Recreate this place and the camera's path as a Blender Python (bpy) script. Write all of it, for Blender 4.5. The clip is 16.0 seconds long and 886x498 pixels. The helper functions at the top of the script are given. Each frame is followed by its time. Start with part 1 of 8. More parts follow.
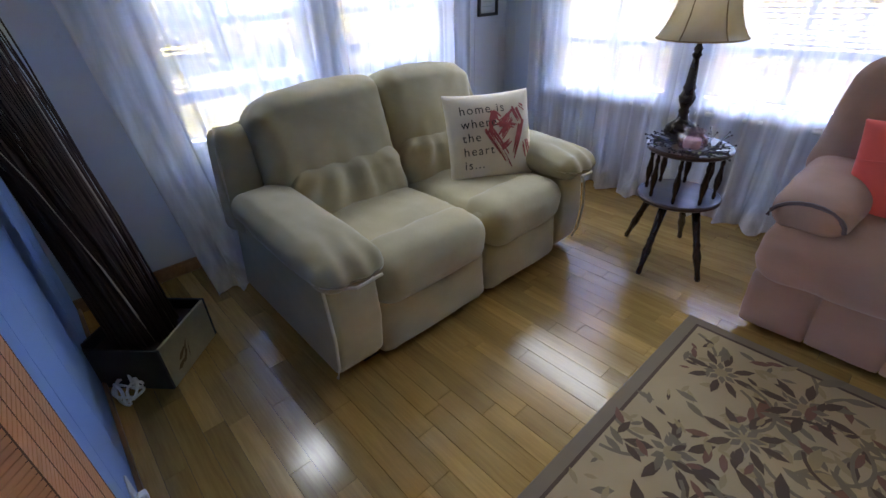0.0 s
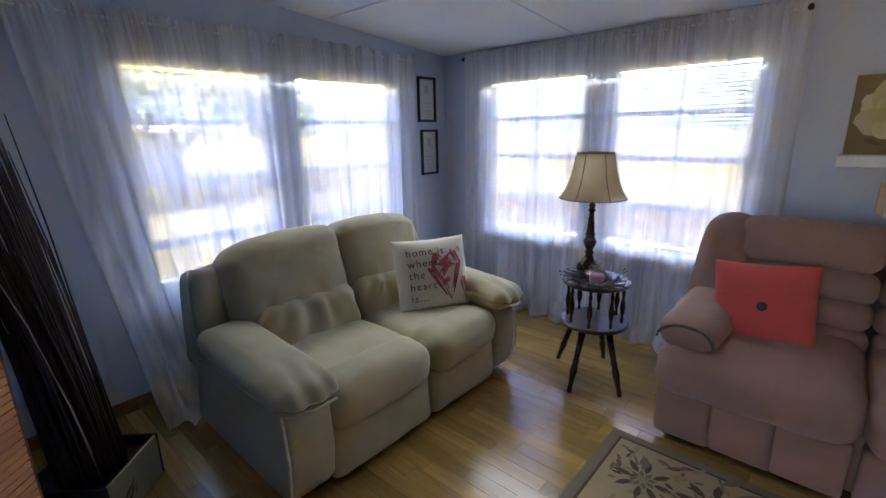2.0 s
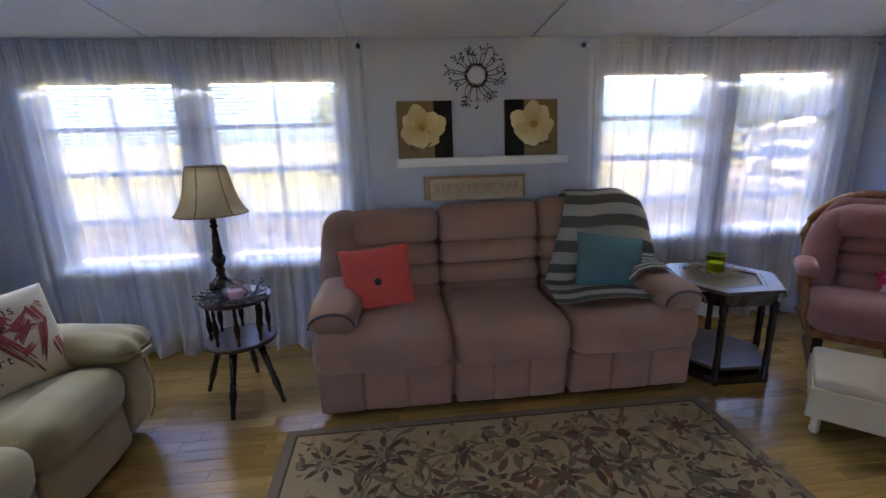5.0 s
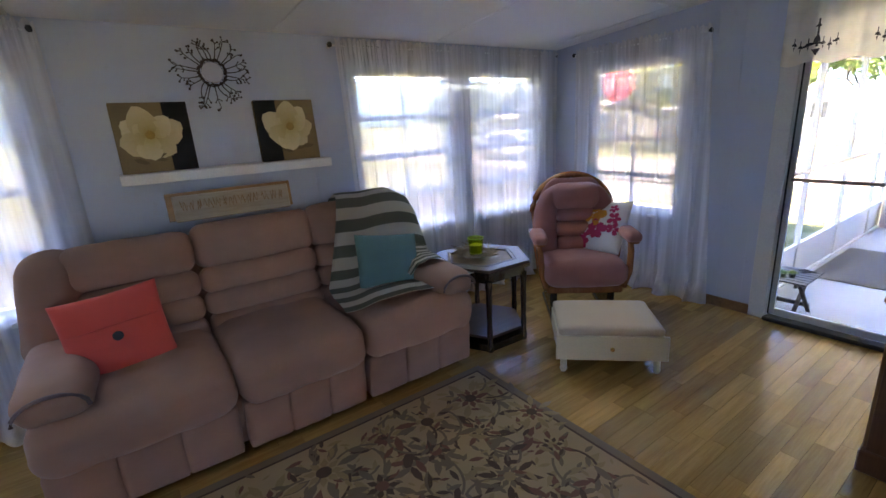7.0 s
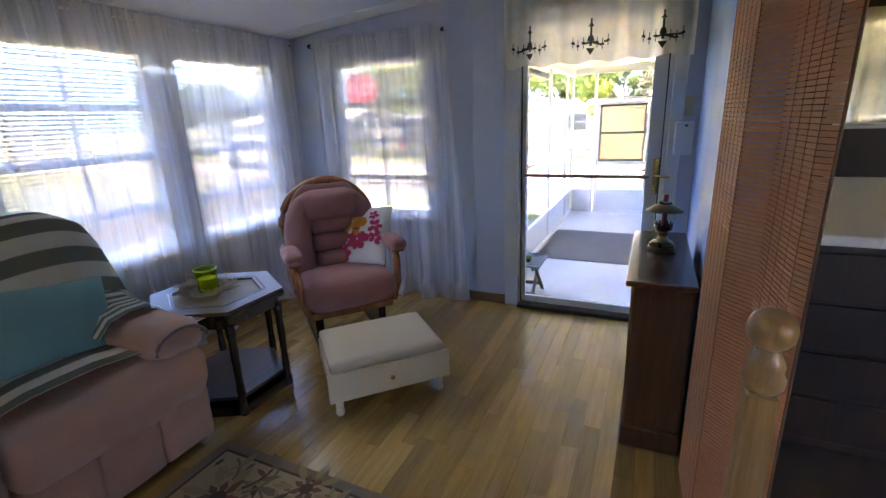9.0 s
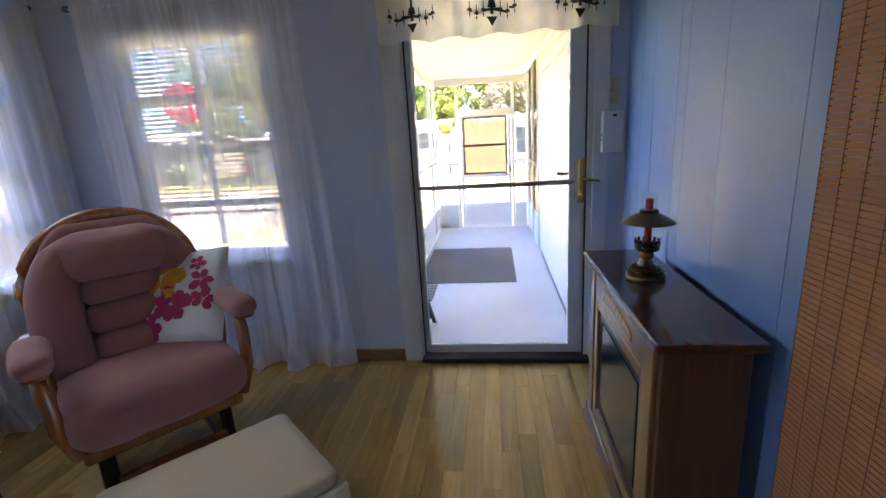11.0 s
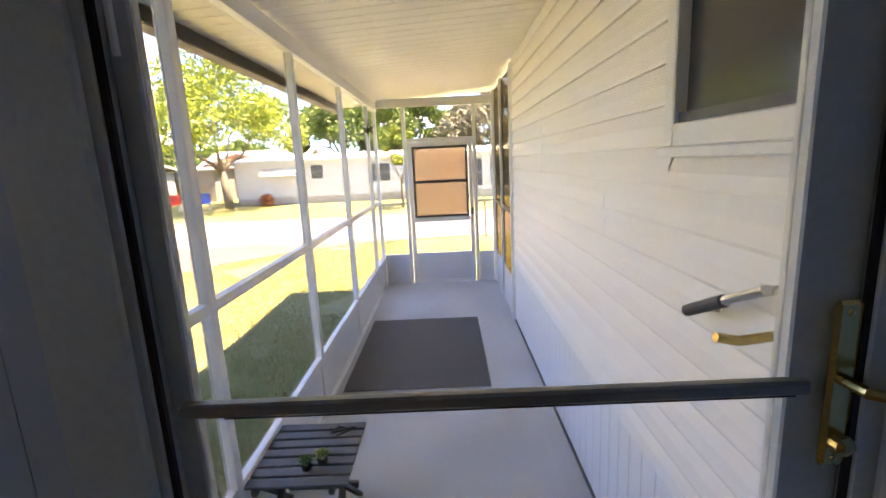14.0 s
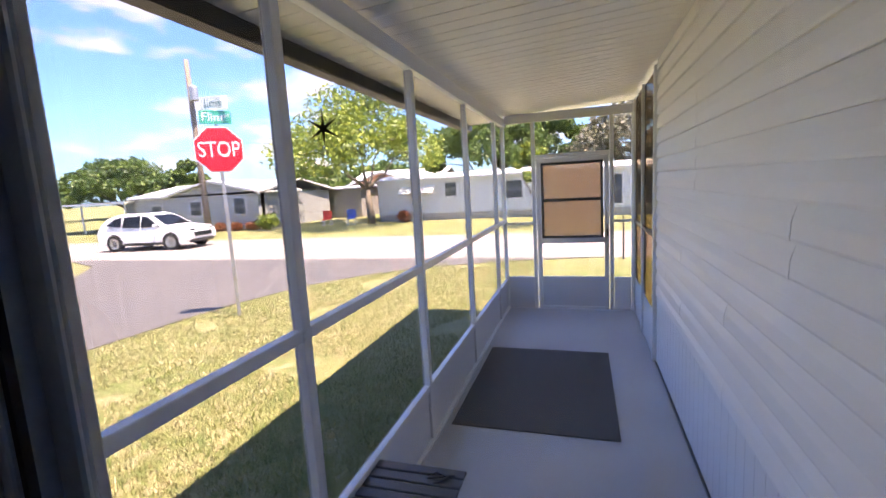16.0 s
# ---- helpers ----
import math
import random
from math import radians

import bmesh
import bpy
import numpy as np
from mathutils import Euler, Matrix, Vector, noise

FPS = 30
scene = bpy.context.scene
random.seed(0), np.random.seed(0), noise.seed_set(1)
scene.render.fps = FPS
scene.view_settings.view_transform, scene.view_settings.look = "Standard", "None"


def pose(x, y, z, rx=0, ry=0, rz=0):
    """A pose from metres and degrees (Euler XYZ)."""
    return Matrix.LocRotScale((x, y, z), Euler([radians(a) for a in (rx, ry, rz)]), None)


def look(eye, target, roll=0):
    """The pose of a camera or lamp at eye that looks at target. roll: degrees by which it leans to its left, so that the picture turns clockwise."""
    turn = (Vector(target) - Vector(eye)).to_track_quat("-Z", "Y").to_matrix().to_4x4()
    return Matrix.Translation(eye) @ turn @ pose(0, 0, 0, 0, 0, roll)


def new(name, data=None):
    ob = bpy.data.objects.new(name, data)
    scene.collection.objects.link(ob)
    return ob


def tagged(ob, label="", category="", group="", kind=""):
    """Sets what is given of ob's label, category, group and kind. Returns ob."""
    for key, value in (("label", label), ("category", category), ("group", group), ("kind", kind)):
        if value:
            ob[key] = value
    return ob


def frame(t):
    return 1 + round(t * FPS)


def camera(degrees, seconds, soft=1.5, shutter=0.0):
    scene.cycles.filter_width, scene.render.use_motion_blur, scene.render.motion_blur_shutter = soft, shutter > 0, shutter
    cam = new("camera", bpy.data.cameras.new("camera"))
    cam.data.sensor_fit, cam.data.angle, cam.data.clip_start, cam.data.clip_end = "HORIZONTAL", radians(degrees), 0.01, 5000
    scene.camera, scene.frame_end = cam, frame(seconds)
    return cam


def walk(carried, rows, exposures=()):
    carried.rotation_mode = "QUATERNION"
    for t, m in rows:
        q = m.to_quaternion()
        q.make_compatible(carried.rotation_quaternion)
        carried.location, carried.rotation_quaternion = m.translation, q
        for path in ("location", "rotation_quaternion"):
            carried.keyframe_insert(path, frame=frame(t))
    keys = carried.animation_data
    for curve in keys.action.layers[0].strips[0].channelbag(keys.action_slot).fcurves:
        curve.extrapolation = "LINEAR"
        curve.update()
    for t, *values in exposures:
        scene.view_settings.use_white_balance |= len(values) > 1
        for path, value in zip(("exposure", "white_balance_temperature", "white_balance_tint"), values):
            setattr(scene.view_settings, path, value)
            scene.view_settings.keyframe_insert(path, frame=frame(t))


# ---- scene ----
cam = camera(89.1, 16.0)
PATH = [
    (0, (2.539, -2.968, 1.336), (1.244, -1.835, 0.317), -2.5),
    (0.5, (2.592, -3.007, 1.417), (1.225, -1.766, 0.65), -2.4),
    (1, (2.643, -3.06, 1.47), (1.309, -1.717, 0.826), -1.8),
    (1.5, (2.709, -3.112, 1.479), (1.377, -1.716, 0.95), -1.4),
    (2, (2.766, -3.14, 1.465), (1.473, -1.699, 0.964), -1.1),
    (2.5, (2.767, -3.158, 1.469), (1.576, -1.625, 0.987), -0.3),
    (3, (2.724, -3.176, 1.477), (1.768, -1.486, 0.999), -0.2),
    (3.5, (2.692, -3.216, 1.469), (1.988, -1.406, 0.994), -0.9),
    (4, (2.69, -3.243, 1.454), (2.307, -1.338, 0.984), -1.4),
    (4.2, (2.697, -3.246, 1.452), (2.454, -1.317, 0.981), -1.5),
    (6.3, (2.639, -3.115, 1.497), (3.427, -1.351, 0.979), -2.5),
    (6.5, (2.658, -3.108, 1.504), (3.546, -1.394, 0.979), -3.0),
    (7, (2.711, -3.097, 1.495), (3.813, -1.516, 0.959), -3.3),
    (7.5, (2.744, -3.068, 1.496), (3.994, -1.606, 0.947), -2.7),
    (8, (2.891, -2.955, 1.479), (4.308, -1.657, 0.923), -2.0),
    (8.5, (3.06, -2.877, 1.486), (4.641, -1.785, 0.931), -2.3),
    (9, (3.13, -2.82, 1.422), (4.871, -2.007, 0.866), -2.4),
    (9.2, (3.141, -2.784, 1.431), (4.906, -2.047, 0.849), -2.9),
    (11.3, (4.131, -2.387, 1.279), (6.071, -2.217, 0.823), -3.2),
    (11.5, (4.261, -2.398, 1.283), (6.208, -2.258, 0.848), -3.0),
    (12, (4.576, -2.405, 1.293), (6.527, -2.275, 0.87), -2.9),
    (12.5, (4.935, -2.389, 1.291), (6.891, -2.351, 0.875), -2.5),
    (13, (5.267, -2.41, 1.282), (7.225, -2.39, 0.873), -3.0),
    (13.5, (5.538, -2.4, 1.286), (7.497, -2.381, 0.885), -2.6),
    (14, (5.793, -2.36, 1.315), (7.757, -2.328, 0.935), -2.8),
    (14.5, (5.947, -2.404, 1.336), (7.903, -2.132, 1.019), -3.5),
    (15, (6.049, -2.449, 1.326), (7.959, -1.923, 1.05), -4.0),
    (15.5, (6.1, -2.418, 1.324), (8.001, -1.859, 1.049), -3.6),
    (16, (6.104, -2.419, 1.318), (7.992, -1.821, 1.041), -3.3),
]
EXPOSURES = [(0, 6.55, 9800, 28), (0.5, 5.95, 9900, 28), (1.5, 6.25, 9900, 28), (2.5, 6.15, 9900, 29), (4, 5.98, 9700, 29), (6.5, 6.0, 9700, 28), (8, 6.25, 9500, 27), (9, 6.05, 9400, 27), (11.3, 5.8, 10200, 26), (12.5, 5.35, 11600, 26), (13, 5.15, 12600, 26), (14, 4.6, 12300, 25), (15, 3.75, 8800, 27), (16, 3.6, 8500, 29)]
walk(cam, [(t, look(eye, target, roll)) for t, eye, target, roll in PATH], EXPOSURES)

# ---- world and light ----
world = bpy.data.worlds.new("sky")
scene.world = world
world.use_nodes = True
wn, wl = world.node_tree.nodes, world.node_tree.links
sky = wn.new("ShaderNodeTexSky")
sky.sky_type = "NISHITA"
sky.sun_disc = False
sky.sun_elevation = radians(70)
sky.sun_rotation = radians(190)
wn["Background"].inputs["Strength"].default_value = 0.15
wc = wn.new("ShaderNodeTexCoord")
wm = wn.new("ShaderNodeMapping")
wm.inputs["Scale"].default_value = (1.0, 1.0, 3.2)
wl.new(wc.outputs["Generated"], wm.inputs["Vector"])
wt = wn.new("ShaderNodeTexNoise")
wt.inputs["Scale"].default_value, wt.inputs["Detail"].default_value, wt.inputs["Roughness"].default_value = 4.5, 7.0, 0.55
wl.new(wm.outputs["Vector"], wt.inputs["Vector"])
wr_ = wn.new("ShaderNodeValToRGB")
wr_.color_ramp.elements[0].position, wr_.color_ramp.elements[1].position = 0.54, 0.66
wl.new(wt.outputs["Fac"], wr_.inputs["Fac"])
wx = wn.new("ShaderNodeMix")
wx.data_type = "RGBA"
wx.inputs["B"].default_value = (2.5, 2.6, 2.7, 1)
wl.new(wr_.outputs["Color"], wx.inputs["Factor"])
wt2 = wn.new("ShaderNodeMix")
wt2.data_type, wt2.blend_type = "RGBA", "MULTIPLY"
wt2.inputs["Factor"].default_value = 1.0
wt2.inputs["B"].default_value = (0.28, 0.52, 0.92, 1)
wl.new(sky.outputs["Color"], wt2.inputs["A"])
wl.new(wt2.outputs["Result"], wx.inputs["A"])
wl.new(wx.outputs["Result"], wn["Background"].inputs["Color"])
sun_data = bpy.data.lights.new("sun", "SUN")
sun_data.energy, sun_data.angle, sun_data.color = 5.0, radians(0.5), (1.0, 0.95, 0.87)
sun = new("sun", sun_data)
sun.matrix_world = look((0, 0, 20), (20 * math.tan(radians(20)) * math.sin(radians(10)), 20 * math.tan(radians(20)) * math.cos(radians(10)), 0))


def sky_fill(x, y, z, width, turn):
    """An added area lamp standing in for sky light: a strip inside the curtains at the head of a window, aimed down
    into the room.
    """
    d = bpy.data.lights.new("window_daylight", "AREA")
    d.shape, d.size, d.size_y = "RECTANGLE", width, 0.26
    d.energy, d.spread, d.color = 0.035 * width, radians(75), (0.45, 0.70, 1.0)
    new("window_daylight", d).matrix_world = pose(x, y, z, 0, 0, turn) @ pose(0, 0, 0, 42)


# fill lamps added at the two north windows and the west one
sky_fill(1.40, -0.13, 1.86, 1.9, 180)
sky_fill(5.12, -0.13, 1.86, 1.8, 180)
sky_fill(0.13, -1.52, 1.86, 1.8, -90)

# ---- materials ----
MATS = {}


def shader(name):
    m = bpy.data.materials.new(name)
    m.use_nodes = True
    MATS[name] = m
    t = m.node_tree
    return m, t.nodes, t.links, t.nodes["Principled BSDF"]


def noise_node(n, l, scale, detail=4.0, rough=0.55, vec=None, kind="Object"):
    co = n.new("ShaderNodeTexCoord")
    tex = n.new("ShaderNodeTexNoise")
    tex.inputs["Scale"].default_value, tex.inputs["Detail"].default_value, tex.inputs["Roughness"].default_value = scale, detail, rough
    l.new(vec if vec else co.outputs[kind], tex.inputs["Vector"])
    return tex


def ramp(n, l, src, stops):
    r = n.new("ShaderNodeValToRGB")
    while len(r.color_ramp.elements) < len(stops):
        r.color_ramp.elements.new(0.5)
    for e, (p, c) in zip(r.color_ramp.elements, stops):
        e.position, e.color = p, (*c, 1)
    l.new(src, r.inputs["Fac"])
    return r


def mixed(n, l, a, b, fac, mode="MIX"):
    m = n.new("ShaderNodeMix")
    m.data_type, m.blend_type = "RGBA", mode
    for sock, v in ((m.inputs["A"], a), (m.inputs["B"], b)):
        if hasattr(v, "links"):
            l.new(v, sock)
        else:
            sock.default_value = (*v, 1)
    if hasattr(fac, "links"):
        l.new(fac, m.inputs["Factor"])
    else:
        m.inputs["Factor"].default_value = fac
    return m.outputs["Result"]


def math_node(n, l, op, a, b=0.0):
    m = n.new("ShaderNodeMath")
    m.operation = op
    for sock, v in zip(m.inputs, (a, b)):
        if hasattr(v, "links"):
            l.new(v, sock)
        else:
            sock.default_value = v
    return m.outputs[0]


def bump(n, l, p, height, strength, dist=0.01):
    b = n.new("ShaderNodeBump")
    b.inputs["Strength"].default_value, b.inputs["Distance"].default_value = strength, dist
    l.new(height, b.inputs["Height"])
    l.new(b.outputs["Normal"], p.inputs["Normal"])


def shade_of(c, k):
    return tuple(min(1.0, v * k) for v in c)


def plain(name, c, rough=0.5, metal=0.0, var=0.12, scale=6.0, fine=90.0, fine_bump=0.08, sheen=0.0, coat=0.0):
    """Paint, plastic, metal or cloth of one colour with wear at two scales."""
    m, n, l, p = shader(name)
    big = noise_node(n, l, scale)
    small = noise_node(n, l, fine, 3)
    col = mixed(n, l, shade_of(c, 1 - var), shade_of(c, 1 + var * 0.7), big.outputs["Fac"])
    col = mixed(n, l, col, ramp(n, l, small.outputs["Fac"], [(0.3, shade_of(c, 0.8)), (0.7, shade_of(c, 1.1))]).outputs["Color"], 0.3)
    l.new(col, p.inputs["Base Color"])
    p.inputs["Metallic"].default_value = metal
    l.new(ramp(n, l, big.outputs["Fac"], [(0.3, (rough * 0.85,) * 3), (0.7, (min(1, rough * 1.15),) * 3)]).outputs["Color"], p.inputs["Roughness"])
    p.inputs["Sheen Weight"].default_value = sheen
    p.inputs["Sheen Roughness"].default_value = 0.5
    p.inputs["Coat Weight"].default_value = coat
    if fine_bump:
        bump(n, l, p, small.outputs["Fac"], fine_bump)
    return m


def wood(name, dark, light, scale=(2.0, 30.0, 30.0), rough=0.35, axis=0, coat=0.2, per_object=0.0):
    """Wood with the grain along one axis."""
    m, n, l, p = shader(name)
    co = n.new("ShaderNodeTexCoord")
    mp = n.new("ShaderNodeMapping")
    sc = list(scale)
    sc[0], sc[axis] = sc[axis], sc[0]
    mp.inputs["Scale"].default_value = sc
    l.new(co.outputs["Object"], mp.inputs["Vector"])
    vec = mp.outputs["Vector"]
    if per_object:
        oi = n.new("ShaderNodeObjectInfo")
        add = n.new("ShaderNodeVectorMath")
        add.operation = "ADD"
        sh = n.new("ShaderNodeCombineXYZ")
        l.new(math_node(n, l, "MULTIPLY", oi.outputs["Random"], 37.0), sh.inputs[0])
        l.new(math_node(n, l, "MULTIPLY", oi.outputs["Random"], 91.0), sh.inputs[1])
        l.new(mp.outputs["Vector"], add.inputs[0])
        l.new(sh.outputs[0], add.inputs[1])
        vec = add.outputs[0]
    g = noise_node(n, l, 1.0, 6, 0.6, vec)
    f = noise_node(n, l, 5.0, 3, 0.6, vec)
    col = ramp(n, l, g.outputs["Fac"], [(0.3, dark), (0.52, tuple((a + b) / 2 for a, b in zip(dark, light))), (0.72, light)]).outputs["Color"]
    col = mixed(n, l, col, ramp(n, l, f.outputs["Fac"], [(0.35, shade_of(dark, 0.8)), (0.65, light)]).outputs["Color"], 0.25)
    if per_object:
        tint = ramp(n, l, oi.outputs["Random"], [(0.0, (1 - per_object,) * 3), (1.0, (1 + per_object * 0.6,) * 3)])
        col = mixed(n, l, col, tint.outputs["Color"], 1.0, "MULTIPLY")
    l.new(col, p.inputs["Base Color"])
    p.inputs["Roughness"].default_value = rough
    p.inputs["Coat Weight"].default_value = coat
    p.inputs["Coat Roughness"].default_value = 0.12
    bump(n, l, p, f.outputs["Fac"], 0.05)
    return m


def glass(name, tint=(1, 1, 1), gloss=0.08, rough=0.02):
    """Thin pane: clear with a faint mirror."""
    m, n, l, p = shader(name)
    tr, gl, mx = n.new("ShaderNodeBsdfTransparent"), n.new("ShaderNodeBsdfGlossy"), n.new("ShaderNodeMixShader")
    tr.inputs["Color"].default_value = (*tint, 1)
    gl.inputs["Roughness"].default_value = rough
    lw = n.new("ShaderNodeLayerWeight")
    l.new(math_node(n, l, "ADD", math_node(n, l, "MULTIPLY", math_node(n, l, "POWER", lw.outputs["Facing"], 4.0), 0.6 if gloss > 0.01 else 0.0), gloss * 0.4), mx.inputs[0])
    l.new(tr.outputs[0], mx.inputs[1])
    l.new(gl.outputs[0], mx.inputs[2])
    l.new(mx.outputs[0], n["Material Output"].inputs["Surface"])
    return m


def sheer(name, c, clear=0.45, weave=0.3, vary=0.06, gather=(14, 14, 14)):
    """Thin woven cloth that lets light through."""
    m, n, l, p = shader(name)
    tr, tl, df = n.new("ShaderNodeBsdfTransparent"), n.new("ShaderNodeBsdfTranslucent"), n.new("ShaderNodeBsdfDiffuse")
    tl.inputs["Color"].default_value = (*c, 1)
    df.inputs["Color"].default_value = (*c, 1)
    a, b = n.new("ShaderNodeMixShader"), n.new("ShaderNodeMixShader")
    a.inputs[0].default_value = weave
    l.new(tl.outputs[0], a.inputs[1])
    l.new(df.outputs[0], a.inputs[2])
    co, mp = n.new("ShaderNodeTexCoord"), n.new("ShaderNodeMapping")
    mp.inputs["Scale"].default_value = gather
    l.new(co.outputs["Object"], mp.inputs["Vector"])
    th = noise_node(n, l, 1.0, 3, 0.55, mp.outputs["Vector"])
    l.new(ramp(n, l, th.outputs["Fac"], [(0.32, (clear - vary,) * 3), (0.66, (clear + vary,) * 3)]).outputs["Color"], b.inputs[0])
    l.new(a.outputs[0], b.inputs[1])
    l.new(tr.outputs[0], b.inputs[2])
    l.new(b.outputs[0], n["Material Output"].inputs["Surface"])
    return m


def wall_paint(name, c):
    """Painted panelling: roller texture, faint streaks and scuffs."""
    m, n, l, p = shader(name)
    big = noise_node(n, l, 1.3, 5)
    small = noise_node(n, l, 160.0, 2)
    mid = noise_node(n, l, 12.0, 4)
    col = mixed(n, l, shade_of(c, 0.92), shade_of(c, 1.06), big.outputs["Fac"])
    col = mixed(n, l, col, shade_of(c, 0.86), math_node(n, l, "MULTIPLY", math_node(n, l, "GREATER_THAN", mid.outputs["Fac"], 0.66), 0.35))
    l.new(col, p.inputs["Base Color"])
    p.inputs["Roughness"].default_value = 0.42
    bump(n, l, p, small.outputs["Fac"], 0.12, 0.004)
    return m


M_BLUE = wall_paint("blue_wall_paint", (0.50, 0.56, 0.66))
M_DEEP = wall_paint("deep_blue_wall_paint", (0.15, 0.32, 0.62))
M_WHITE = plain("white_paint", (0.80, 0.80, 0.78), 0.4, var=0.06)
M_TRIMW = plain("white_aluminium", (0.78, 0.79, 0.79), 0.35, var=0.08, scale=3)
M_CEIL = plain("ceiling_board", (0.80, 0.80, 0.80), 0.85, var=0.05, fine=120, fine_bump=0.6)
M_BASE = wood("oak_baseboard", (0.20, 0.09, 0.035), (0.36, 0.19, 0.08))
M_FLOOR = wood("floor_plank", (0.35, 0.185, 0.05), (0.56, 0.335, 0.105), (1.6, 22, 22), 0.19, 0, 0.45, 0.30)
M_SHEER = sheer("sheer_curtain", (0.95, 0.95, 0.97), 0.34, 0.40, 0.15, (14, 14, 0.5))
M_GLASS = glass("clear_pane")
# grey pane tints dim the bright outdoors; the panes block no light
M_WGLASS = glass("solar_window_glass", (0.45, 0.465, 0.48))
M_DGLASS = glass("door_glass", (0.64, 0.65, 0.66), gloss=0.05)
M_DARK = plain("dark_room", (0.05, 0.035, 0.028), 0.6)

# ---- building helpers ----


def part(name, bm, material, parent=None, label="", smooth=False):
    """Link a bmesh as one mesh object, under a thing or a part."""
    me = bpy.data.meshes.new(name)
    bmesh.ops.recalc_face_normals(bm, faces=bm.faces)
    if smooth:
        for f in bm.faces:
            f.smooth = True
    bm.to_mesh(me)
    bm.free()
    if material:
        me.materials.append(material)
    ob = new(name, me)
    if parent:
        ob.parent = parent
    if label:
        ob["label"] = label
    return ob


def thing(name, label, category, m=None, group=""):
    ob = new(name)
    ob.empty_display_size = 0.1
    if m:
        ob.matrix_basis = m
    return tagged(ob, label, category, group)


def setting(ob, label="", category=""):
    return tagged(ob, label, category, kind="structure")


def box(bm, x0, x1, y0, y1, z0, z1, bevel=0.0, m=None, seg=1):
    vs = [bm.verts.new((x, y, z)) for x in (x0, x1) for y in (y0, y1) for z in (z0, z1)]
    fs = [bm.faces.new([vs[i] for i in q]) for q in ((0, 1, 3, 2), (4, 6, 7, 5), (0, 4, 5, 1), (2, 3, 7, 6), (0, 2, 6, 4), (1, 5, 7, 3))]
    if bevel:
        es = list({e for f in fs for e in f.edges})
        r = bmesh.ops.bevel(bm, geom=es, offset=bevel, segments=seg, affect="EDGES", profile=0.5)
        vs = list({v for f in r["faces"] for v in f.verts} | {v for v in vs if v.is_valid})
    if m:
        bmesh.ops.transform(bm, matrix=m, verts=[v for v in vs if v.is_valid])
    return bm


def boxed(x0, x1, y0, y1, z0, z1, bevel=0.0, m=None, seg=1):
    return box(bmesh.new(), x0, x1, y0, y1, z0, z1, bevel, m, seg)


def lathe(profile, seg=20, m=None, bm=None):
    """A turned shape from (radius, height) pairs."""
    bm = bm or bmesh.new()
    rings = []
    made = []
    for r, z in profile:
        ring = [bm.verts.new((max(r, 1e-4) * math.cos(2 * math.pi * i / seg), max(r, 1e-4) * math.sin(2 * math.pi * i / seg), z)) for i in range(seg)]
        rings.append(ring)
        made += ring
    for a, b in zip(rings, rings[1:]):
        for i in range(seg):
            bm.faces.new((a[i], a[(i + 1) % seg], b[(i + 1) % seg], b[i]))
    bm.faces.new(rings[0][::-1])
    bm.faces.new(rings[-1])
    if m:
        bmesh.ops.transform(bm, matrix=m, verts=made)
    return bm


def tube(points, radius, seg=8, bm=None, taper=1.0):
    """A round bar along a line of points."""
    bm = bm or bmesh.new()
    pts = [Vector(p) for p in points]
    rings = []
    for i, p in enumerate(pts):
        d = (pts[min(i + 1, len(pts) - 1)] - pts[max(i - 1, 0)]).normalized()
        side = d.cross(Vector((0, 0, 1)) if abs(d.z) < 0.95 else Vector((1, 0, 0))).normalized()
        up = side.cross(d)
        r = radius * (1 + (taper - 1) * i / max(1, len(pts) - 1))
        rings.append([bm.verts.new(p + r * (math.cos(2 * math.pi * k / seg) * side + math.sin(2 * math.pi * k / seg) * up)) for k in range(seg)])
    for a, b in zip(rings, rings[1:]):
        for k in range(seg):
            bm.faces.new((a[k], a[(k + 1) % seg], b[(k + 1) % seg], b[k]))
    bm.faces.new(rings[0][::-1])
    bm.faces.new(rings[-1])
    return bm


def at_dir(a, b):
    """The pose that takes the z axis onto the way from a to b."""
    d = Vector(b) - Vector(a)
    return Matrix.Translation(a) @ d.to_track_quat("Z", "Y").to_matrix().to_4x4()


def wall(name, axis, face, back, u0, u1, z0, z1, holes, grooves, mat, label):
    """A wall with thickness, holes right through and vertical panel grooves. axis: the way it runs; face: its inner plane; back: its outer plane."""
    g = 0.0014
    us = sorted({u0, u1, *(v for h in holes for v in h[:2]), *(v for c in grooves for v in (c - g, c + g))})
    us = [u for u in us if u0 <= u <= u1]
    zs = sorted({z0, z1, *(v for h in holes for v in h[2:])})
    bm = bmesh.new()
    inward = 1 if face > back else -1
    for a, b in zip(us, us[1:]):
        mid = (a + b) / 2
        f = face - inward * 0.0018 if any(abs(mid - c) < g for c in grooves) else face
        z_at = z0
        for c, d in zip(zs, zs[1:]):
            if any(h[0] < mid < h[1] and h[2] < (c + d) / 2 < h[3] for h in holes):
                if c > z_at:
                    _wall_box(bm, axis, a, b, f, back, z_at, c)
                z_at = d
        if z1 > z_at:
            _wall_box(bm, axis, a, b, f, back, z_at, z1)
    return setting(part(name, bm, mat), label, "wall")


def _wall_box(bm, axis, a, b, f, k, c, d):
    lo, hi = min(f, k), max(f, k)
    if axis == "x":
        box(bm, a, b, lo, hi, c, d)
    else:
        box(bm, lo, hi, a, b, c, d)


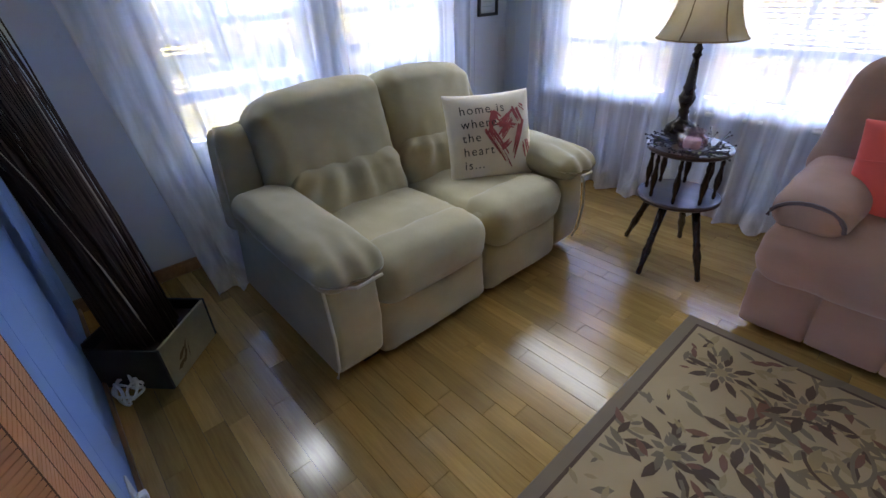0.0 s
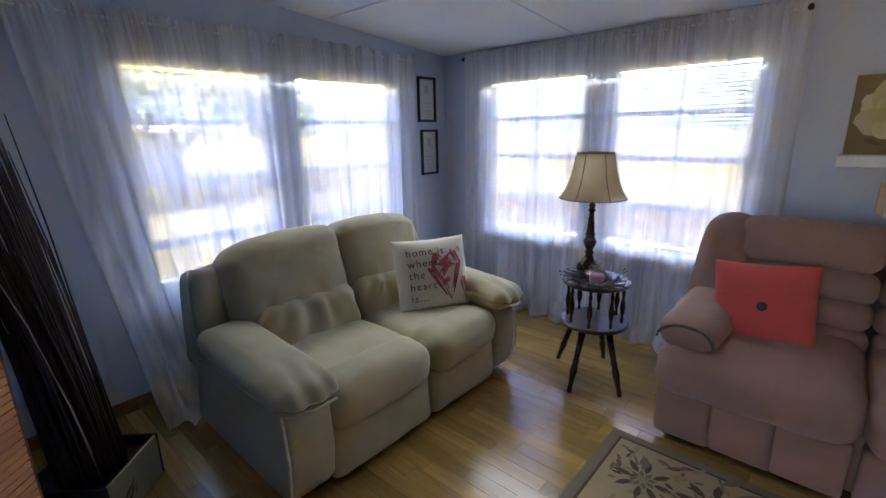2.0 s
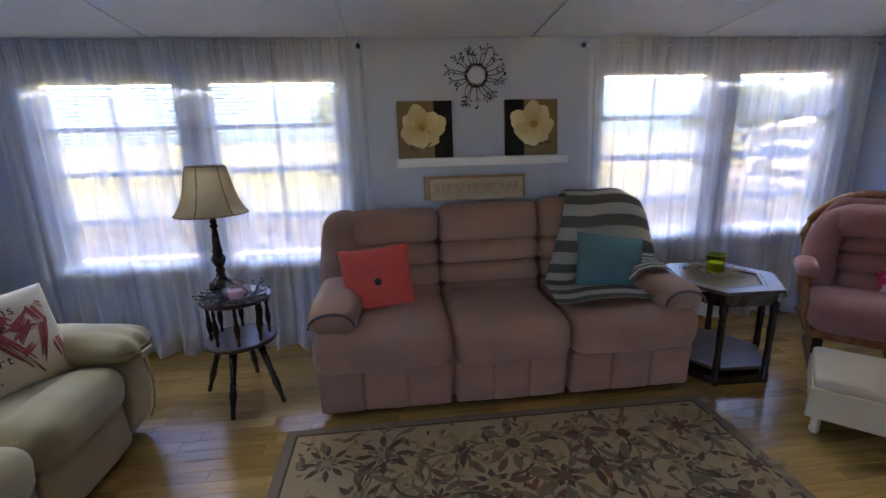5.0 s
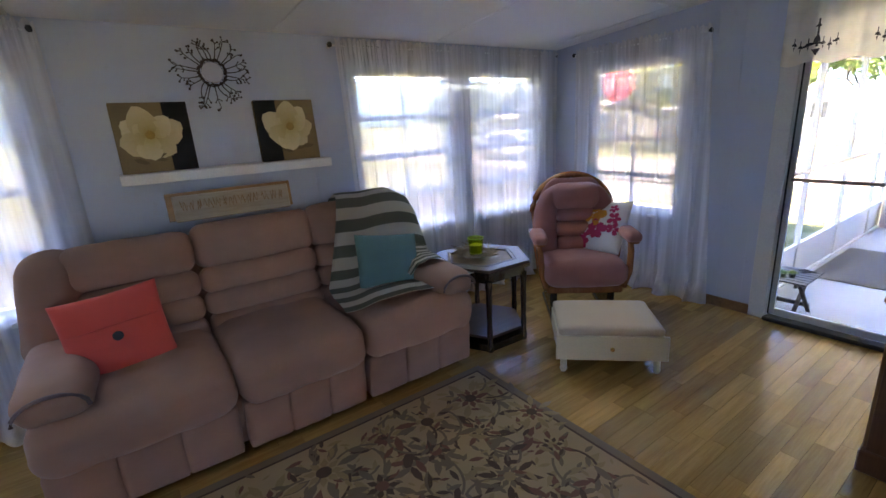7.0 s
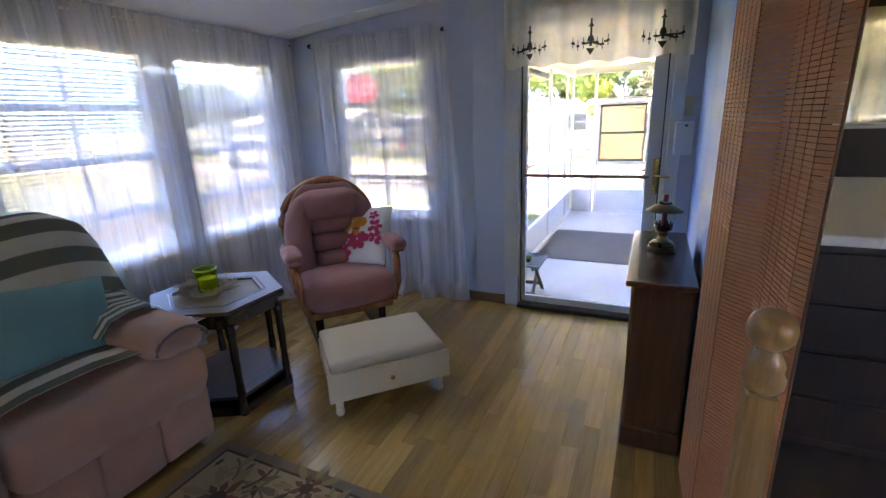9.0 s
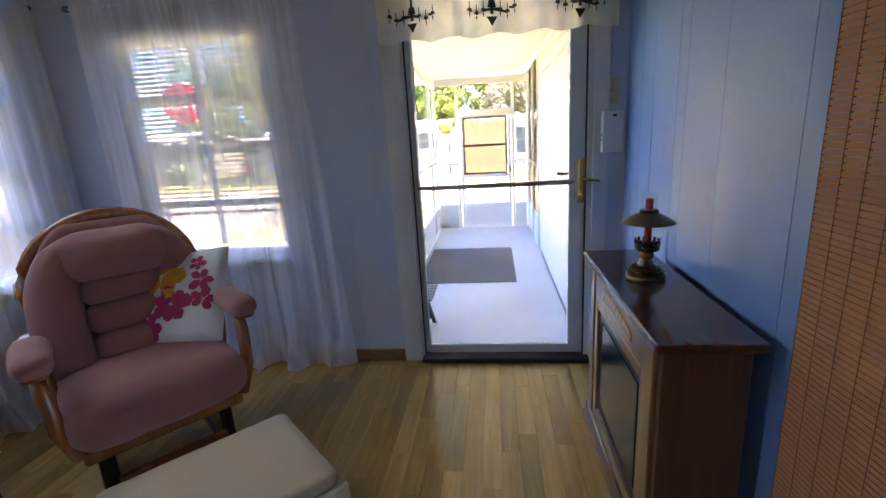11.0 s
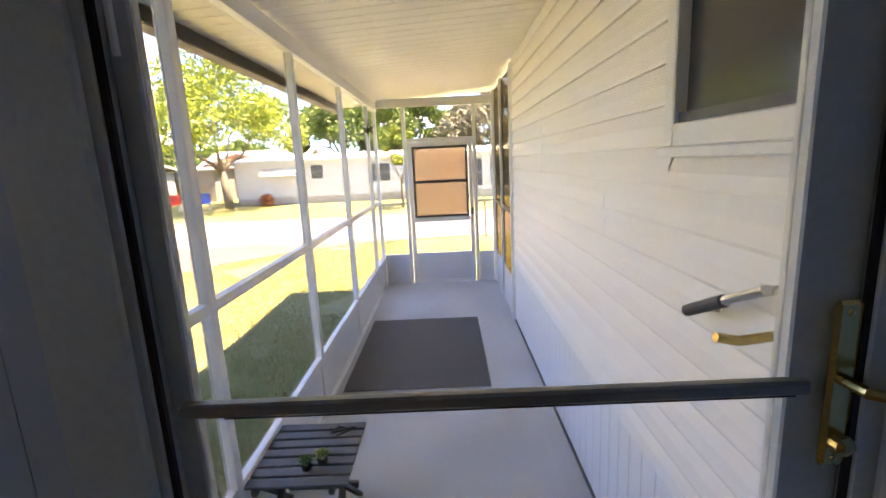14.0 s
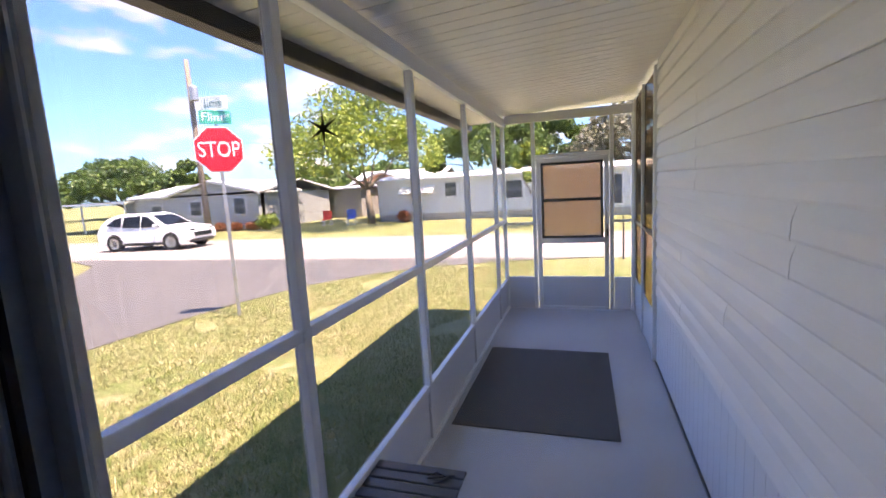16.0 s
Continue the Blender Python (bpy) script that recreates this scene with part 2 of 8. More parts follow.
# ---- the room ----
RX, RY_E, RY_W, CN, SLOPE = 6.32, -3.06, -3.15, 2.10, 0.085
W_WIN = [(-2.45, -1.64, 0.62, 1.87), (-1.47, -0.60, 0.62, 1.87)]
N_WIN = [(0.45, 1.33, 0.62, 1.88), (1.475, 2.36, 0.62, 1.88), (4.18, 5.06, 0.66, 1.90), (5.23, 6.05, 0.66, 1.90)]
E_WIN = [(-1.23, -0.37, 0.66, 1.88)]
DOOR = (-2.97, -1.86, 0.0, 2.05)
OPEN_X = (1.72, 4.83)

rg = random.Random(3)


def grooves(a, b):
    out, u = [], a + 0.1
    while u < b - 0.05:
        out.append(round(u, 3))
        u += rg.choice((0.2, 0.27, 0.31, 0.41))
    return out


wall("wall_west", "y", 0.0, -0.12, RY_W - 0.12, 0.12, -0.1, 2.5, W_WIN, grooves(-3.1, 0), M_BLUE, "pale blue painted panel wall with a wide window")
wall("wall_north", "x", 0.0, 0.12, 0.0, RX, -0.1, 2.5, N_WIN, grooves(0, RX), M_BLUE, "pale blue painted panel wall with two wide windows")
wall("wall_east", "y", RX, RX + 0.12, RY_E - 0.14, 0.12, -0.1, 2.5, E_WIN + [DOOR], [-1.45, -1.62, -1.79, -1.9, -2.95, -2.985, -3.02], M_BLUE, "pale blue painted panel wall with a glass door")
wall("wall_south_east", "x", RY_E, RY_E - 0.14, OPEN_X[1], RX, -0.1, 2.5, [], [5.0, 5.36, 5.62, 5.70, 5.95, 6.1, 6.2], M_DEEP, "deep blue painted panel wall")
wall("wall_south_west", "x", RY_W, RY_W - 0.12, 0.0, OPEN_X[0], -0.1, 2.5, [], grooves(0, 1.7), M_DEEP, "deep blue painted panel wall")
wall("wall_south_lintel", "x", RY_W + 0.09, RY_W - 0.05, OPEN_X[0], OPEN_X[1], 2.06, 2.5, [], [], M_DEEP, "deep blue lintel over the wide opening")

bm = boxed(0, RX, -7.2, 0, -0.3, -0.012)
setting(part("floor", bm, M_DARK), "timber subfloor under the planks", "floor")

# ceiling of square boards laid on a slope, joints recessed
bm = bmesh.new()
box(bm, -0.1, RX + 0.1, -3.3, 0.1, 0.012, 0.05)
for xa in (0.0, 1.22, 2.44, 3.66, 4.88, 6.10):
    for ya in (-3.20, -2.44, -1.22):
        yb = {-3.20: -2.44, -2.44: -1.22, -1.22: 0.0}[ya]
        xb = min(xa + 1.22, RX)
        box(bm, xa + 0.006, xb - 0.006, ya + 0.006, yb - 0.006, 0.0, 0.02)
for v in bm.verts:
    v.co.z += CN - SLOPE * v.co.y
setting(part("ceiling", bm, M_CEIL), "white textured ceiling boards on a slope", "ceiling")

# ---- windows, blinds and curtains ----


def window(name, axis, face, out, u0, u1, z0, z1, rows, label):
    """A window with frame, sashes, muntin bars and panes. face: the wall's inner plane; out: its outer plane."""
    root = setting(thing(name, label, "window"))
    pl = face + (out - face) * 0.65
    s = 1 if out > face else -1

    def b(a, c, d, e, k0, k1, bev=0.0):
        lo, hi = sorted((pl + s * k0, pl + s * k1))
        return boxed(a, c, lo, hi, d, e, bev) if axis == "x" else boxed(lo, hi, a, c, d, e, bev)

    f = 0.045
    for nm, q in (("window_frame", (u0, u0 + f, z0, z1)), ("window_frame", (u1 - f, u1, z0, z1)), ("window_frame", (u0 + f, u1 - f, z1 - f, z1)), ("window_frame", (u0 + f, u1 - f, z0, z0 + f))):
        part(nm, b(*q, -0.03, 0.035, 0.003), M_TRIMW, root)
    zs = [z0 + f] + rows + [z1 - f]
    for z in rows:
        part("sash_bar", b(u0 + f, u1 - f, z - 0.02, z + 0.02, -0.02, 0.02, 0.003), M_TRIMW, root)
    mid = (u0 + u1) / 2
    for a, c in zip(zs, zs[1:]):
        part("muntin", b(mid - 0.009, mid + 0.009, a + 0.02, c - 0.02, -0.012, 0.012), M_TRIMW, root)
        for p, q in ((u0 + f, mid - 0.009), (mid + 0.009, u1 - f)):
            g = part("pane", b(p, q, a + 0.02, c - 0.02, -0.002, 0.002), M_WGLASS, root)
            g.visible_shadow = False
    sill = face - s * 0.035
    lo, hi = sorted((sill, pl))
    part("window_sill", boxed(u0 - 0.03, u1 + 0.03, lo, hi, z0 - 0.025, z0, 0.004) if axis == "x" else boxed(lo, hi, u0 - 0.03, u1 + 0.03, z0 - 0.025, z0, 0.004), M_WHITE, root)
    return root


def blind(axis, at, u0, u1, z0, z1, tilt=30, lean=0.0):
    """A mini blind: headrail, slats, cords, bottom rail."""
    root = thing("mini_blind", "white aluminium mini blind with open slats in the window", "window blind", group="mini blinds")
    w = u1 - u0
    pose_u = Matrix.Translation((u0, at, 0)) if axis == "x" else Matrix.Translation((at, u0, 0)) @ pose(0, 0, 0, 0, 0, 90)
    root.matrix_basis = pose_u
    part("headrail", boxed(0, w, -0.018, 0.018, z1 - 0.03, z1, 0.003), M_TRIMW, root)
    part("bottom_rail", boxed(0, w, -0.012, 0.012, z0, z0 + 0.012, 0.002), M_TRIMW, root)
    bm = bmesh.new()
    box(bm, 0.004, w - 0.004, -0.0125, 0.0125, -0.0004, 0.0004, m=pose(0, 0, 0, tilt))
    first = None
    n = int((z1 - z0 - 0.06) / 0.024)
    for i in range(n):
        z = z1 - 0.045 - i * 0.024
        if first is None:
            first = part("slat", bm, M_SLAT, root)
            ob = first
        else:
            ob = new("slat", first.data)
            ob.parent = root
        ob.location = (0, 0, z)
    for u in (0.12 * w, 0.88 * w):
        part("cord", boxed(u - 0.0012, u + 0.0012, -0.014, -0.0125, z0, z1 - 0.03), M_TRIMW, root)
    return root


M_SLAT = sheer("blind_slat", (0.72, 0.72, 0.70), 0.01, 0.94, 0.01)


def curtain_panel(width, height, folds, depth, flare, seed, parent, pull=0.0):
    """One sheer panel in local axes: x along the rod, y into the room, z down from the rod."""
    r = random.Random(seed)
    nu, nv = folds * 10, 26
    ph = [r.uniform(0, 6.28) for _ in range(4)]
    fr = [1.0, 0.53, 1.7, 0.31]
    bm = bmesh.new()
    grid = []
    for j in range(nv + 1):
        v = j / nv
        row = []
        for i in range(nu + 1):
            u = i / nu
            a = u * folds * 2 * math.pi
            d = sum(math.sin(a * f + p + v * (0.7 + f)) * k for f, p, k in zip(fr, ph, (0.5, 0.35, 0.15, 0.4)))
            y = depth * (0.45 + 0.75 * v) * d * 0.6 + depth
            x = u * width + 0.012 * math.sin(a * 0.7 + ph[1]) * (0.5 + v) + flare[0] * v * (1 - u) + flare[1] * v * u
            y += pull * v * v * (1 - u) ** 1.5
            z = -v * height
            if v < 0.05:
                y += 0.012 * math.sin(a * 3.1) + 0.006 * math.sin(a * 7)
                z += 0.02 * (1 - v / 0.05) * (0.6 + 0.6 * math.sin(a * 2.3 + ph[2]))
            if v > 0.93:
                y += (v - 0.93) / 0.07 * 0.05 * (1 + math.sin(a * 0.45 + ph[3]))
                z = min(z, -height * 0.99) if v == 1 else z
            row.append(bm.verts.new((x, y, z)))
        grid.append(row)
    for a, b in zip(grid, grid[1:]):
        for i in range(nu):
            bm.faces.new((a[i], a[i + 1], b[i + 1], b[i]))
    return part("curtain_panel", bm, M_SHEER, parent, smooth=True)


def curtain_set(m, width, drop, panels, seed, flares, label):
    root = thing("sheer_curtain", label, "curtain", m, "sheer curtains")
    t = tube([(-0.03, 0.035, -0.03), (width + 0.03, 0.035, -0.03)], 0.008, 8)
    part("curtain_rod", t, M_TRIMW, root)
    for u in (-0.03, width + 0.03):
        part("rod_end", lathe([(0.004, 0), (0.016, 0.008), (0.018, 0.02), (0.01, 0.034)], 12, Matrix.Translation((u, 0.035, -0.045))), M_BLACK, root)
        part("bracket", boxed(u - 0.006, u + 0.006, -0.01, 0.04, -0.045, -0.02), M_TRIMW, root)
    x = 0.0
    for k, (w, fl) in enumerate(zip(panels, flares)):
        ob = curtain_panel(w + 0.05, drop, max(6, int(w * 12)), 0.036, fl, seed + k, root, 0.32 if seed + k == 11 else 0.0)
        ob.location = (x, 0.01, 0)
        x += w
    return root


M_BLACK = plain("black_metal", (0.02, 0.02, 0.022), 0.4)
k = 0
for a, b, c, d in W_WIN:
    k += 1
    window(f"window_{k}", "y", 0.0, -0.12, a, b, c, d, [0.878, 1.213, 1.551], "white framed window with muntin bars")
    blind("y", -0.018, a + 0.02, b - 0.02, c + 0.02, d)
for a, b, c, d in N_WIN:
    k += 1
    window(f"window_{k}", "x", 0.0, 0.12, a, b, c, d, [0.95, 1.27, 1.56], "white framed window with muntin bars")
    blind("x", 0.018, a + 0.02, b - 0.02, c + 0.02, d)
for a, b, c, d in E_WIN:
    k += 1
    window(f"window_{k}", "y", RX, RX + 0.12, a, b, c, d, [0.97, 1.27, 1.56], "white framed window with muntin bars")
    blind("y", RX + 0.018, a + 0.02, b - 0.02, 0.92, d)

curtain_set(pose(0.0, -2.83, 2.05, 0, 0, 90) @ Matrix.Diagonal((1, -1, 1, 1)), 2.37, 2.04, [1.27, 1.10], 11, [(0.24, 0.02), (0.0, -0.02)], "white sheer curtains gathered on a rod over the wide window")
curtain_set(pose(0.28, 0, 2.07) @ Matrix.Diagonal((1, -1, 1, 1)), 2.19, 2.06, [1.10, 1.09], 21, [(0.0, 0.0), (0.0, 0.0)], "white sheer curtains gathered on a rod over the wide window")
curtain_set(pose(4.05, 0, 2.07) @ Matrix.Diagonal((1, -1, 1, 1)), 2.18, 2.06, [1.10, 1.08], 31, [(0.06, 0.0), (0.0, 0.0)], "white sheer curtains gathered on a rod over the wide window")
curtain_set(pose(RX, -0.26, 2.05, 0, 0, -90) @ Matrix.Diagonal((1, -1, 1, 1)), 1.12, 2.04, [1.12], 41, [(0.0, 0.13)], "white sheer curtain gathered on a rod over the window")

# ---- baseboards ----
for nm, q in (("baseboard", (0.0, 0.014, RY_W, 0.0)), ("baseboard", (RX - 0.014, RX, -1.955, -0.02)), ("baseboard", (RX - 0.014, RX, RY_E, -2.91))):
    setting(part(nm, boxed(q[0], q[1], q[2], q[3], 0, 0.075, 0.003), M_BASE), "brown wooden baseboard", "baseboard")
setting(part("baseboard", boxed(0.014, RX - 0.014, -0.014, 0.0, 0, 0.075, 0.003), M_BASE), "brown wooden baseboard", "baseboard")
setting(part("baseboard", boxed(0.014, OPEN_X[0], RY_W, RY_W + 0.014, 0, 0.03, 0.003), M_BASE), "brown wooden baseboard", "baseboard")

# ---- glass door to the porch ----
M_GREYW = plain("door_white", (0.62, 0.63, 0.62), 0.35, var=0.1)
M_BRASS = plain("brass", (0.72, 0.52, 0.22), 0.22, 1.0, 0.2)
M_NICKEL = plain("brushed_nickel", (0.62, 0.60, 0.56), 0.25, 1.0, 0.15)
M_RUBBER = plain("black_rubber", (0.015, 0.015, 0.015), 0.6)
door = setting(thing("door_1", "white framed full-view storm door with a brass handle, closed", "door"))
for a, b in ((-1.96, -1.855), (-2.975, -2.90)):
    part("casing", boxed(RX - 0.016, RX, a, b, 0.0, 2.12, 0.004), M_GREYW, door)
part("casing", boxed(RX - 0.016, RX, -2.90, -1.96, 2.05, 2.12, 0.004), M_GREYW, door)
for a, b in ((-1.971, -1.86), (-2.97, -2.875)):
    part("jamb", boxed(RX + 0.0, RX + 0.058, a, b, 0.0, 2.05, 0.002), M_GREYW, door)
    c = a if a > -2 else b
    s = -1 if a > -2 else 1
    part("weather_strip", boxed(RX + 0.005, RX + 0.012, min(c, c + s * 0.008), max(c, c + s * 0.008), 0.04, 2.04), M_RUBBER, door)
part("threshold", boxed(RX - 0.05, RX + 0.06, -2.90, -1.96, 0.0, 0.03, 0.006), M_RUBBER, door, "black rubber and metal threshold")
leaf = part("door_leaf", boxed(RX + 0.030, RX + 0.052, -2.004, -1.972, 0.035, 2.04, 0.003), M_GREYW, door)
part("stile", boxed(RX + 0.020, RX + 0.052, -2.873, -2.79, 0.035, 2.04, 0.003), M_GREYW, leaf)
part("bottom_rail", boxed(RX + 0.020, RX + 0.052, -2.79, -2.004, 0.035, 0.085, 0.003), M_GREYW, leaf)
part("top_rail", boxed(RX + 0.020, RX + 0.052, -2.79, -2.004, 1.96, 2.04, 0.003), M_GREYW, leaf)
g = part("pane", boxed(RX + 0.036, RX + 0.040, -2.79, -2.004, 0.085, 1.96), M_DGLASS, leaf)
g.visible_shadow = False
part("push_bar", boxed(RX + 0.006, RX + 0.026, -2.815, -1.994, 0.998, 1.018, 0.004), plain("grey_bar", (0.33, 0.33, 0.32), 0.4, 0.6), leaf, "grey metal push bar")
part("bar_brush", boxed(RX + 0.014, RX + 0.024, -2.80, -2.05, 0.993, 0.998), M_BLACK, leaf)
plate = part("handle_plate", boxed(RX + 0.004, RX + 0.014, -2.866, -2.832, 0.895, 1.125, 0.006), M_BRASS, leaf, "brass handle plate")
part("lever", tube([(RX + 0.01, -2.85, 1.02), (RX - 0.03, -2.85, 1.02), (RX - 0.045, -2.87, 1.02), (RX - 0.045, -2.93, 1.012)], 0.008, 8), M_BRASS, plate)
part("knob", lathe([(0.012, 0), (0.015, 0.006), (0.013, 0.016), (0.004, 0.02)], 12, at_dir((RX + 0.004, -2.849, 0.935), (RX - 0.05, -2.849, 0.935))), M_BRASS, plate)
for z in (0.91, 1.11):
    part("screw", lathe([(0.005, 0), (0.004, 0.002), (0.001, 0.003)], 8, at_dir((RX + 0.004, -2.849, z), (RX - 1, -2.849, z))), M_BRASS, plate)
part("outside_lever", tube([(RX + 0.045, -2.845, 1.035), (RX + 0.085, -2.845, 1.04), (RX + 0.095, -2.82, 1.043), (RX + 0.095, -2.775, 1.038), (RX + 0.095, -2.74, 1.045)], 0.008, 8), M_BRASS, leaf, "curved brass outside lever")

# star decal on the door glass
bm = bmesh.new()
mid = bm.verts.new((0, 0, 0))
ring = []
for i in range(12):
    a = 2 * math.pi * i / 12
    r = 0.0125 if i % 2 == 0 else 0.0022
    ring.append(bm.verts.new((0, r * math.sin(a), r * math.cos(a))))
for i in range(12):
    bm.faces.new((mid, ring[i], ring[(i + 1) % 12]))
bmesh.ops.solidify(bm, geom=bm.faces[:], thickness=0.0006)
ob = part("star_decal", bm, M_BLACK)
ob.location = (RX + 0.0345, -2.267, 1.357)
tagged(ob, "small dark star decal stuck on the door glass", "decal")

# wand of the raised door blind
ob = tagged(part("blind_wand", tube([(RX - 0.03, -2.02, 2.0), (RX - 0.03, -2.022, 1.44)], 0.004, 6), M_TRIMW), "clear plastic tilt wand hanging beside the glass door", "blind wand")

# ---- valance over the door ----
M_LINEN = sheer("cream_linen", (0.84, 0.80, 0.71), 0.05, 0.22)
val = thing("valance", "cream valance with black chandelier prints above the door", "curtain")
bm = bmesh.new()
nu, nv = 110, 10


def val_y(u, v):
    return 0.03 + 0.016 * math.sin(u * 34) * (0.3 + v) + 0.008 * math.sin(u * 71 + 1)


grid = [[bm.verts.new((RX - 0.03 - val_y(i / nu, j / nv), -1.87 - 1.12 * i / nu, 2.19 - j / nv * (0.465 + 0.012 * math.sin(i / nu * 34)))) for i in range(nu + 1)] for j in range(nv + 1)]
for a, b in zip(grid, grid[1:]):
    for i in range(nu):
        bm.faces.new((a[i], a[i + 1], b[i + 1], b[i]))
part("cloth", bm, M_LINEN, val, smooth=True)
part("valance_rod", tube([(RX - 0.06, -1.85, 2.17), (RX - 0.06, -3.0, 2.17)], 0.012, 8), M_TRIMW, val)
for u in (0.15, 0.49, 0.85):
    bm = bmesh.new()

    def flat(pts):
        """Flat printed shape laid just off the cloth."""
        vs = []
        for a, z in pts:
            q = u + a * 1.3 / 1.12
            v = (0.0 - z * 1.3) / 0.465 + 0.80
            vs.append(bm.verts.new((RX - 0.035 - val_y(q, v), -1.87 - 1.12 * q, 2.19 - v * 0.465)))
        if len(vs) > 2:
            bm.faces.new(vs)

    flat([(-0.006, 0.0), (0.006, 0.0), (0.004, 0.12), (-0.004, 0.12)])
    flat([(-0.016, 0.02), (0.016, 0.02), (0.010, 0.045), (-0.010, 0.045)])
    flat([(-0.014, 0.085), (0.014, 0.085), (0.0, 0.105)])
    flat([(-0.02, -0.01), (0.02, -0.01), (0.0, -0.04)])
    for s in (-1, 1):
        for o, h in ((0.03, 0.025), (0.055, 0.015), (0.08, 0.03)):
            flat([(s * 0.004, 0.012), (s * o, h - 0.022), (s * (o + 0.006), h - 0.014), (s * 0.006, 0.02)])
            flat([(s * o - 0.009, h - 0.018), (s * o + 0.009, h - 0.018), (s * o + 0.006, h - 0.008), (s * o - 0.006, h - 0.008)])
            flat([(s * o - 0.002, h - 0.008), (s * o + 0.002, h - 0.008), (s * o + 0.0015, h + 0.014), (s * o - 0.0015, h + 0.014)])
            flat([(s * o - 0.003, h - 0.024), (s * o + 0.003, h - 0.024), (s * o, h - 0.042)])
    part("chandelier_print", bm, M_BLACK, val, "black chandelier print")

# switch plate and wall control
M_IVORY = plain("ivory_plastic", (0.62, 0.52, 0.33), 0.35)
sw = thing("light_switch", "ivory plastic light switch plate beside the door", "light switch")
part("plate", boxed(RX - 0.006, RX, -3.024, -2.949, 1.376, 1.498, 0.003), M_IVORY, sw)
part("toggle", boxed(RX - 0.018, RX - 0.006, -2.992, -2.982, 1.43, 1.452, 0.002), M_IVORY, sw)
for z in (1.40, 1.475):
    part("screw", lathe([(0.004, 0), (0.003, 0.0015)], 8, at_dir((RX - 0.006, -2.987, z), (RX - 1, -2.987, z))), M_NICKEL, sw)
th = thing("thermostat_box", "white plastic control box below the light switch", "thermostat")
part("case", boxed(RX - 0.05, RX, -3.036, -2.935, 1.15, 1.345, 0.004), plain("white_plastic", (0.74, 0.74, 0.75), 0.35), th)
part("display", boxed(RX - 0.052, RX - 0.05, -3.0, -2.985, 1.318, 1.33), M_BLACK, th)
for z in (1.205, 1.228):
    part("button", boxed(RX - 0.04, RX - 0.028, -2.935, -2.9335, z, z + 0.014), M_BLACK, th)

# ---- soft furniture helpers ----


def cushion(sx, sy, sz, r, puff=(0, 0, 0), wrinkle=0.004, seed=0, cuts=9, pinch=0.0):
    """A stuffed block centred on the origin: rounded edges, swollen faces, soft creases."""
    bm = bmesh.new()
    bmesh.ops.create_cube(bm, size=2.0)
    bmesh.ops.subdivide_edges(bm, edges=bm.edges[:], cuts=cuts, use_grid_fill=True)
    h = Vector((sx / 2, sy / 2, sz / 2))
    r = min(r, h.x, h.y, h.z) * 0.999
    inner = h - Vector((r, r, r))
    off = Vector((seed * 3.1, seed * 1.7, seed * 5.3))
    for v in bm.verts:
        c = v.co.copy()
        # denser towards the edges
        c = Vector([math.copysign(abs(k) ** 0.8, k) for k in c])
        q = Vector((c.x * h.x, c.y * h.y, c.z * h.z))
        core = Vector([max(-inner[i], min(inner[i], q[i])) for i in range(3)])
        d = q - core
        p = core + d.normalized() * r if d.length > 1e-6 else q
        n = d.normalized() if d.length > 1e-6 else Vector((0, 0, 1))
        ux, uy, uz = (p.x / h.x), (p.y / h.y), (p.z / h.z)
        p.x += math.copysign(puff[0], p.x) * max(0, 1 - uy * uy) * max(0, 1 - uz * uz) * abs(ux)
        p.y += math.copysign(puff[1], p.y) * max(0, 1 - ux * ux) * max(0, 1 - uz * uz) * abs(uy)
        p.z += math.copysign(puff[2], p.z) * max(0, 1 - ux * ux) * max(0, 1 - uy * uy) * abs(uz)
        if pinch:
            p.x *= 1 - pinch * (1 - uy * uy) * 0.5 * abs(ux)
            p.y *= 1 - pinch * (1 - ux * ux) * 0.5 * abs(uy)
        w = noise.noise(p * 9 + off) * wrinkle + noise.noise(p * 26 + off) * wrinkle * 0.4
        v.co = p + n * w
    return bm


def pillow_top(x, y, sx, sy, sz):
    """Height of a scatter cushion's face over its middle plane."""
    u, v = min(1.0, abs(2 * x / sx)), min(1.0, abs(2 * y / sy))
    return sz / 2 * ((1 - u ** 2.2) * (1 - v ** 2.2)) ** 0.42


def pillow(sx, sy, sz, seed, n=22):
    """A scatter cushion sewn round its edge: pointed corners, hollow sides, full in the middle."""
    bm = bmesh.new()
    off = Vector((seed * 2.3, seed * 4.1, 0))
    faces = []
    for s in (1, -1):
        g = []
        for j in range(n + 1):
            row_ = []
            for i in range(n + 1):
                u, v = math.sin((2 * i / n - 1) * math.pi / 2), math.sin((2 * j / n - 1) * math.pi / 2)
                x, y = u * sx / 2, v * sy / 2
                z = pillow_top(x, y, sx, sy, sz)
                w = noise.noise(Vector((x * 14, y * 14, s)) + off) * 0.004 + noise.noise(Vector((x * 34, y * 34, s)) + off) * 0.0012
                edge = min(1.0, z / (sz * 0.2))
                row_.append(bm.verts.new((x * (0.945 + 0.055 * v * v), y * (0.945 + 0.055 * u * u), s * (z + w * edge * 0.6))))
            g.append(row_)
        for a, b in zip(g, g[1:]):
            for i in range(n):
                bm.faces.new((a[i], a[i + 1], b[i + 1], b[i]))
    bmesh.ops.remove_doubles(bm, verts=bm.verts, dist=0.0015)
    return bm


def drape(ob, size, lift):
    """Lay a flat print onto the face of a scatter cushion."""
    m = ob.matrix_basis
    for v in ob.data.vertices:
        p = m @ v.co
        v.co.z = pillow_top(p.x / 0.96, p.y / 0.96, *size) + lift + v.co.z * 0.3 - m.translation.z


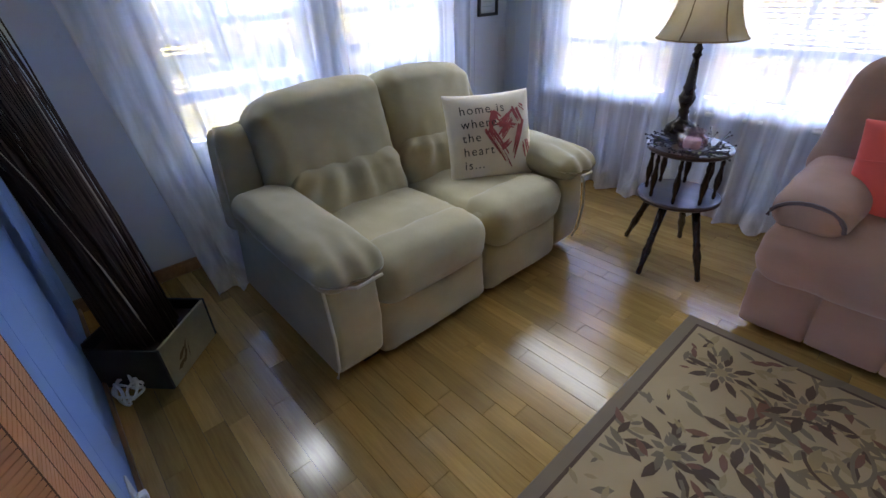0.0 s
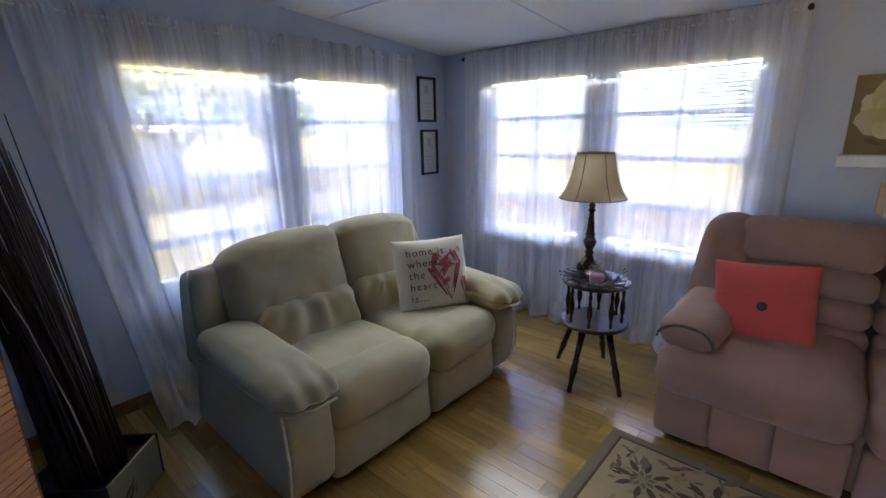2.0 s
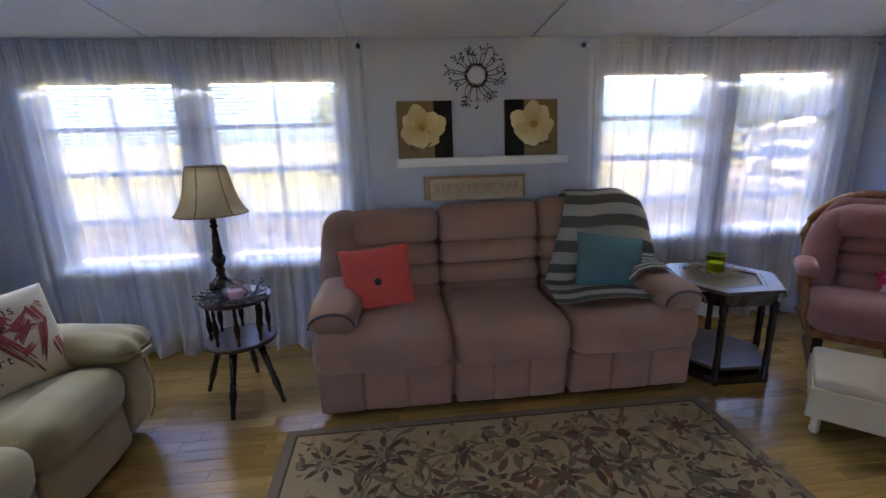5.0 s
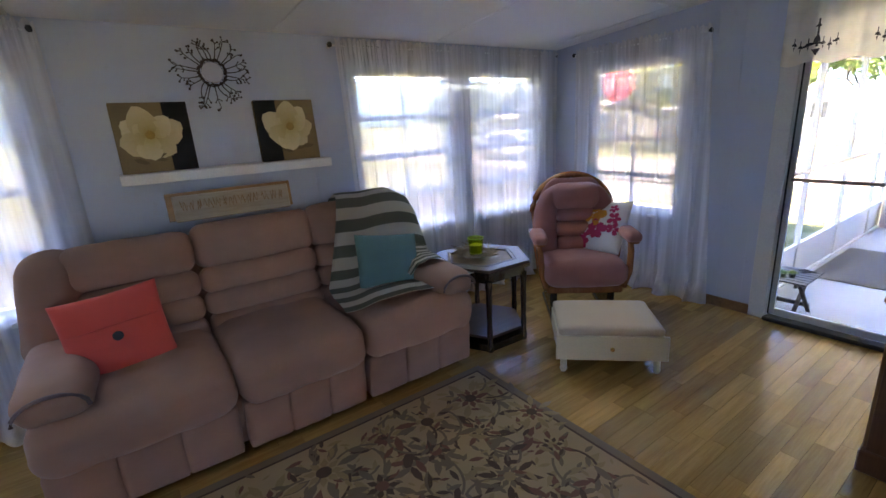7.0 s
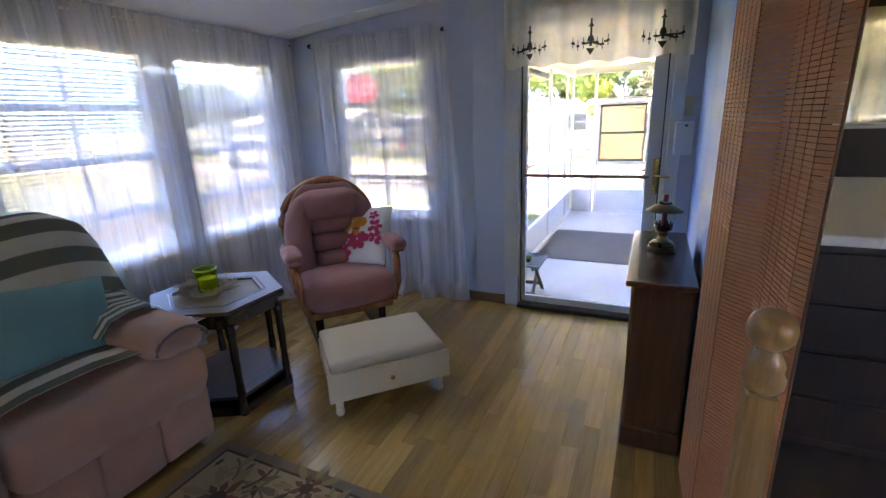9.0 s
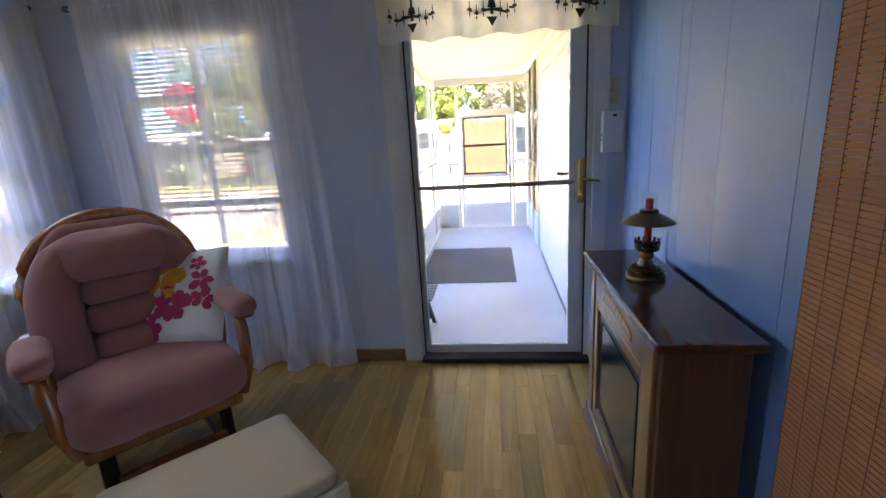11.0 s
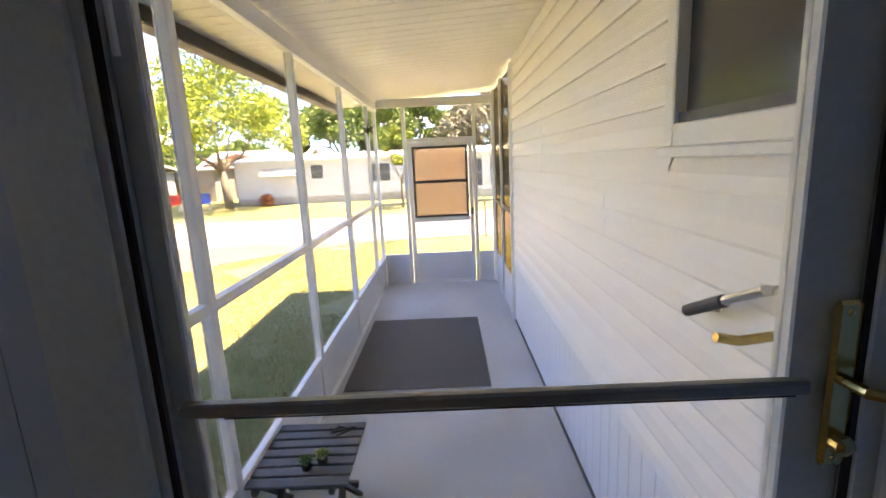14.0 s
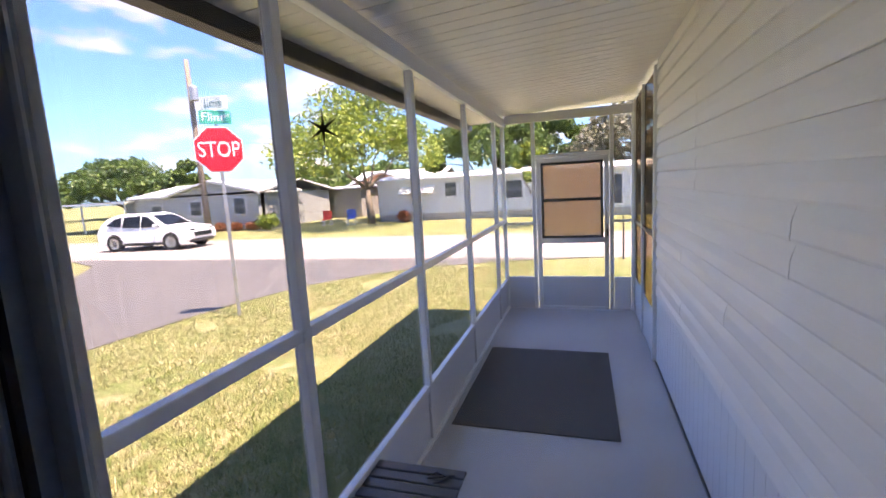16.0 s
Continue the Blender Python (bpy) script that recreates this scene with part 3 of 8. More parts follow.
def pleated(bm, axis, along_, depth, count, seed=0, centre=0.0, spread=1.0):
    """Gathers that fan out from a seam: ridges on the face towards axis, fading away from the top."""
    zs = [v.co.z for v in bm.verts]
    z0, z1 = min(zs), max(zs)
    for v in bm.verts:
        if v.co[axis] < 0 and centre >= 0:
            continue
        h = (v.co.z - z0) / (z1 - z0)
        y = v.co[along_] - centre
        q = y / (1.0 + spread * (1 - h)) * count
        k = noise.noise(Vector((q * 0.9 + seed * 7.3, h * 1.1, seed))) + 0.55 * math.sin(q * 2.3 + 2.0 * noise.noise(Vector((q * 0.4, seed, h))))
        fade = min(1.0, (1 - h) * 5) * min(1.0, h * 1.6 + 0.15)
        v.co[axis] += k * depth * fade
    return bm


def put(name, bm, mat, parent, m, label="", smooth=True):
    ob = part(name, bm, mat, parent, label, smooth)
    ob.matrix_basis = m
    return ob


def fabric(name, c, streak=0.10, nap=0.05, rough=0.9, sheen=0.25, weave=320.0):
    """Brushed upholstery: patches where the nap lies another way, fine weave."""
    m, n, l, p = shader(name)
    co = n.new("ShaderNodeTexCoord")
    mp = n.new("ShaderNodeMapping")
    mp.inputs["Scale"].default_value = (2.2, 3.0, 5.0)
    l.new(co.outputs["Object"], mp.inputs["Vector"])
    a = noise_node(n, l, 1.0, 5, 0.6, mp.outputs["Vector"])
    b = noise_node(n, l, 7.0, 4)
    f = noise_node(n, l, weave, 2)
    col = ramp(n, l, a.outputs["Fac"], [(0.32, shade_of(c, 1 - streak)), (0.5, c), (0.68, shade_of(c, 1 + streak))]).outputs["Color"]
    col = mixed(n, l, col, ramp(n, l, b.outputs["Fac"], [(0.4, shade_of(c, 1 - nap * 2)), (0.6, shade_of(c, 1 + nap))]).outputs["Color"], 0.35)
    col = mixed(n, l, col, shade_of(c, 0.75), math_node(n, l, "MULTIPLY", f.outputs["Fac"], 0.25))
    l.new(col, p.inputs["Base Color"])
    p.inputs["Roughness"].default_value = rough
    p.inputs["Sheen Weight"].default_value = sheen
    hgt = math_node(n, l, "ADD", math_node(n, l, "MULTIPLY", b.outputs["Fac"], 0.7), math_node(n, l, "MULTIPLY", f.outputs["Fac"], 0.3))
    bump(n, l, p, hgt, 0.25, 0.006)
    return m


def text_mesh(body, size, mat, parent, m, label="", extrude=0.0005, spacing=1.0):
    cu = bpy.data.curves.new("text", "FONT")
    cu.body, cu.size, cu.extrude = body, size, extrude
    cu.align_x, cu.align_y = "LEFT", "CENTER"
    cu.space_character = spacing
    tmp = bpy.data.objects.new("text", cu)
    me = bpy.data.meshes.new_from_object(tmp)
    bpy.data.objects.remove(tmp)
    me.materials.append(mat)
    ob = new("lettering", me)
    ob.parent = parent
    ob.matrix_basis = m
    if label:
        ob["label"] = label
    return ob


M_TAN = fabric("sage_tan_microfibre", (0.43, 0.365, 0.225), 0.16)
M_PIPE = fabric("sage_tan_piping", (0.62, 0.57, 0.45))
M_PINK = fabric("dusty_rose_velour", (0.35, 0.185, 0.125), 0.16, sheen=0.06)
M_PINKD = fabric("dark_rose_piping", (0.12, 0.075, 0.07))
M_RED = fabric("coral_red_cotton", (0.72, 0.085, 0.06), 0.06, sheen=0.1)
M_TEAL = fabric("teal_cotton", (0.075, 0.205, 0.20), 0.06, sheen=0.1)
M_CANVAS = fabric("natural_canvas", (0.74, 0.65, 0.52), 0.05, sheen=0.05)
M_INK = plain("dark_ink", (0.035, 0.03, 0.03), 0.8)
M_REDINK = plain("red_ink", (0.50, 0.10, 0.10), 0.8, var=0.7, scale=45)

# ---- loveseat, facing +x ----


def back_cushion(width, seed, outer):
    """An overstuffed back: full at the lower seam, sloping off towards the wing, creased where it is gathered."""
    bm = cushion(0.25, width, 0.46, 0.085, (0.035, 0, 0.012), 0.006, seed, 34)
    for v in bm.verts:
        u, h = v.co.y / width * 2, v.co.z / 0.46 * 2
        side = max(0.0, u * outer)
        v.co.z -= (0.055 * side ** 2.2) * (0.5 + 0.5 * h)
        if v.co.x > 0:
            # gathers running up from the lower seam
            fade = max(0.0, -h) ** 1.4
            v.co.x += 0.020 * fade * (noise.noise(Vector((v.co.y * 17, seed, v.co.z * 3))) + 0.5 * math.sin(v.co.y * 46 + seed))
            v.co.x -= 0.05 * max(0.0, -h - 0.72)
            # long soft folds from the outer corner
            v.co.x += 0.007 * math.sin((v.co.y * outer * 1.1 - v.co.z) * 34 + seed) * max(0.0, side - 0.2) * max(0.0, h + 0.3)
    return bm


love = thing("loveseat", "sage tan microfibre reclining loveseat with pillow arms", "sofa", pose(0, 0, 0))
L0, L1, LM = -2.47, -0.92, -1.66
put("base", cushion(0.78, 1.28, 0.30, 0.03, (0, 0, 0), 0.002, 1), M_TAN, love, pose(0.88, -1.69, 0.20))
for k, (a, b) in enumerate(((-2.27, LM), (LM, -1.11))):
    w, c = b - a, (a + b) / 2
    put("footrest_panel", cushion(0.09, w - 0.008, 0.27, 0.04, (0.02, 0, 0), 0.004, 5 + k), M_TAN, love, pose(1.305, c, 0.165, 0, -4))
    s = put("seat_cushion", cushion(0.72, w - 0.010, 0.17, 0.055, (0.0, 0, 0.014), 0.012, 7 + k, 24), M_TAN, love, pose(0.98, c, 0.375, 0, 1.5))
    put("seat_front_roll", cushion(0.25, w - 0.010, 0.22, 0.09, (0.015, 0, 0.015), 0.006, 9 + k, 12), M_TAN, love, pose(1.265, c, 0.365, 0, 4))
    put("lumbar_cushion", pleated(cushion(0.20, w - 0.004, 0.29, 0.08, (0.02, 0, 0.0), 0.006, 11 + k, 40), 0, 1, 0.024, 20.0, 3 + k), M_TAN, love, pose(0.725, c, 0.51, 0, -14))
    b_ = back_cushion(w + 0.055, 13 + k, -1 if k == 0 else 1)
    put("back_cushion", b_, M_TAN, love, pose(0.585, c + (-0.026 if k == 0 else 0.026), 0.735, 0, -16))
put("back_frame", cushion(0.20, 1.34, 0.74, 0.05, (0, 0, 0.01), 0.003, 15), M_TAN, love, pose(0.47, -1.69, 0.47, 0, -10))


def side_profile(pts, y0, y1):
    """A side panel cut to an outline in x and z."""
    bm = bmesh.new()
    a = [bm.verts.new((x, y0, z)) for x, z in pts]
    b = [bm.verts.new((x, y1, z)) for x, z in pts]
    bm.faces.new(a)
    bm.faces.new(b[::-1])
    n = len(pts)
    for i in range(n):
        bm.faces.new((a[i], b[i], b[(i + 1) % n], a[(i + 1) % n]))
    bmesh.ops.bevel(bm, geom=bm.edges[:], offset=0.022, segments=3, affect="EDGES", profile=0.5)
    return bm


def arm_pad(seed):
    """A pillow arm top, gathered at its front end."""
    bm = cushion(0.77, 0.265, 0.125, 0.06, (0.02, 0.006, 0.022), 0.005, seed, 30)
    for v in bm.verts:
        f = max(0.0, (v.co.x - 0.16) / 0.24)
        if v.co.z > 0:
            v.co.z += f * (1.15 - f) * 0.010 * math.sin(v.co.y * 70 + 2 * noise.noise(v.co * 6)) * min(1.0, v.co.z * 25) - 0.02 * f * f
        v.co.x += 0.006 * f * math.sin(v.co.y * 70)
    return bm


for s, y0, y1 in ((-1, L0, -2.25), (1, -1.13, L1)):
    out = y0 if s < 0 else y1
    prof = [(0.40, 0.04), (1.30, 0.03), (1.355, 0.10), (1.375, 0.26), (1.36, 0.42), (1.30, 0.50), (0.55, 0.52)]
    put("arm_panel", side_profile(prof, y0 + 0.01, y1 - 0.01), M_TAN, love, Matrix())
    put("arm_pad", arm_pad(21 + s), M_TAN, love, pose(1.025, (y0 + y1) / 2 + s * 0.005, 0.535, 0, 3))
    put("wing", cushion(0.23, 0.20, 0.46, 0.05, (0.01, 0.01, 0.008), 0.005, 24 + s, 14), M_TAN, love, pose(0.505, out - s * 0.108, 0.605, s * 7, -14))
    q = out + s * 0.0
    part("piping", tube([(0.62, q + s * 0.004, 0.44), (0.585, q - s * 0.002, 0.60), (0.545, q - s * 0.016, 0.74), (0.50, q - s * 0.04, 0.815), (0.44, q - s * 0.06, 0.835)], 0.006, 6), M_PIPE, love)
    part("piping", tube([(0.62, q - s * 0.005, 0.50), (0.85, q + s * 0.01, 0.483), (1.15, q + s * 0.012, 0.478), (1.38, q - s * 0.01, 0.485), (1.445, q - s * 0.08, 0.49), (1.45, q - s * 0.18, 0.50)], 0.006, 6), M_PIPE, love)
    part("piping", tube([(1.34, q - s * 0.005, 0.48), (1.362, q, 0.40), (1.376, q, 0.26), (1.36, q, 0.12), (1.33, q, 0.05)], 0.006, 6), M_PIPE, love)

# cushion with lettering on the loveseat
pil = thing("lettered_cushion", "natural canvas cushion lettered in black over a red heart", "cushion")
ex, nz = Vector((0.447, 0.894, 0.0)), Vector((0.84, -0.42, 0.34)).normalized()
up_ = nz.cross(ex).normalized()
PM = Matrix(((ex.x, up_.x, nz.x, 0.995), (ex.y, up_.y, nz.y, -1.268), (ex.z, up_.z, nz.z, 0.645), (0, 0, 0, 1)))
pil.matrix_basis = PM
LP = (0.46, 0.44, 0.17)
put("cover", pillow(*LP, 31), M_CANVAS, pil, Matrix())
for i, t in enumerate(("home is", "where", "the", "heart", "is...")):
    drape(text_mesh(t, 0.060, M_INK, pil, pose(-0.165, 0.130 - i * 0.066, 0), "typewriter lettering in black", 0.0005, 1.22), LP, 0.0045)
bm = bmesh.new()
rr = random.Random(5)
for s, x0, y0, x1, y1, w in ((1, 0.0, 0.11, -0.035, 0.03, 0.03), (1, -0.035, 0.04, 0.075, -0.15, 0.026), (1, 0.0, 0.11, 0.05, 0.06, 0.026), (1, 0.05, 0.06, 0.12, 0.12, 0.028), (1, 0.12, 0.12, 0.15, 0.05, 0.026), (1, 0.15, 0.05, 0.08, -0.15, 0.024), (1, 0.02, 0.05, 0.12, 0.03, 0.02), (1, 0.03, -0.01, 0.11, 0.08, 0.018), (1, 0.04, -0.06, 0.10, -0.02, 0.02), (1, 0.165, -0.05, 0.185, -0.16, 0.018), (1, 0.16, 0.13, 0.18, 0.11, 0.012)):
    for j in range(5):
        a, b = Vector((x0, y0, 0)), Vector((x1, y1, 0))
        d = (b - a).normalized()
        sd = Vector((-d.y, d.x, 0)) * w / 2
        o = Vector((rr.uniform(-1, 1), rr.uniform(-1, 1), 0)) * 0.015
        z = Vector((0, 0, j * 0.0006))
        k0, k1 = rr.uniform(0.3, 0.6), rr.uniform(0.3, 0.6)
        b = a + (b - a) * rr.uniform(0.5, 1.05)
        q = [a + o - sd * k0, a + o + sd * k0, (a + b) / 2 + o + sd * k1, b + o + sd * 0.2, b + o - sd * 0.2, (a + b) / 2 + o - sd * k0]
        bm.faces.new([bm.verts.new(p + z) for p in q])
bmesh.ops.subdivide_edges(bm, edges=bm.edges[:], cuts=3, use_grid_fill=True)
drape(part("heart_print", bm, M_REDINK, pil, "brushed red heart print"), LP, 0.0035)

# ---- pink three seat sofa, facing -y ----
sofa = thing("reclining_sofa", "dusty rose velour three-seat reclining sofa", "sofa")
SX = [2.225, 2.955, 3.60, 4.33]
put("base", cushion(2.06, 0.62, 0.26, 0.03, (0, 0, 0), 0.002, 41), M_PINK, sofa, pose(3.29, -0.66, 0.17))
put("back_frame", cushion(2.06, 0.18, 0.80, 0.06, (0, 0, 0.01), 0.003, 42), M_PINK, sofa, pose(3.29, -0.22, 0.55, -8))
for k in range(3):
    a, b = SX[k], SX[k + 1]
    w, c = b - a, (a + b) / 2
    for j in range(3):
        pw = (w - 0.03) / 3
        put("footrest_panel", cushion(pw + 0.004, 0.08, 0.26, 0.016, (0, 0.012, 0), 0.004, 43 + k * 3 + j, 8), M_PINK, sofa, pose(a + 0.015 + pw * (j + 0.5), -1.0, 0.165, 4))
    put("seat_cushion", cushion(w - 0.002, 0.76, 0.24, 0.085, (0, 0.02, 0.018), 0.010, 55 + k, 16), M_PINK, sofa, pose(c, -0.73, 0.405, 1.5))
    # back: head roll and three channel rolls
    bx0, bx1 = (2.40 if k == 0 else a), (4.16 if k == 2 else b)
    bw, bc = bx1 - bx0, (bx0 + bx1) / 2
    top = 1.015 if k == 0 else (1.035 if k == 1 else 1.05)
    for z0, z1, y, th in ((0.80, top, -0.40, 0.22), (0.665, 0.81, -0.445, 0.19), (0.545, 0.675, -0.475, 0.19), (0.42, 0.555, -0.50, 0.18)):
        put("back_roll", cushion(bw - 0.002, th, z1 - z0 + 0.006, 0.062, (0, 0.030, 0.004), 0.006, 60 + k * 4 + int(z0 * 10), 11), M_PINK, sofa, pose(bc, y + 0.04, (z0 + z1) / 2, -13))
for s, x in ((-1, 2.335), (1, 4.235)):
    put("wing", cushion(0.27, 0.27, 0.56, 0.11, (0.01, 0.02, 0.01), 0.006, 80 + s, 13), M_PINK, sofa, pose(x - s * 0.01, -0.36, 0.735, -13, s * -7))
    put("arm_body", cushion(0.17, 0.74, 0.46, 0.06, (0.01, 0.01, 0), 0.003, 82 + s, 9), M_PINK, sofa, pose(x - s * 0.01 + s * 0.01, -0.66, 0.30))
    put("arm_roll", cushion(0.25, 0.80, 0.15, 0.07, (0.01, 0.01, 0.015), 0.006, 84 + s, 12), M_PINK, sofa, pose(x - s * 0.005, -0.67, 0.56))
    pts = [(x + 0.115 * math.cos(t), -1.062, 0.54 + 0.075 * math.sin(t)) for t in [math.pi * (i / 10) for i in range(11)]]
    part("piping", tube(pts, 0.008, 6), M_PINKD, sofa, "dark piping round the arm front")

# cushions on the sofa
red = thing("red_cushion", "coral red square cushion with a dark centre button", "cushion", None)
red.matrix_basis = pose(2.565, -0.70, 0.655, 72, -4, 4)
RP = (0.41, 0.41, 0.17)
put("cover", pillow(*RP, 91), M_RED, red, Matrix())
part("flap_seam", tube([(x * 0.02, 0.05, pillow_top(x * 0.0208, 0.052, *RP)) for x in range(-9, 10)], 0.0035, 6), M_RED, red)
put("button", lathe([(0.005, 0), (0.019, 0.002), (0.021, 0.008), (0.012, 0.012), (0.003, 0.010)], 16), M_INK, red, Matrix.Translation((0.0, 0.0, 0.088)), "dark round button")
teal = thing("teal_cushion", "plain teal square cushion on the sofa seat", "cushion")
teal.matrix_basis = pose(3.985, -0.66, 0.665, 66, 8, -6)
put("cover", pillow(0.42, 0.38, 0.16, 93), M_TEAL, teal, Matrix())

# striped throw over the sofa back
m, n, l, p = shader("striped_knit")
uv = n.new("ShaderNodeTexCoord")
sep = n.new("ShaderNodeSeparateXYZ")
l.new(uv.outputs["UV"], sep.inputs[0])
fz = noise_node(n, l, 260.0, 2)
st = math_node(n, l, "FRACT", math_node(n, l, "ADD", math_node(n, l, "MULTIPLY", sep.outputs[1], 9.0), math_node(n, l, "MULTIPLY", fz.outputs["Fac"], 0.10)))
col = mixed(n, l, (0.78, 0.73, 0.62), (0.17, 0.175, 0.13), math_node(n, l, "GREATER_THAN", st, 0.52))
col = mixed(n, l, col, (0.3, 0.29, 0.25), math_node(n, l, "MULTIPLY", fz.outputs["Fac"], 0.22))
l.new(col, p.inputs["Base Color"])
p.inputs["Roughness"].default_value = 0.95
bump(n, l, p, fz.outputs["Fac"], 0.8, 0.006)
M_STRIPE = m


def sheet(fn, nu, nv, thick=0.006):
    """A cloth surface from fn(u, v), with uv and thickness."""
    bm = bmesh.new()
    uvl = bm.loops.layers.uv.new("uv")
    g = [[bm.verts.new(fn(i / nu, j / nv)) for i in range(nu + 1)] for j in range(nv + 1)]
    for j in range(nv):
        for i in range(nu):
            f = bm.faces.new((g[j][i], g[j][i + 1], g[j + 1][i + 1], g[j + 1][i]))
            for lp, (a, b) in zip(f.loops, ((i, j), (i + 1, j), (i + 1, j + 1), (i, j + 1))):
                lp[uvl].uv = (a / nu, b / nv)
    bmesh.ops.solidify(bm, geom=bm.faces[:], thickness=thick)
    return bm


BACK = [(-0.16, 0.92), (-0.23, 1.05), (-0.32, 1.095), (-0.42, 1.075), (-0.49, 0.98), (-0.525, 0.86), (-0.55, 0.74), (-0.575, 0.63), (-0.62, 0.572), (-0.72, 0.56), (-0.85, 0.565), (-0.95, 0.562)]


def along(line, v):
    k = v * (len(line) - 1)
    i = min(int(k), len(line) - 2)
    f = k - i
    return [a + (b - a) * f for a, b in zip(line[i], line[i + 1])]


def throw_fn(u, v):
    y, z = along(BACK, v)
    xl = 3.80 - 0.42 * max(0.0, v - 0.2)
    xr = 4.22 + 0.20 * min(v, 0.6)
    x = xl + (xr - xl) * u
    if v > 0.7:
        x += (v - 0.7) * 0.25
    w = 0.012 * math.sin(u * 11 + v * 4) * (0.3 + v)
    side = max(0.0, u - 0.75) / 0.25
    return (x, y - abs(w) - 0.012 - 0.01 * (v > 0.1), z + 0.006 + w * 0.6 - side * side * 0.05 * (v < 0.8))


def throw_arm(u, v):
    a = [(4.08, 0.60), (4.14, 0.66), (4.22, 0.675), (4.31, 0.67), (4.37, 0.62)]
    x, z = along(a, u)
    return (x - 0.03 * v, -0.42 - 0.40 * v, z + 0.008 * math.sin(v * 9) + (0.16 * (1 - v) ** 2 * (1 - abs(u - 0.5))))


thr = thing("striped_throw", "cream and grey-green striped knit throw over the sofa corner", "blanket")
put("blanket_fall", sheet(throw_fn, 26, 60, 0.008), M_STRIPE, thr, Matrix())
put("blanket_over_arm", sheet(throw_arm, 20, 26, 0.008), M_STRIPE, thr, Matrix())

# sign behind the sofa
M_SIGN = wood("pale_driftwood", (0.40, 0.30, 0.20), (0.56, 0.46, 0.34), rough=0.8, coat=0)
M_OAK = wood("honey_oak", (0.26, 0.12, 0.04), (0.44, 0.24, 0.09))
sign = thing("wooden_sign", "pale wooden sign board with faded script on the sofa back", "sign", pose(3.235, -0.20, 1.05, -8))
part("backing", boxed(-0.345, 0.345, 0.0, 0.018, 0.0, 0.155, 0.002), M_OAK, sign)
part("board", boxed(-0.315, 0.325, -0.02, -0.001, -0.01, 0.137, 0.006), M_SIGN, sign)
x = -0.28
rr = random.Random(9)
while x < 0.27:
    w = rr.uniform(0.02, 0.05)
    pts = [(x + w * t / 6, -0.021, 0.078 + 0.030 * math.sin(t * 1.9 + x * 40)) for t in range(7)]
    part("script_stroke", tube(pts, 0.0022, 5), M_OAK, sign)
    x += w + rr.uniform(0.004, 0.02)

# ---- shelf, canvases, twig mirror ----
shelf = tagged(part("wall_shelf", boxed(2.712, 3.875, -0.20, 0.0, 1.268, 1.323, 0.004), M_WHITE), "white floating wall shelf above the sofa", "shelf")


def petal_mat(name, inner, outer):
    m, n, l, p = shader(name)
    co = n.new("ShaderNodeTexCoord")
    ln = n.new("ShaderNodeVectorMath")
    ln.operation = "LENGTH"
    l.new(co.outputs["Object"], ln.inputs[0])
    tx = noise_node(n, l, 60.0, 4)
    f = math_node(n, l, "ADD", math_node(n, l, "MULTIPLY", ln.outputs["Value"], 6.5), math_node(n, l, "MULTIPLY", math_node(n, l, "SUBTRACT", tx.outputs["Fac"], 0.5), 0.35))
    l.new(ramp(n, l, f, [(0.05, inner), (0.40, tuple((a + b) / 2 for a, b in zip(inner, outer))), (0.9, outer)]).outputs["Color"], p.inputs["Base Color"])
    p.inputs["Roughness"].default_value = 0.6
    return m


M_PETAL = petal_mat("cream_petal_paint", (0.52, 0.36, 0.10), (0.74, 0.62, 0.36))
M_PETAL2 = petal_mat("warm_petal_paint", (0.45, 0.29, 0.07), (0.66, 0.53, 0.28))
M_GOLDP = plain("gold_brown_paint", (0.25, 0.16, 0.06), 0.6, var=0.4, scale=8)
M_BLACKP = plain("black_paint", (0.008, 0.007, 0.006), 0.85)
M_LEAFP = plain("brown_leaf_paint", (0.16, 0.10, 0.03), 0.6, var=0.3)


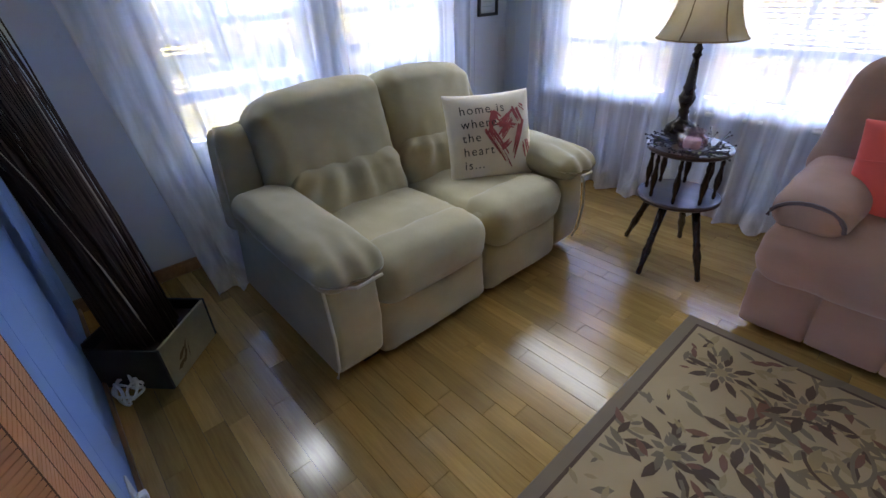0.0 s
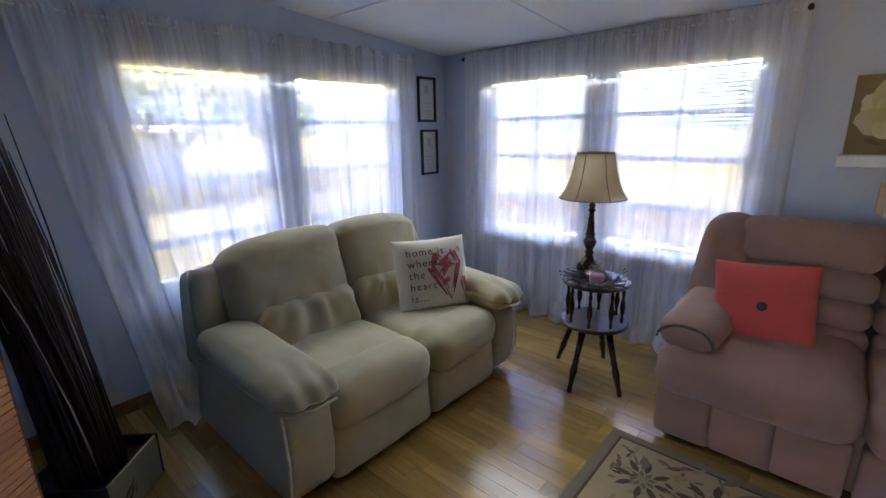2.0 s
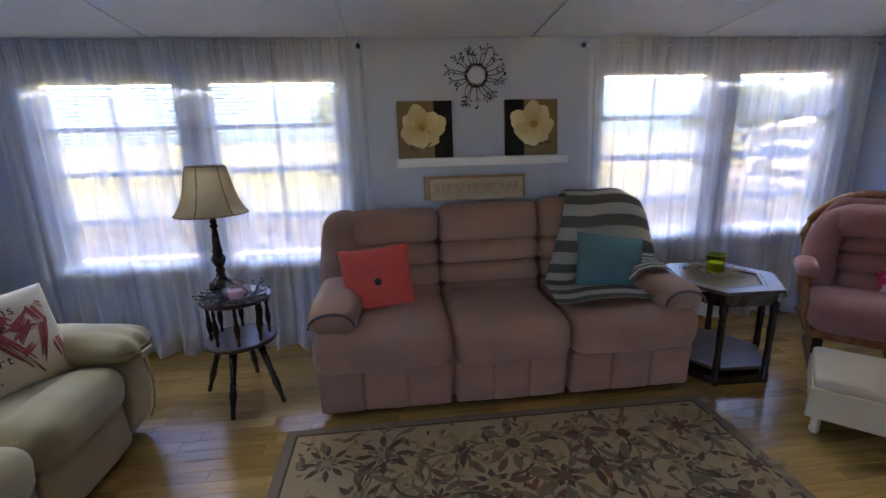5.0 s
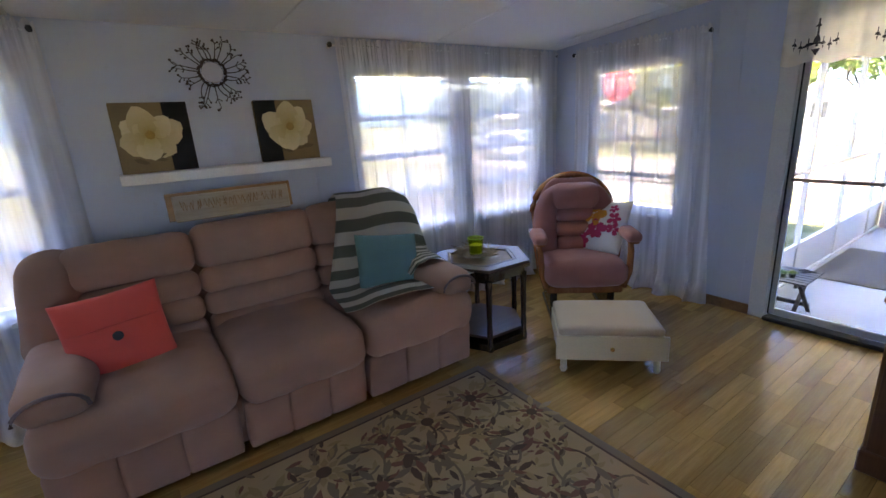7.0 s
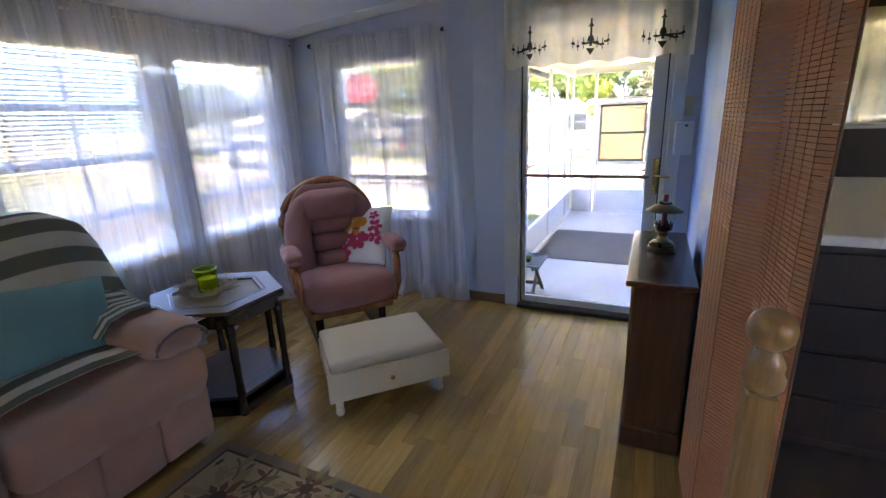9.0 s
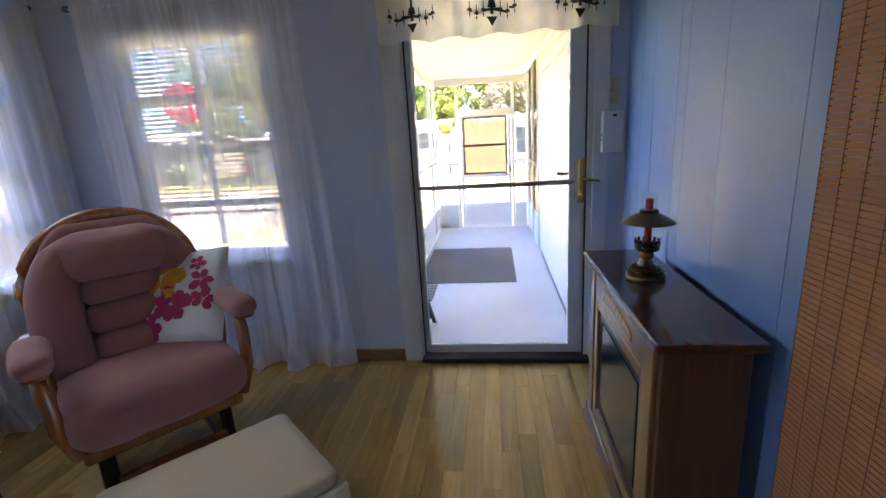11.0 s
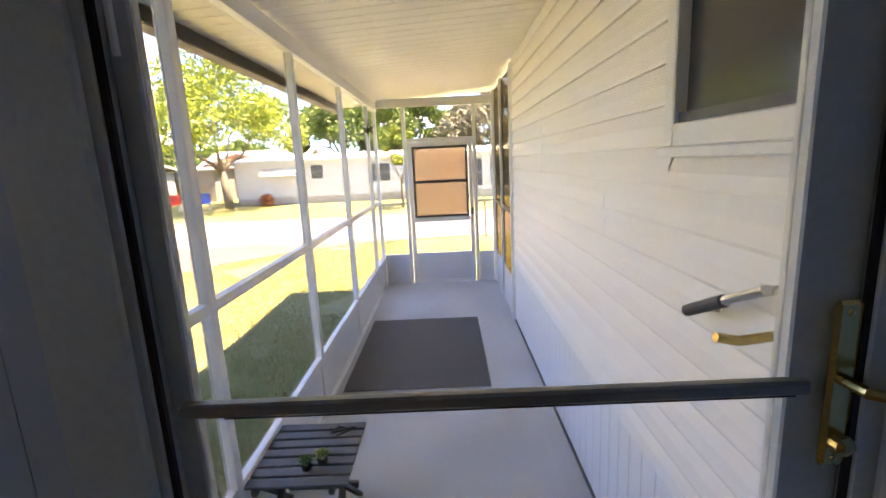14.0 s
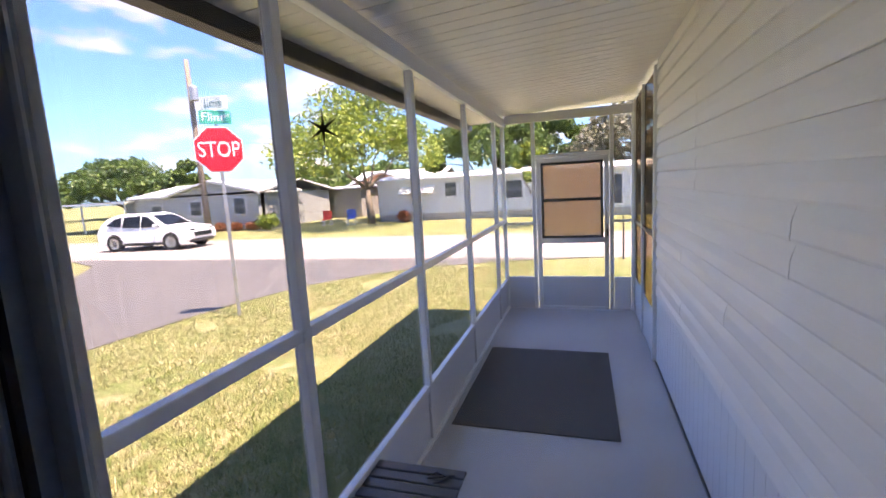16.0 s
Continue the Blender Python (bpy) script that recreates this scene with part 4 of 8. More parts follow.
def flower_canvas(x0, x1, split, gold_left, cx, cz, rad, tilt, seed):
    root = thing("flower_canvas", "canvas of a cream flower on gold and black", "painting", pose((x0 + x1) / 2, -0.102, 1.3235, tilt), "flower canvases")
    w = (x1 - x0) / 2
    part("canvas", boxed(-w, w, 0.0, 0.03, 0.0, 0.375, 0.003), M_GOLDP, root)
    a, b = (split, w) if gold_left else (-w, split)
    part("black_panel", boxed(a, b, -0.0015, 0.0, 0.0, 0.375), M_BLACKP, root)
    r = random.Random(seed)
    n_p = 13
    for i in range(n_p):
        ang = (2 * math.pi * i / 7 if i < 7 else 2 * math.pi * (i - 6.5) / 6) + r.uniform(-0.2, 0.2)
        bm = bmesh.new()
        R = rad * (r.uniform(0.88, 1.14) if i < 7 else r.uniform(0.55, 0.72))
        out = []
        for t in range(16):
            q = 2 * math.pi * t / 16
            u, v = R * (0.52 + 0.50 * math.cos(q)) * (1 + 0.05 * math.sin(5 * q + i)), R * 0.45 * math.sin(q) * (1 + 0.14 * math.sin(3 * q + i))
            out.append((u * math.cos(ang) - v * math.sin(ang), u * math.sin(ang) + v * math.cos(ang)))
        out.append(out[0])
        yy = -0.002 - 0.0009 * (i % 3) - (0.003 if i > 6 else 0.0)
        bm.faces.new([bm.verts.new((px, yy - 0.0008 * (1 - math.hypot(px, pz) / R), pz)) for px, pz in out[:-1]])
        ob = part("petal", bm, M_PETAL if i % 2 else M_PETAL2, root)
        ob.location = (cx, 0, cz)
    part("flower_eye", lathe([(rad * 0.16, 0), (rad * 0.12, 0.003), (0.002, 0.004)], 14, pose(cx, -0.0075, cz, 90)), M_GOLDE, root)
    for i in range(3):
        bm = bmesh.new()
        bx, bz = cx + r.uniform(-0.5, 0.7) * rad, 0.05 + r.uniform(0, 0.04)
        an = r.uniform(-0.5, 0.5)
        q = [(-0.035, 0), (-0.01, 0.014), (0.03, 0.006), (0.045, 0), (0.02, -0.012), (-0.015, -0.012)]
        bm.faces.new([bm.verts.new((bx + u * math.cos(an) - v * math.sin(an), -0.0022, bz + u * math.sin(an) + v * math.cos(an))) for u, v in q])
        part("painted_leaf", bm, M_LEAFP, root)
    return root


M_GOLDE = plain("ochre_paint", (0.42, 0.24, 0.04), 0.6, var=0.3, scale=60)
flower_canvas(2.731, 3.100, 0.06, True, -0.02, 0.20, 0.145, -6, 2)
flower_canvas(3.465, 3.838, -0.055, False, 0.015, 0.21, 0.155, -6, 4)

M_TWIG = plain("dark_twig", (0.045, 0.028, 0.02), 0.8, var=0.4, scale=30)
M_MIRROR = shader("mirror_silver")[0]
MATS["mirror_silver"].node_tree.nodes["Principled BSDF"].inputs["Metallic"].default_value = 1.0
MATS["mirror_silver"].node_tree.nodes["Principled BSDF"].inputs["Base Color"].default_value = (0.86, 0.87, 0.88, 1)
MATS["mirror_silver"].node_tree.nodes["Principled BSDF"].inputs["Roughness"].default_value = 0.03
mir = thing("twig_mirror", "small round mirror in a sunburst wreath of dark twigs", "mirror", pose(3.277, -0.012, 1.858, 90))
part("mirror_glass", lathe([(0.060, 0.004), (0.060, 0.012), (0.057, 0.014)], 32), M_MIRROR, mir).matrix_basis = pose(0, 0, 0.004, -7)
bm = bmesh.new()
rr = random.Random(14)
for i in range(60):
    a0 = 2 * math.pi * i / 60
    a1 = a0 + rr.uniform(0.2, 0.5)
    r0, r1 = rr.uniform(0.062, 0.078), rr.uniform(0.064, 0.082)
    tube([(r0 * math.cos(a0), r0 * math.sin(a0), 0.012), (r1 * math.cos(a1), r1 * math.sin(a1), rr.uniform(0.014, 0.024))], 0.0045, 5, bm)
part("twig_ring", bm, M_TWIG, mir)
for i in range(24):
    a = 2 * math.pi * i / 24 + rr.uniform(-0.08, 0.08)
    ln, tw = rr.uniform(0.07, 0.135), rr.uniform(-0.12, 0.42)
    pts = [((0.07 + ln * t) * math.cos(a + tw * t * t), (0.07 + ln * t) * math.sin(a + tw * t * t), 0.014 + 0.02 * t + rr.uniform(0, 0.008)) for t in (0, 0.3, 0.6, 0.85, 1.0)]
    bm = tube(pts, 0.0036, 5, taper=0.45)
    for k in range(5):
        t = rr.uniform(0.3, 0.98)
        c = Vector(pts[min(4, int(t * 4) + 1)])
        b2 = a + tw * t * t + rr.choice((-0.8, 0.8)) + rr.uniform(-0.3, 0.3)
        e = c + Vector((math.cos(b2), math.sin(b2), 0.1)) * rr.uniform(0.012, 0.032)
        tube([c, e], 0.0022, 4, bm)
        bmesh.ops.create_icosphere(bm, subdivisions=1, radius=rr.uniform(0.0045, 0.0075), matrix=Matrix.Translation(e))
    part("twig", bm, M_TWIG, mir)

# framed certificates on the west wall
M_PAPER = plain("cream_paper", (0.62, 0.64, 0.62), 0.8, var=0.05)
M_GOLDSEAL = plain("pale_print", (0.45, 0.48, 0.45), 0.8)
for y0, y1, z0, z1 in ((-0.346, -0.131, 1.554, 1.918), (-0.322, -0.116, 1.11, 1.492)):
    fr = thing("framed_certificate", "framed certificate in a narrow black wooden frame", "picture frame", group="framed certificates")
    f = 0.02
    for q in ((y0, y0 + f, z0, z1), (y1 - f, y1, z0, z1), (y0 + f, y1 - f, z0, z0 + f), (y0 + f, y1 - f, z1 - f, z1)):
        part("frame_bar", boxed(0.0, 0.022, *q, 0.003), M_BLACK, fr)
    part("paper", boxed(0.0, 0.006, y0 + f, y1 - f, z0 + f, z1 - f), M_PAPER, fr)
    cy = (y0 + y1) / 2
    part("seal", boxed(0.006, 0.0066, cy - 0.022, cy + 0.022, z1 - 0.13, z1 - 0.07), M_GOLDSEAL, fr)
    for i in range(4):
        part("print_line", boxed(0.006, 0.0066, cy - 0.06 + 0.01 * (i % 2), cy + 0.06 - 0.012 * (i % 3), z0 + 0.06 + i * 0.03, z0 + 0.066 + i * 0.03), M_GOLDSEAL, fr)
    g = part("pane", boxed(0.012, 0.014, y0 + f, y1 - f, z0 + f, z1 - f), M_GLASS, fr)

# ---- side table, lamp, candle bowl ----
M_WALNUT = wood("dark_walnut", (0.016, 0.008, 0.006), (0.05, 0.025, 0.015), rough=0.26, axis=2, coat=0.25)
M_WALTOP = wood("polished_walnut_top", (0.035, 0.016, 0.010), (0.10, 0.05, 0.028), rough=0.30, coat=0.08)
TC = Vector((1.765, -0.69, 0))
st = thing("side_table", "round two-tier dark walnut side table with turned spindles", "side table", Matrix.Translation(TC))


def disc(r, z0, z1, seg=40):
    return lathe([(r - 0.006, z0), (r, z0 + 0.005), (r, z1 - 0.006), (r - 0.008, z1)], seg)


part("tabletop", disc(0.19, 0.600, 0.622), M_WALTOP, st)
part("lower_shelf", disc(0.195, 0.352, 0.374), M_WALTOP, st)
SP = [(0.007, 0), (0.010, 0.02), (0.007, 0.035), (0.014, 0.07), (0.017, 0.10), (0.011, 0.14), (0.008, 0.165), (0.012, 0.185), (0.008, 0.2), (0.010, 0.226)]
for i in range(8):
    a = 2 * math.pi * (i + 0.3) / 8
    ob = part("spindle", lathe(SP, 10), M_WALNUT, st, smooth=True)
    ob.location = (0.155 * math.cos(a), 0.155 * math.sin(a), 0.374)
LEGP = [(0.010, 0), (0.014, 0.012), (0.012, 0.05), (0.016, 0.09), (0.021, 0.13), (0.015, 0.17), (0.019, 0.185), (0.015, 0.20), (0.018, 0.27), (0.020, 0.355)]
for i in range(4):
    a = math.radians(-92 + 64 * i if i < 2 else (95 if i == 2 else 165))
    f, t = Vector((0.262 * math.cos(a), 0.262 * math.sin(a), 0)), Vector((0.13 * math.cos(a), 0.13 * math.sin(a), 0.355))
    part("leg", lathe(LEGP, 12, at_dir(f, t)), M_WALNUT, st, smooth=True)

M_BRONZE = plain("black_bronze", (0.045, 0.035, 0.030), 0.28, 0.7, 0.3, 20)
M_LSHADE = sheer("cream_lampshade", (0.74, 0.62, 0.42), 0.02)
M_BIND = fabric("tan_binding", (0.30, 0.19, 0.09))
lamp = thing("table_lamp", "table lamp with turned black base and cream bell shade, unlit", "table lamp", pose(1.65, -0.548, 0.622))
part("lamp_base", lathe([(0.072, 0), (0.075, 0.012), (0.068, 0.03), (0.072, 0.036), (0.055, 0.055), (0.03, 0.075), (0.022, 0.10), (0.028, 0.115), (0.02, 0.13), (0.036, 0.165), (0.04, 0.185), (0.026, 0.215), (0.031, 0.228), (0.024, 0.245), (0.019, 0.32), (0.014, 0.36), (0.023, 0.375), (0.015, 0.39), (0.021, 0.402), (0.011, 0.42), (0.011, 0.50)], 20), M_BRONZE, lamp, smooth=True)
part("harp", tube([(0, 0, 0.5), (0.045, 0, 0.55), (0.05, 0, 0.64), (0, 0, 0.705)], 0.0025, 6), M_BRASS, lamp)
bm = bmesh.new()
prof = [(0.192, 0.448), (0.186, 0.452), (0.160, 0.495), (0.138, 0.55), (0.122, 0.61), (0.110, 0.67), (0.100, 0.712)]
rings = [[bm.verts.new((r * math.cos(2 * math.pi * i / 48), r * math.sin(2 * math.pi * i / 48), z)) for i in range(48)] for r, z in prof]
for a, b in zip(rings, rings[1:]):
    for i in range(48):
        bm.faces.new((a[i], a[(i + 1) % 48], b[(i + 1) % 48], b[i]))
bmesh.ops.solidify(bm, geom=bm.faces[:], thickness=0.002)
part("shade", bm, M_LSHADE, lamp, "cream fabric bell shade", True)
for r, z in ((0.193, 0.449), (0.101, 0.712)):
    part("binding", tube([(r * math.cos(2 * math.pi * i / 36), r * math.sin(2 * math.pi * i / 36), z) for i in range(37)], 0.004, 6), M_BIND, lamp)
for k in range(6):
    a = 2 * math.pi * (k + 0.4) / 6
    part("rib", tube([((r + 0.002) * math.cos(a), (r + 0.002) * math.sin(a), z) for r, z in prof], 0.003, 5), M_BIND, lamp)

M_PINKGL = glass("pink_glass", (0.92, 0.78, 0.80), 0.35)
M_GREENGL = glass("green_glass", (0.74, 0.82, 0.30), 0.08)
M_WAX = plain("pale_wax", (0.80, 0.66, 0.66), 0.5)
M_BERRY = plain("dark_berry", (0.03, 0.025, 0.035), 0.4)
M_LEAF = plain("dry_leaf", (0.12, 0.16, 0.07), 0.7, var=0.3, scale=20)


def twig_wreath(root, r, n, seed, mat, leaf, berries=True, spread=0.07):
    rr = random.Random(seed)
    bm, bl = bmesh.new(), bmesh.new()
    for i in range(n):
        a = rr.uniform(0, 6.28)
        c = Vector((r * math.cos(a), r * math.sin(a), 0.008 + rr.uniform(0, 0.012)))
        b = a + rr.uniform(0.5, 1.6)
        e = c + Vector((math.cos(b), math.sin(b), rr.uniform(-0.05, 0.5))) * rr.uniform(0.4, 1.2) * spread
        e.z = max(0.008, e.z)
        tube([c, (c + e) / 2 + Vector((0, 0, 0.006)), e], 0.0018, 4, bm)
        if berries:
            bmesh.ops.create_icosphere(bm, subdivisions=1, radius=0.0055, matrix=Matrix.Translation(e))
        if rr.random() < 0.6:
            q = c + (e - c) * 0.6
            w = Vector((rr.uniform(-1, 1), rr.uniform(-1, 1), rr.uniform(0, 1))) * 0.014
            d = (e - c).normalized() * 0.02
            bl.faces.new([bl.verts.new(v) for v in (q, q + d * 0.5 + w * 0.5, q + d, q + d * 0.5 - w * 0.5)])
    for i in range(28):
        a0, a1 = 2 * math.pi * i / 28, 2 * math.pi * (i + 2) / 28
        k = rr.uniform(0.9, 1.1)
        tube([(r * k * math.cos(a0), r * k * math.sin(a0), 0.008), (r * k * math.cos(a1), r * k * math.sin(a1), 0.014)], 0.004, 5, bm)
    part("twig_tangle", bm, mat, root)["kind"] = "stuff"
    part("dry_foliage", bl, leaf, root)["kind"] = "stuff"


bowl = thing("candle_bowl", "pink glass candle bowl on the side table", "candle holder", pose(1.80, -0.775, 0.622))
part("bowl", lathe([(0.03, 0.008), (0.055, 0.018), (0.068, 0.045), (0.062, 0.07), (0.040, 0.082), (0.048, 0.098), (0.044, 0.098), (0.036, 0.083), (0.057, 0.068), (0.062, 0.045), (0.05, 0.022), (0.0, 0.014)], 24), M_PINKGL, bowl, smooth=True)
part("candle", lathe([(0.036, 0.016), (0.037, 0.055), (0.030, 0.058)], 18), M_WAX, bowl)
part("wick", tube([(0, 0, 0.056), (0.001, 0, 0.066)], 0.001, 4), M_INK, bowl)
wr = thing("berry_wreath", "wreath of dark berry twigs round the candle bowl", "wreath", pose(1.80, -0.775, 0.622))
twig_wreath(wr, 0.085, 110, 3, M_BERRY, M_LEAF, True, 0.11)

# ---- hexagonal table ----
HC = (4.665, -0.757)
hexm = pose(HC[0], HC[1], 0, 0, 0, -2) @ Matrix.Scale(0.965, 4, (1, 0, 0)) @ Matrix.Scale(0.965, 4, (0, 1, 0))
hx = thing("hexagonal_table", "dark walnut hexagonal end table with glass inset top and lower shelf", "end table", hexm)


def hexring(r0, r1, z0, z1):
    """A hexagonal ring, or a plate where r0 is nothing."""
    bm = bmesh.new()
    rows_ = []
    for r, z in ((r0, z0), (r1, z0), (r1, z1), (r0, z1)):
        rows_.append([bm.verts.new((r * math.cos(math.pi / 3 * i), r * math.sin(math.pi / 3 * i), z)) for i in range(6)])
    for a, b in zip(rows_, rows_[1:] + rows_[:1]):
        for i in range(6):
            bm.faces.new((a[i], a[(i + 1) % 6], b[(i + 1) % 6], b[i]))
    return bm


part("tabletop", hexring(0.24, 0.36, 0.560, 0.585), M_WALTOP, hx)
part("edge_moulding", hexring(0.335, 0.366, 0.545, 0.566), M_WALNUT, hx)
part("inset_panel", hexring(0.001, 0.239, 0.562, 0.574), wood("mid_walnut_inset", (0.16, 0.07, 0.03), (0.28, 0.14, 0.06), rough=0.45, coat=0), hx)
part("glass_inset", hexring(0.001, 0.239, 0.579, 0.584), glass("table_glass", (0.94, 0.97, 0.96), 0.006), hx)
part("inlay_line", hexring(0.262, 0.268, 0.5845, 0.586), M_WALNUT, hx)
part("apron", hexring(0.29, 0.325, 0.485, 0.546), M_WALNUT, hx)
part("lower_shelf", hexring(0.001, 0.315, 0.085, 0.105), M_WALTOP, hx)
part("plinth", hexring(0.22, 0.33, 0.0, 0.05), M_WALNUT, hx)
for i in range(6):
    a = math.pi / 3 * i
    ob = part("leg", lathe([(0.024, 0), (0.026, 0.04), (0.019, 0.07), (0.022, 0.13), (0.018, 0.2), (0.021, 0.33), (0.019, 0.42), (0.024, 0.45), (0.024, 0.5)], 10), M_WALNUT, hx, smooth=True)
    ob.location = (0.315 * math.cos(a), 0.315 * math.sin(a), 0.0)
cn = thing("green_candle", "green and yellow glass jar candle on the hexagonal table", "candle", pose(4.655, -0.715, 0.586))
part("jar", lathe([(0.042, 0), (0.048, 0.02), (0.054, 0.11), (0.057, 0.125), (0.053, 0.125), (0.049, 0.11), (0.043, 0.022), (0.0, 0.012)], 24), M_GREENGL, cn, smooth=True)
part("candle", lathe([(0.041, 0.013), (0.045, 0.075), (0.03, 0.078)], 18), plain("yellow_wax", (0.66, 0.56, 0.16), 0.5), cn)
part("rim", tube([(0.056 * math.cos(2 * math.pi * i / 24), 0.056 * math.sin(2 * math.pi * i / 24), 0.125) for i in range(25)], 0.004, 6), plain("lime_rim", (0.30, 0.48, 0.04), 0.3), cn)
w2 = thing("straw_wreath", "pale twig wreath round the candle", "wreath", pose(4.655, -0.715, 0.586))
twig_wreath(w2, 0.10, 120, 8, plain("straw", (0.28, 0.18, 0.10), 0.9, var=0.4, scale=40), plain("straw_leaf", (0.34, 0.25, 0.15), 0.9), False, 0.10)

# ---- glider rocking chair, local: faces -y ----
M_CHERRY = wood("cherry_wood", (0.25, 0.075, 0.025), (0.42, 0.16, 0.055), rough=0.25, axis=2, coat=0.4)
M_MAUVE = fabric("mauve_velour", (0.34, 0.13, 0.11), 0.14, sheen=0.12)
RA = 41
gl = thing("glider_rocker", "cherry wood glider rocker with mauve tufted cushions", "rocking chair", pose(5.50, -0.935, 0, 0, 0, -RA))
for s in (-1, 1):
    part("base_runner", boxed(s * 0.21 - 0.03, s * 0.21 + 0.03, -0.28, 0.27, 0.0, 0.045, 0.008), M_WALNUT, gl)
    part("base_post", boxed(s * 0.21 - 0.025, s * 0.21 + 0.025, -0.20, 0.20, 0.045, 0.21, 0.006), M_WALNUT, gl)
    part("arm_post", tube([(s * 0.275, -0.27, 0.28), (s * 0.31, -0.28, 0.40), (s * 0.32, -0.26, 0.54), (s * 0.325, -0.22, 0.605)], 0.024, 8), M_CHERRY, gl, smooth=True)
    part("arm_post", tube([(s * 0.275, 0.02, 0.28), (s * 0.31, 0.03, 0.44), (s * 0.325, 0.04, 0.605)], 0.02, 8), M_CHERRY, gl, smooth=True)
    part("armrest", cushion(0.075, 0.50, 0.035, 0.017, (0, 0, 0), 0, 3, 6), M_CHERRY, gl, smooth=True).matrix_basis = pose(s * 0.325, -0.07, 0.622)
    put("arm_pad", cushion(0.105, 0.26, 0.075, 0.036, (0.005, 0.01, 0.01), 0.004, 101 + s, 9), M_MAUVE, gl, pose(s * 0.325, -0.20, 0.655))
    part("back_post", tube([(s * 0.28, 0.17, 0.28), (s * 0.305, 0.24, 0.55), (s * 0.315, 0.31, 0.75)], 0.02, 8), M_CHERRY, gl, smooth=True)
arch = [(0.318 * math.cos(t), 0.30 + 0.06 * math.sin(t), 0.74 + 0.295 * math.sin(t)) for t in [math.pi * i / 16 for i in range(17)]]
part("top_arch", tube(arch, 0.027, 8), M_CHERRY, gl, smooth=True)
for x in (-0.12, 0.0, 0.12):
    part("back_slat", tube([(x, 0.19, 0.30), (x, 0.27, 0.60), (x, 0.345, 0.95)], 0.012, 6), M_CHERRY, gl)
part("seat_frame", boxed(-0.27, 0.27, -0.28, 0.20, 0.235, 0.285, 0.008), M_CHERRY, gl)
part("front_rail", boxed(-0.19, 0.19, -0.27, -0.24, 0.10, 0.135, 0.005), M_CHERRY, gl)
part("base_stretcher", boxed(-0.19, 0.19, -0.19, -0.15, 0.02, 0.06, 0.005), M_WALNUT, gl)
put("seat_cushion", cushion(0.58, 0.58, 0.19, 0.075, (0.012, 0.012, 0.02), 0.006, 105, 15), M_MAUVE, gl, pose(0, -0.08, 0.385, -3))
for z, w, h, th, yy in ((0.505, 0.30, 0.14, 0.13, 0.115), (0.625, 0.30, 0.13, 0.12, 0.15), (0.74, 0.30, 0.13, 0.12, 0.185)):
    put("back_tuft", cushion(w, th, h, 0.055, (0, 0.022, 0.002), 0.004, 110 + int(z * 10), 10), M_MAUVE, gl, pose(0, yy, z, -16))
put("head_cushion", cushion(0.37, 0.16, 0.20, 0.078, (0.02, 0.03, 0.008), 0.004, 131, 14), M_MAUVE, gl, pose(0, 0.185, 0.885, -18))
for s in (-1, 1):
    bol = cushion(0.175, 0.155, 0.57, 0.075, (0.004, 0.02, 0.01), 0.004, 133 + s, 16)
    for v in bol.verts:
        k_ = v.co.z / 0.285
        v.co.x += s * (0.03 * (1 - k_ * k_) - 0.10 * max(0.0, k_ - 0.1) ** 2)
    put("back_bolster", bol, M_MAUVE, gl, pose(s * 0.205, 0.165, 0.695, -17, 0, s * 12))
pad = cushion(0.58, 0.07, 0.70, 0.034, (0, 0.01, 0), 0.003, 137, 14)
for v in pad.verts:
    k_ = max(0.0, v.co.z / 0.35)
    v.co.x *= 1 - 0.45 * k_ ** 3
put("back_pad", pad, M_MAUVE, gl, pose(0, 0.24, 0.675, -17))

# floral cushion on the glider
M_FLW = fabric("white_cotton", (0.72, 0.70, 0.66), 0.04, sheen=0)
M_FL1 = plain("magenta_print", (0.50, 0.03, 0.10), 0.85, var=0.4, scale=30)
M_FL2 = plain("orange_print", (0.72, 0.30, 0.03), 0.85, var=0.4, scale=30)
M_FL3 = plain("olive_print", (0.16, 0.20, 0.04), 0.85, var=0.3)
fc = thing("floral_cushion", "white cushion printed with orange and magenta flowers", "cushion")
fx = Vector((0.06, -0.97, 0.10)).normalized()
fu = Vector((0.55, 0.10, 0.80))
fz = fx.cross(fu).normalized()
fu = fz.cross(fx).normalized()
fc.matrix_basis = Matrix(((fx.x, fu.x, fz.x, 5.70), (fx.y, fu.y, fz.y, -0.995), (fx.z, fu.z, fz.z, 0.645), (0, 0, 0, 1)))
FP = (0.42, 0.44, 0.15)
put("cover", pillow(*FP, 141), M_FLW, fc, Matrix())


def bloom(parent, cx, cy, r, mat, n, name, z=0.0795, squash=1.0, seed=0):
    rr = random.Random(seed)
    bm = bmesh.new()
    for i in range(n):
        a = 2 * math.pi * i / n + rr.uniform(-0.15, 0.15)
        R = r * rr.uniform(0.82, 1.15)
        pts = [(0.05, 0), (0.4, 0.30), (0.8, 0.30), (1.0, 0.0), (0.8, -0.28), (0.4, -0.28)]
        bm.faces.new([bm.verts.new((cx + R * (u * math.cos(a) - v * math.sin(a)), cy + squash * R * (u * math.sin(a) + v * math.cos(a)), 0.0004 * i)) for u, v in pts])
    bmesh.ops.subdivide_edges(bm, edges=bm.edges[:], cuts=2, use_grid_fill=True)
    ob = part(name, bm, mat, parent)
    drape(ob, FP, 0.003 + (z - 0.07) * 0.3)
    return ob


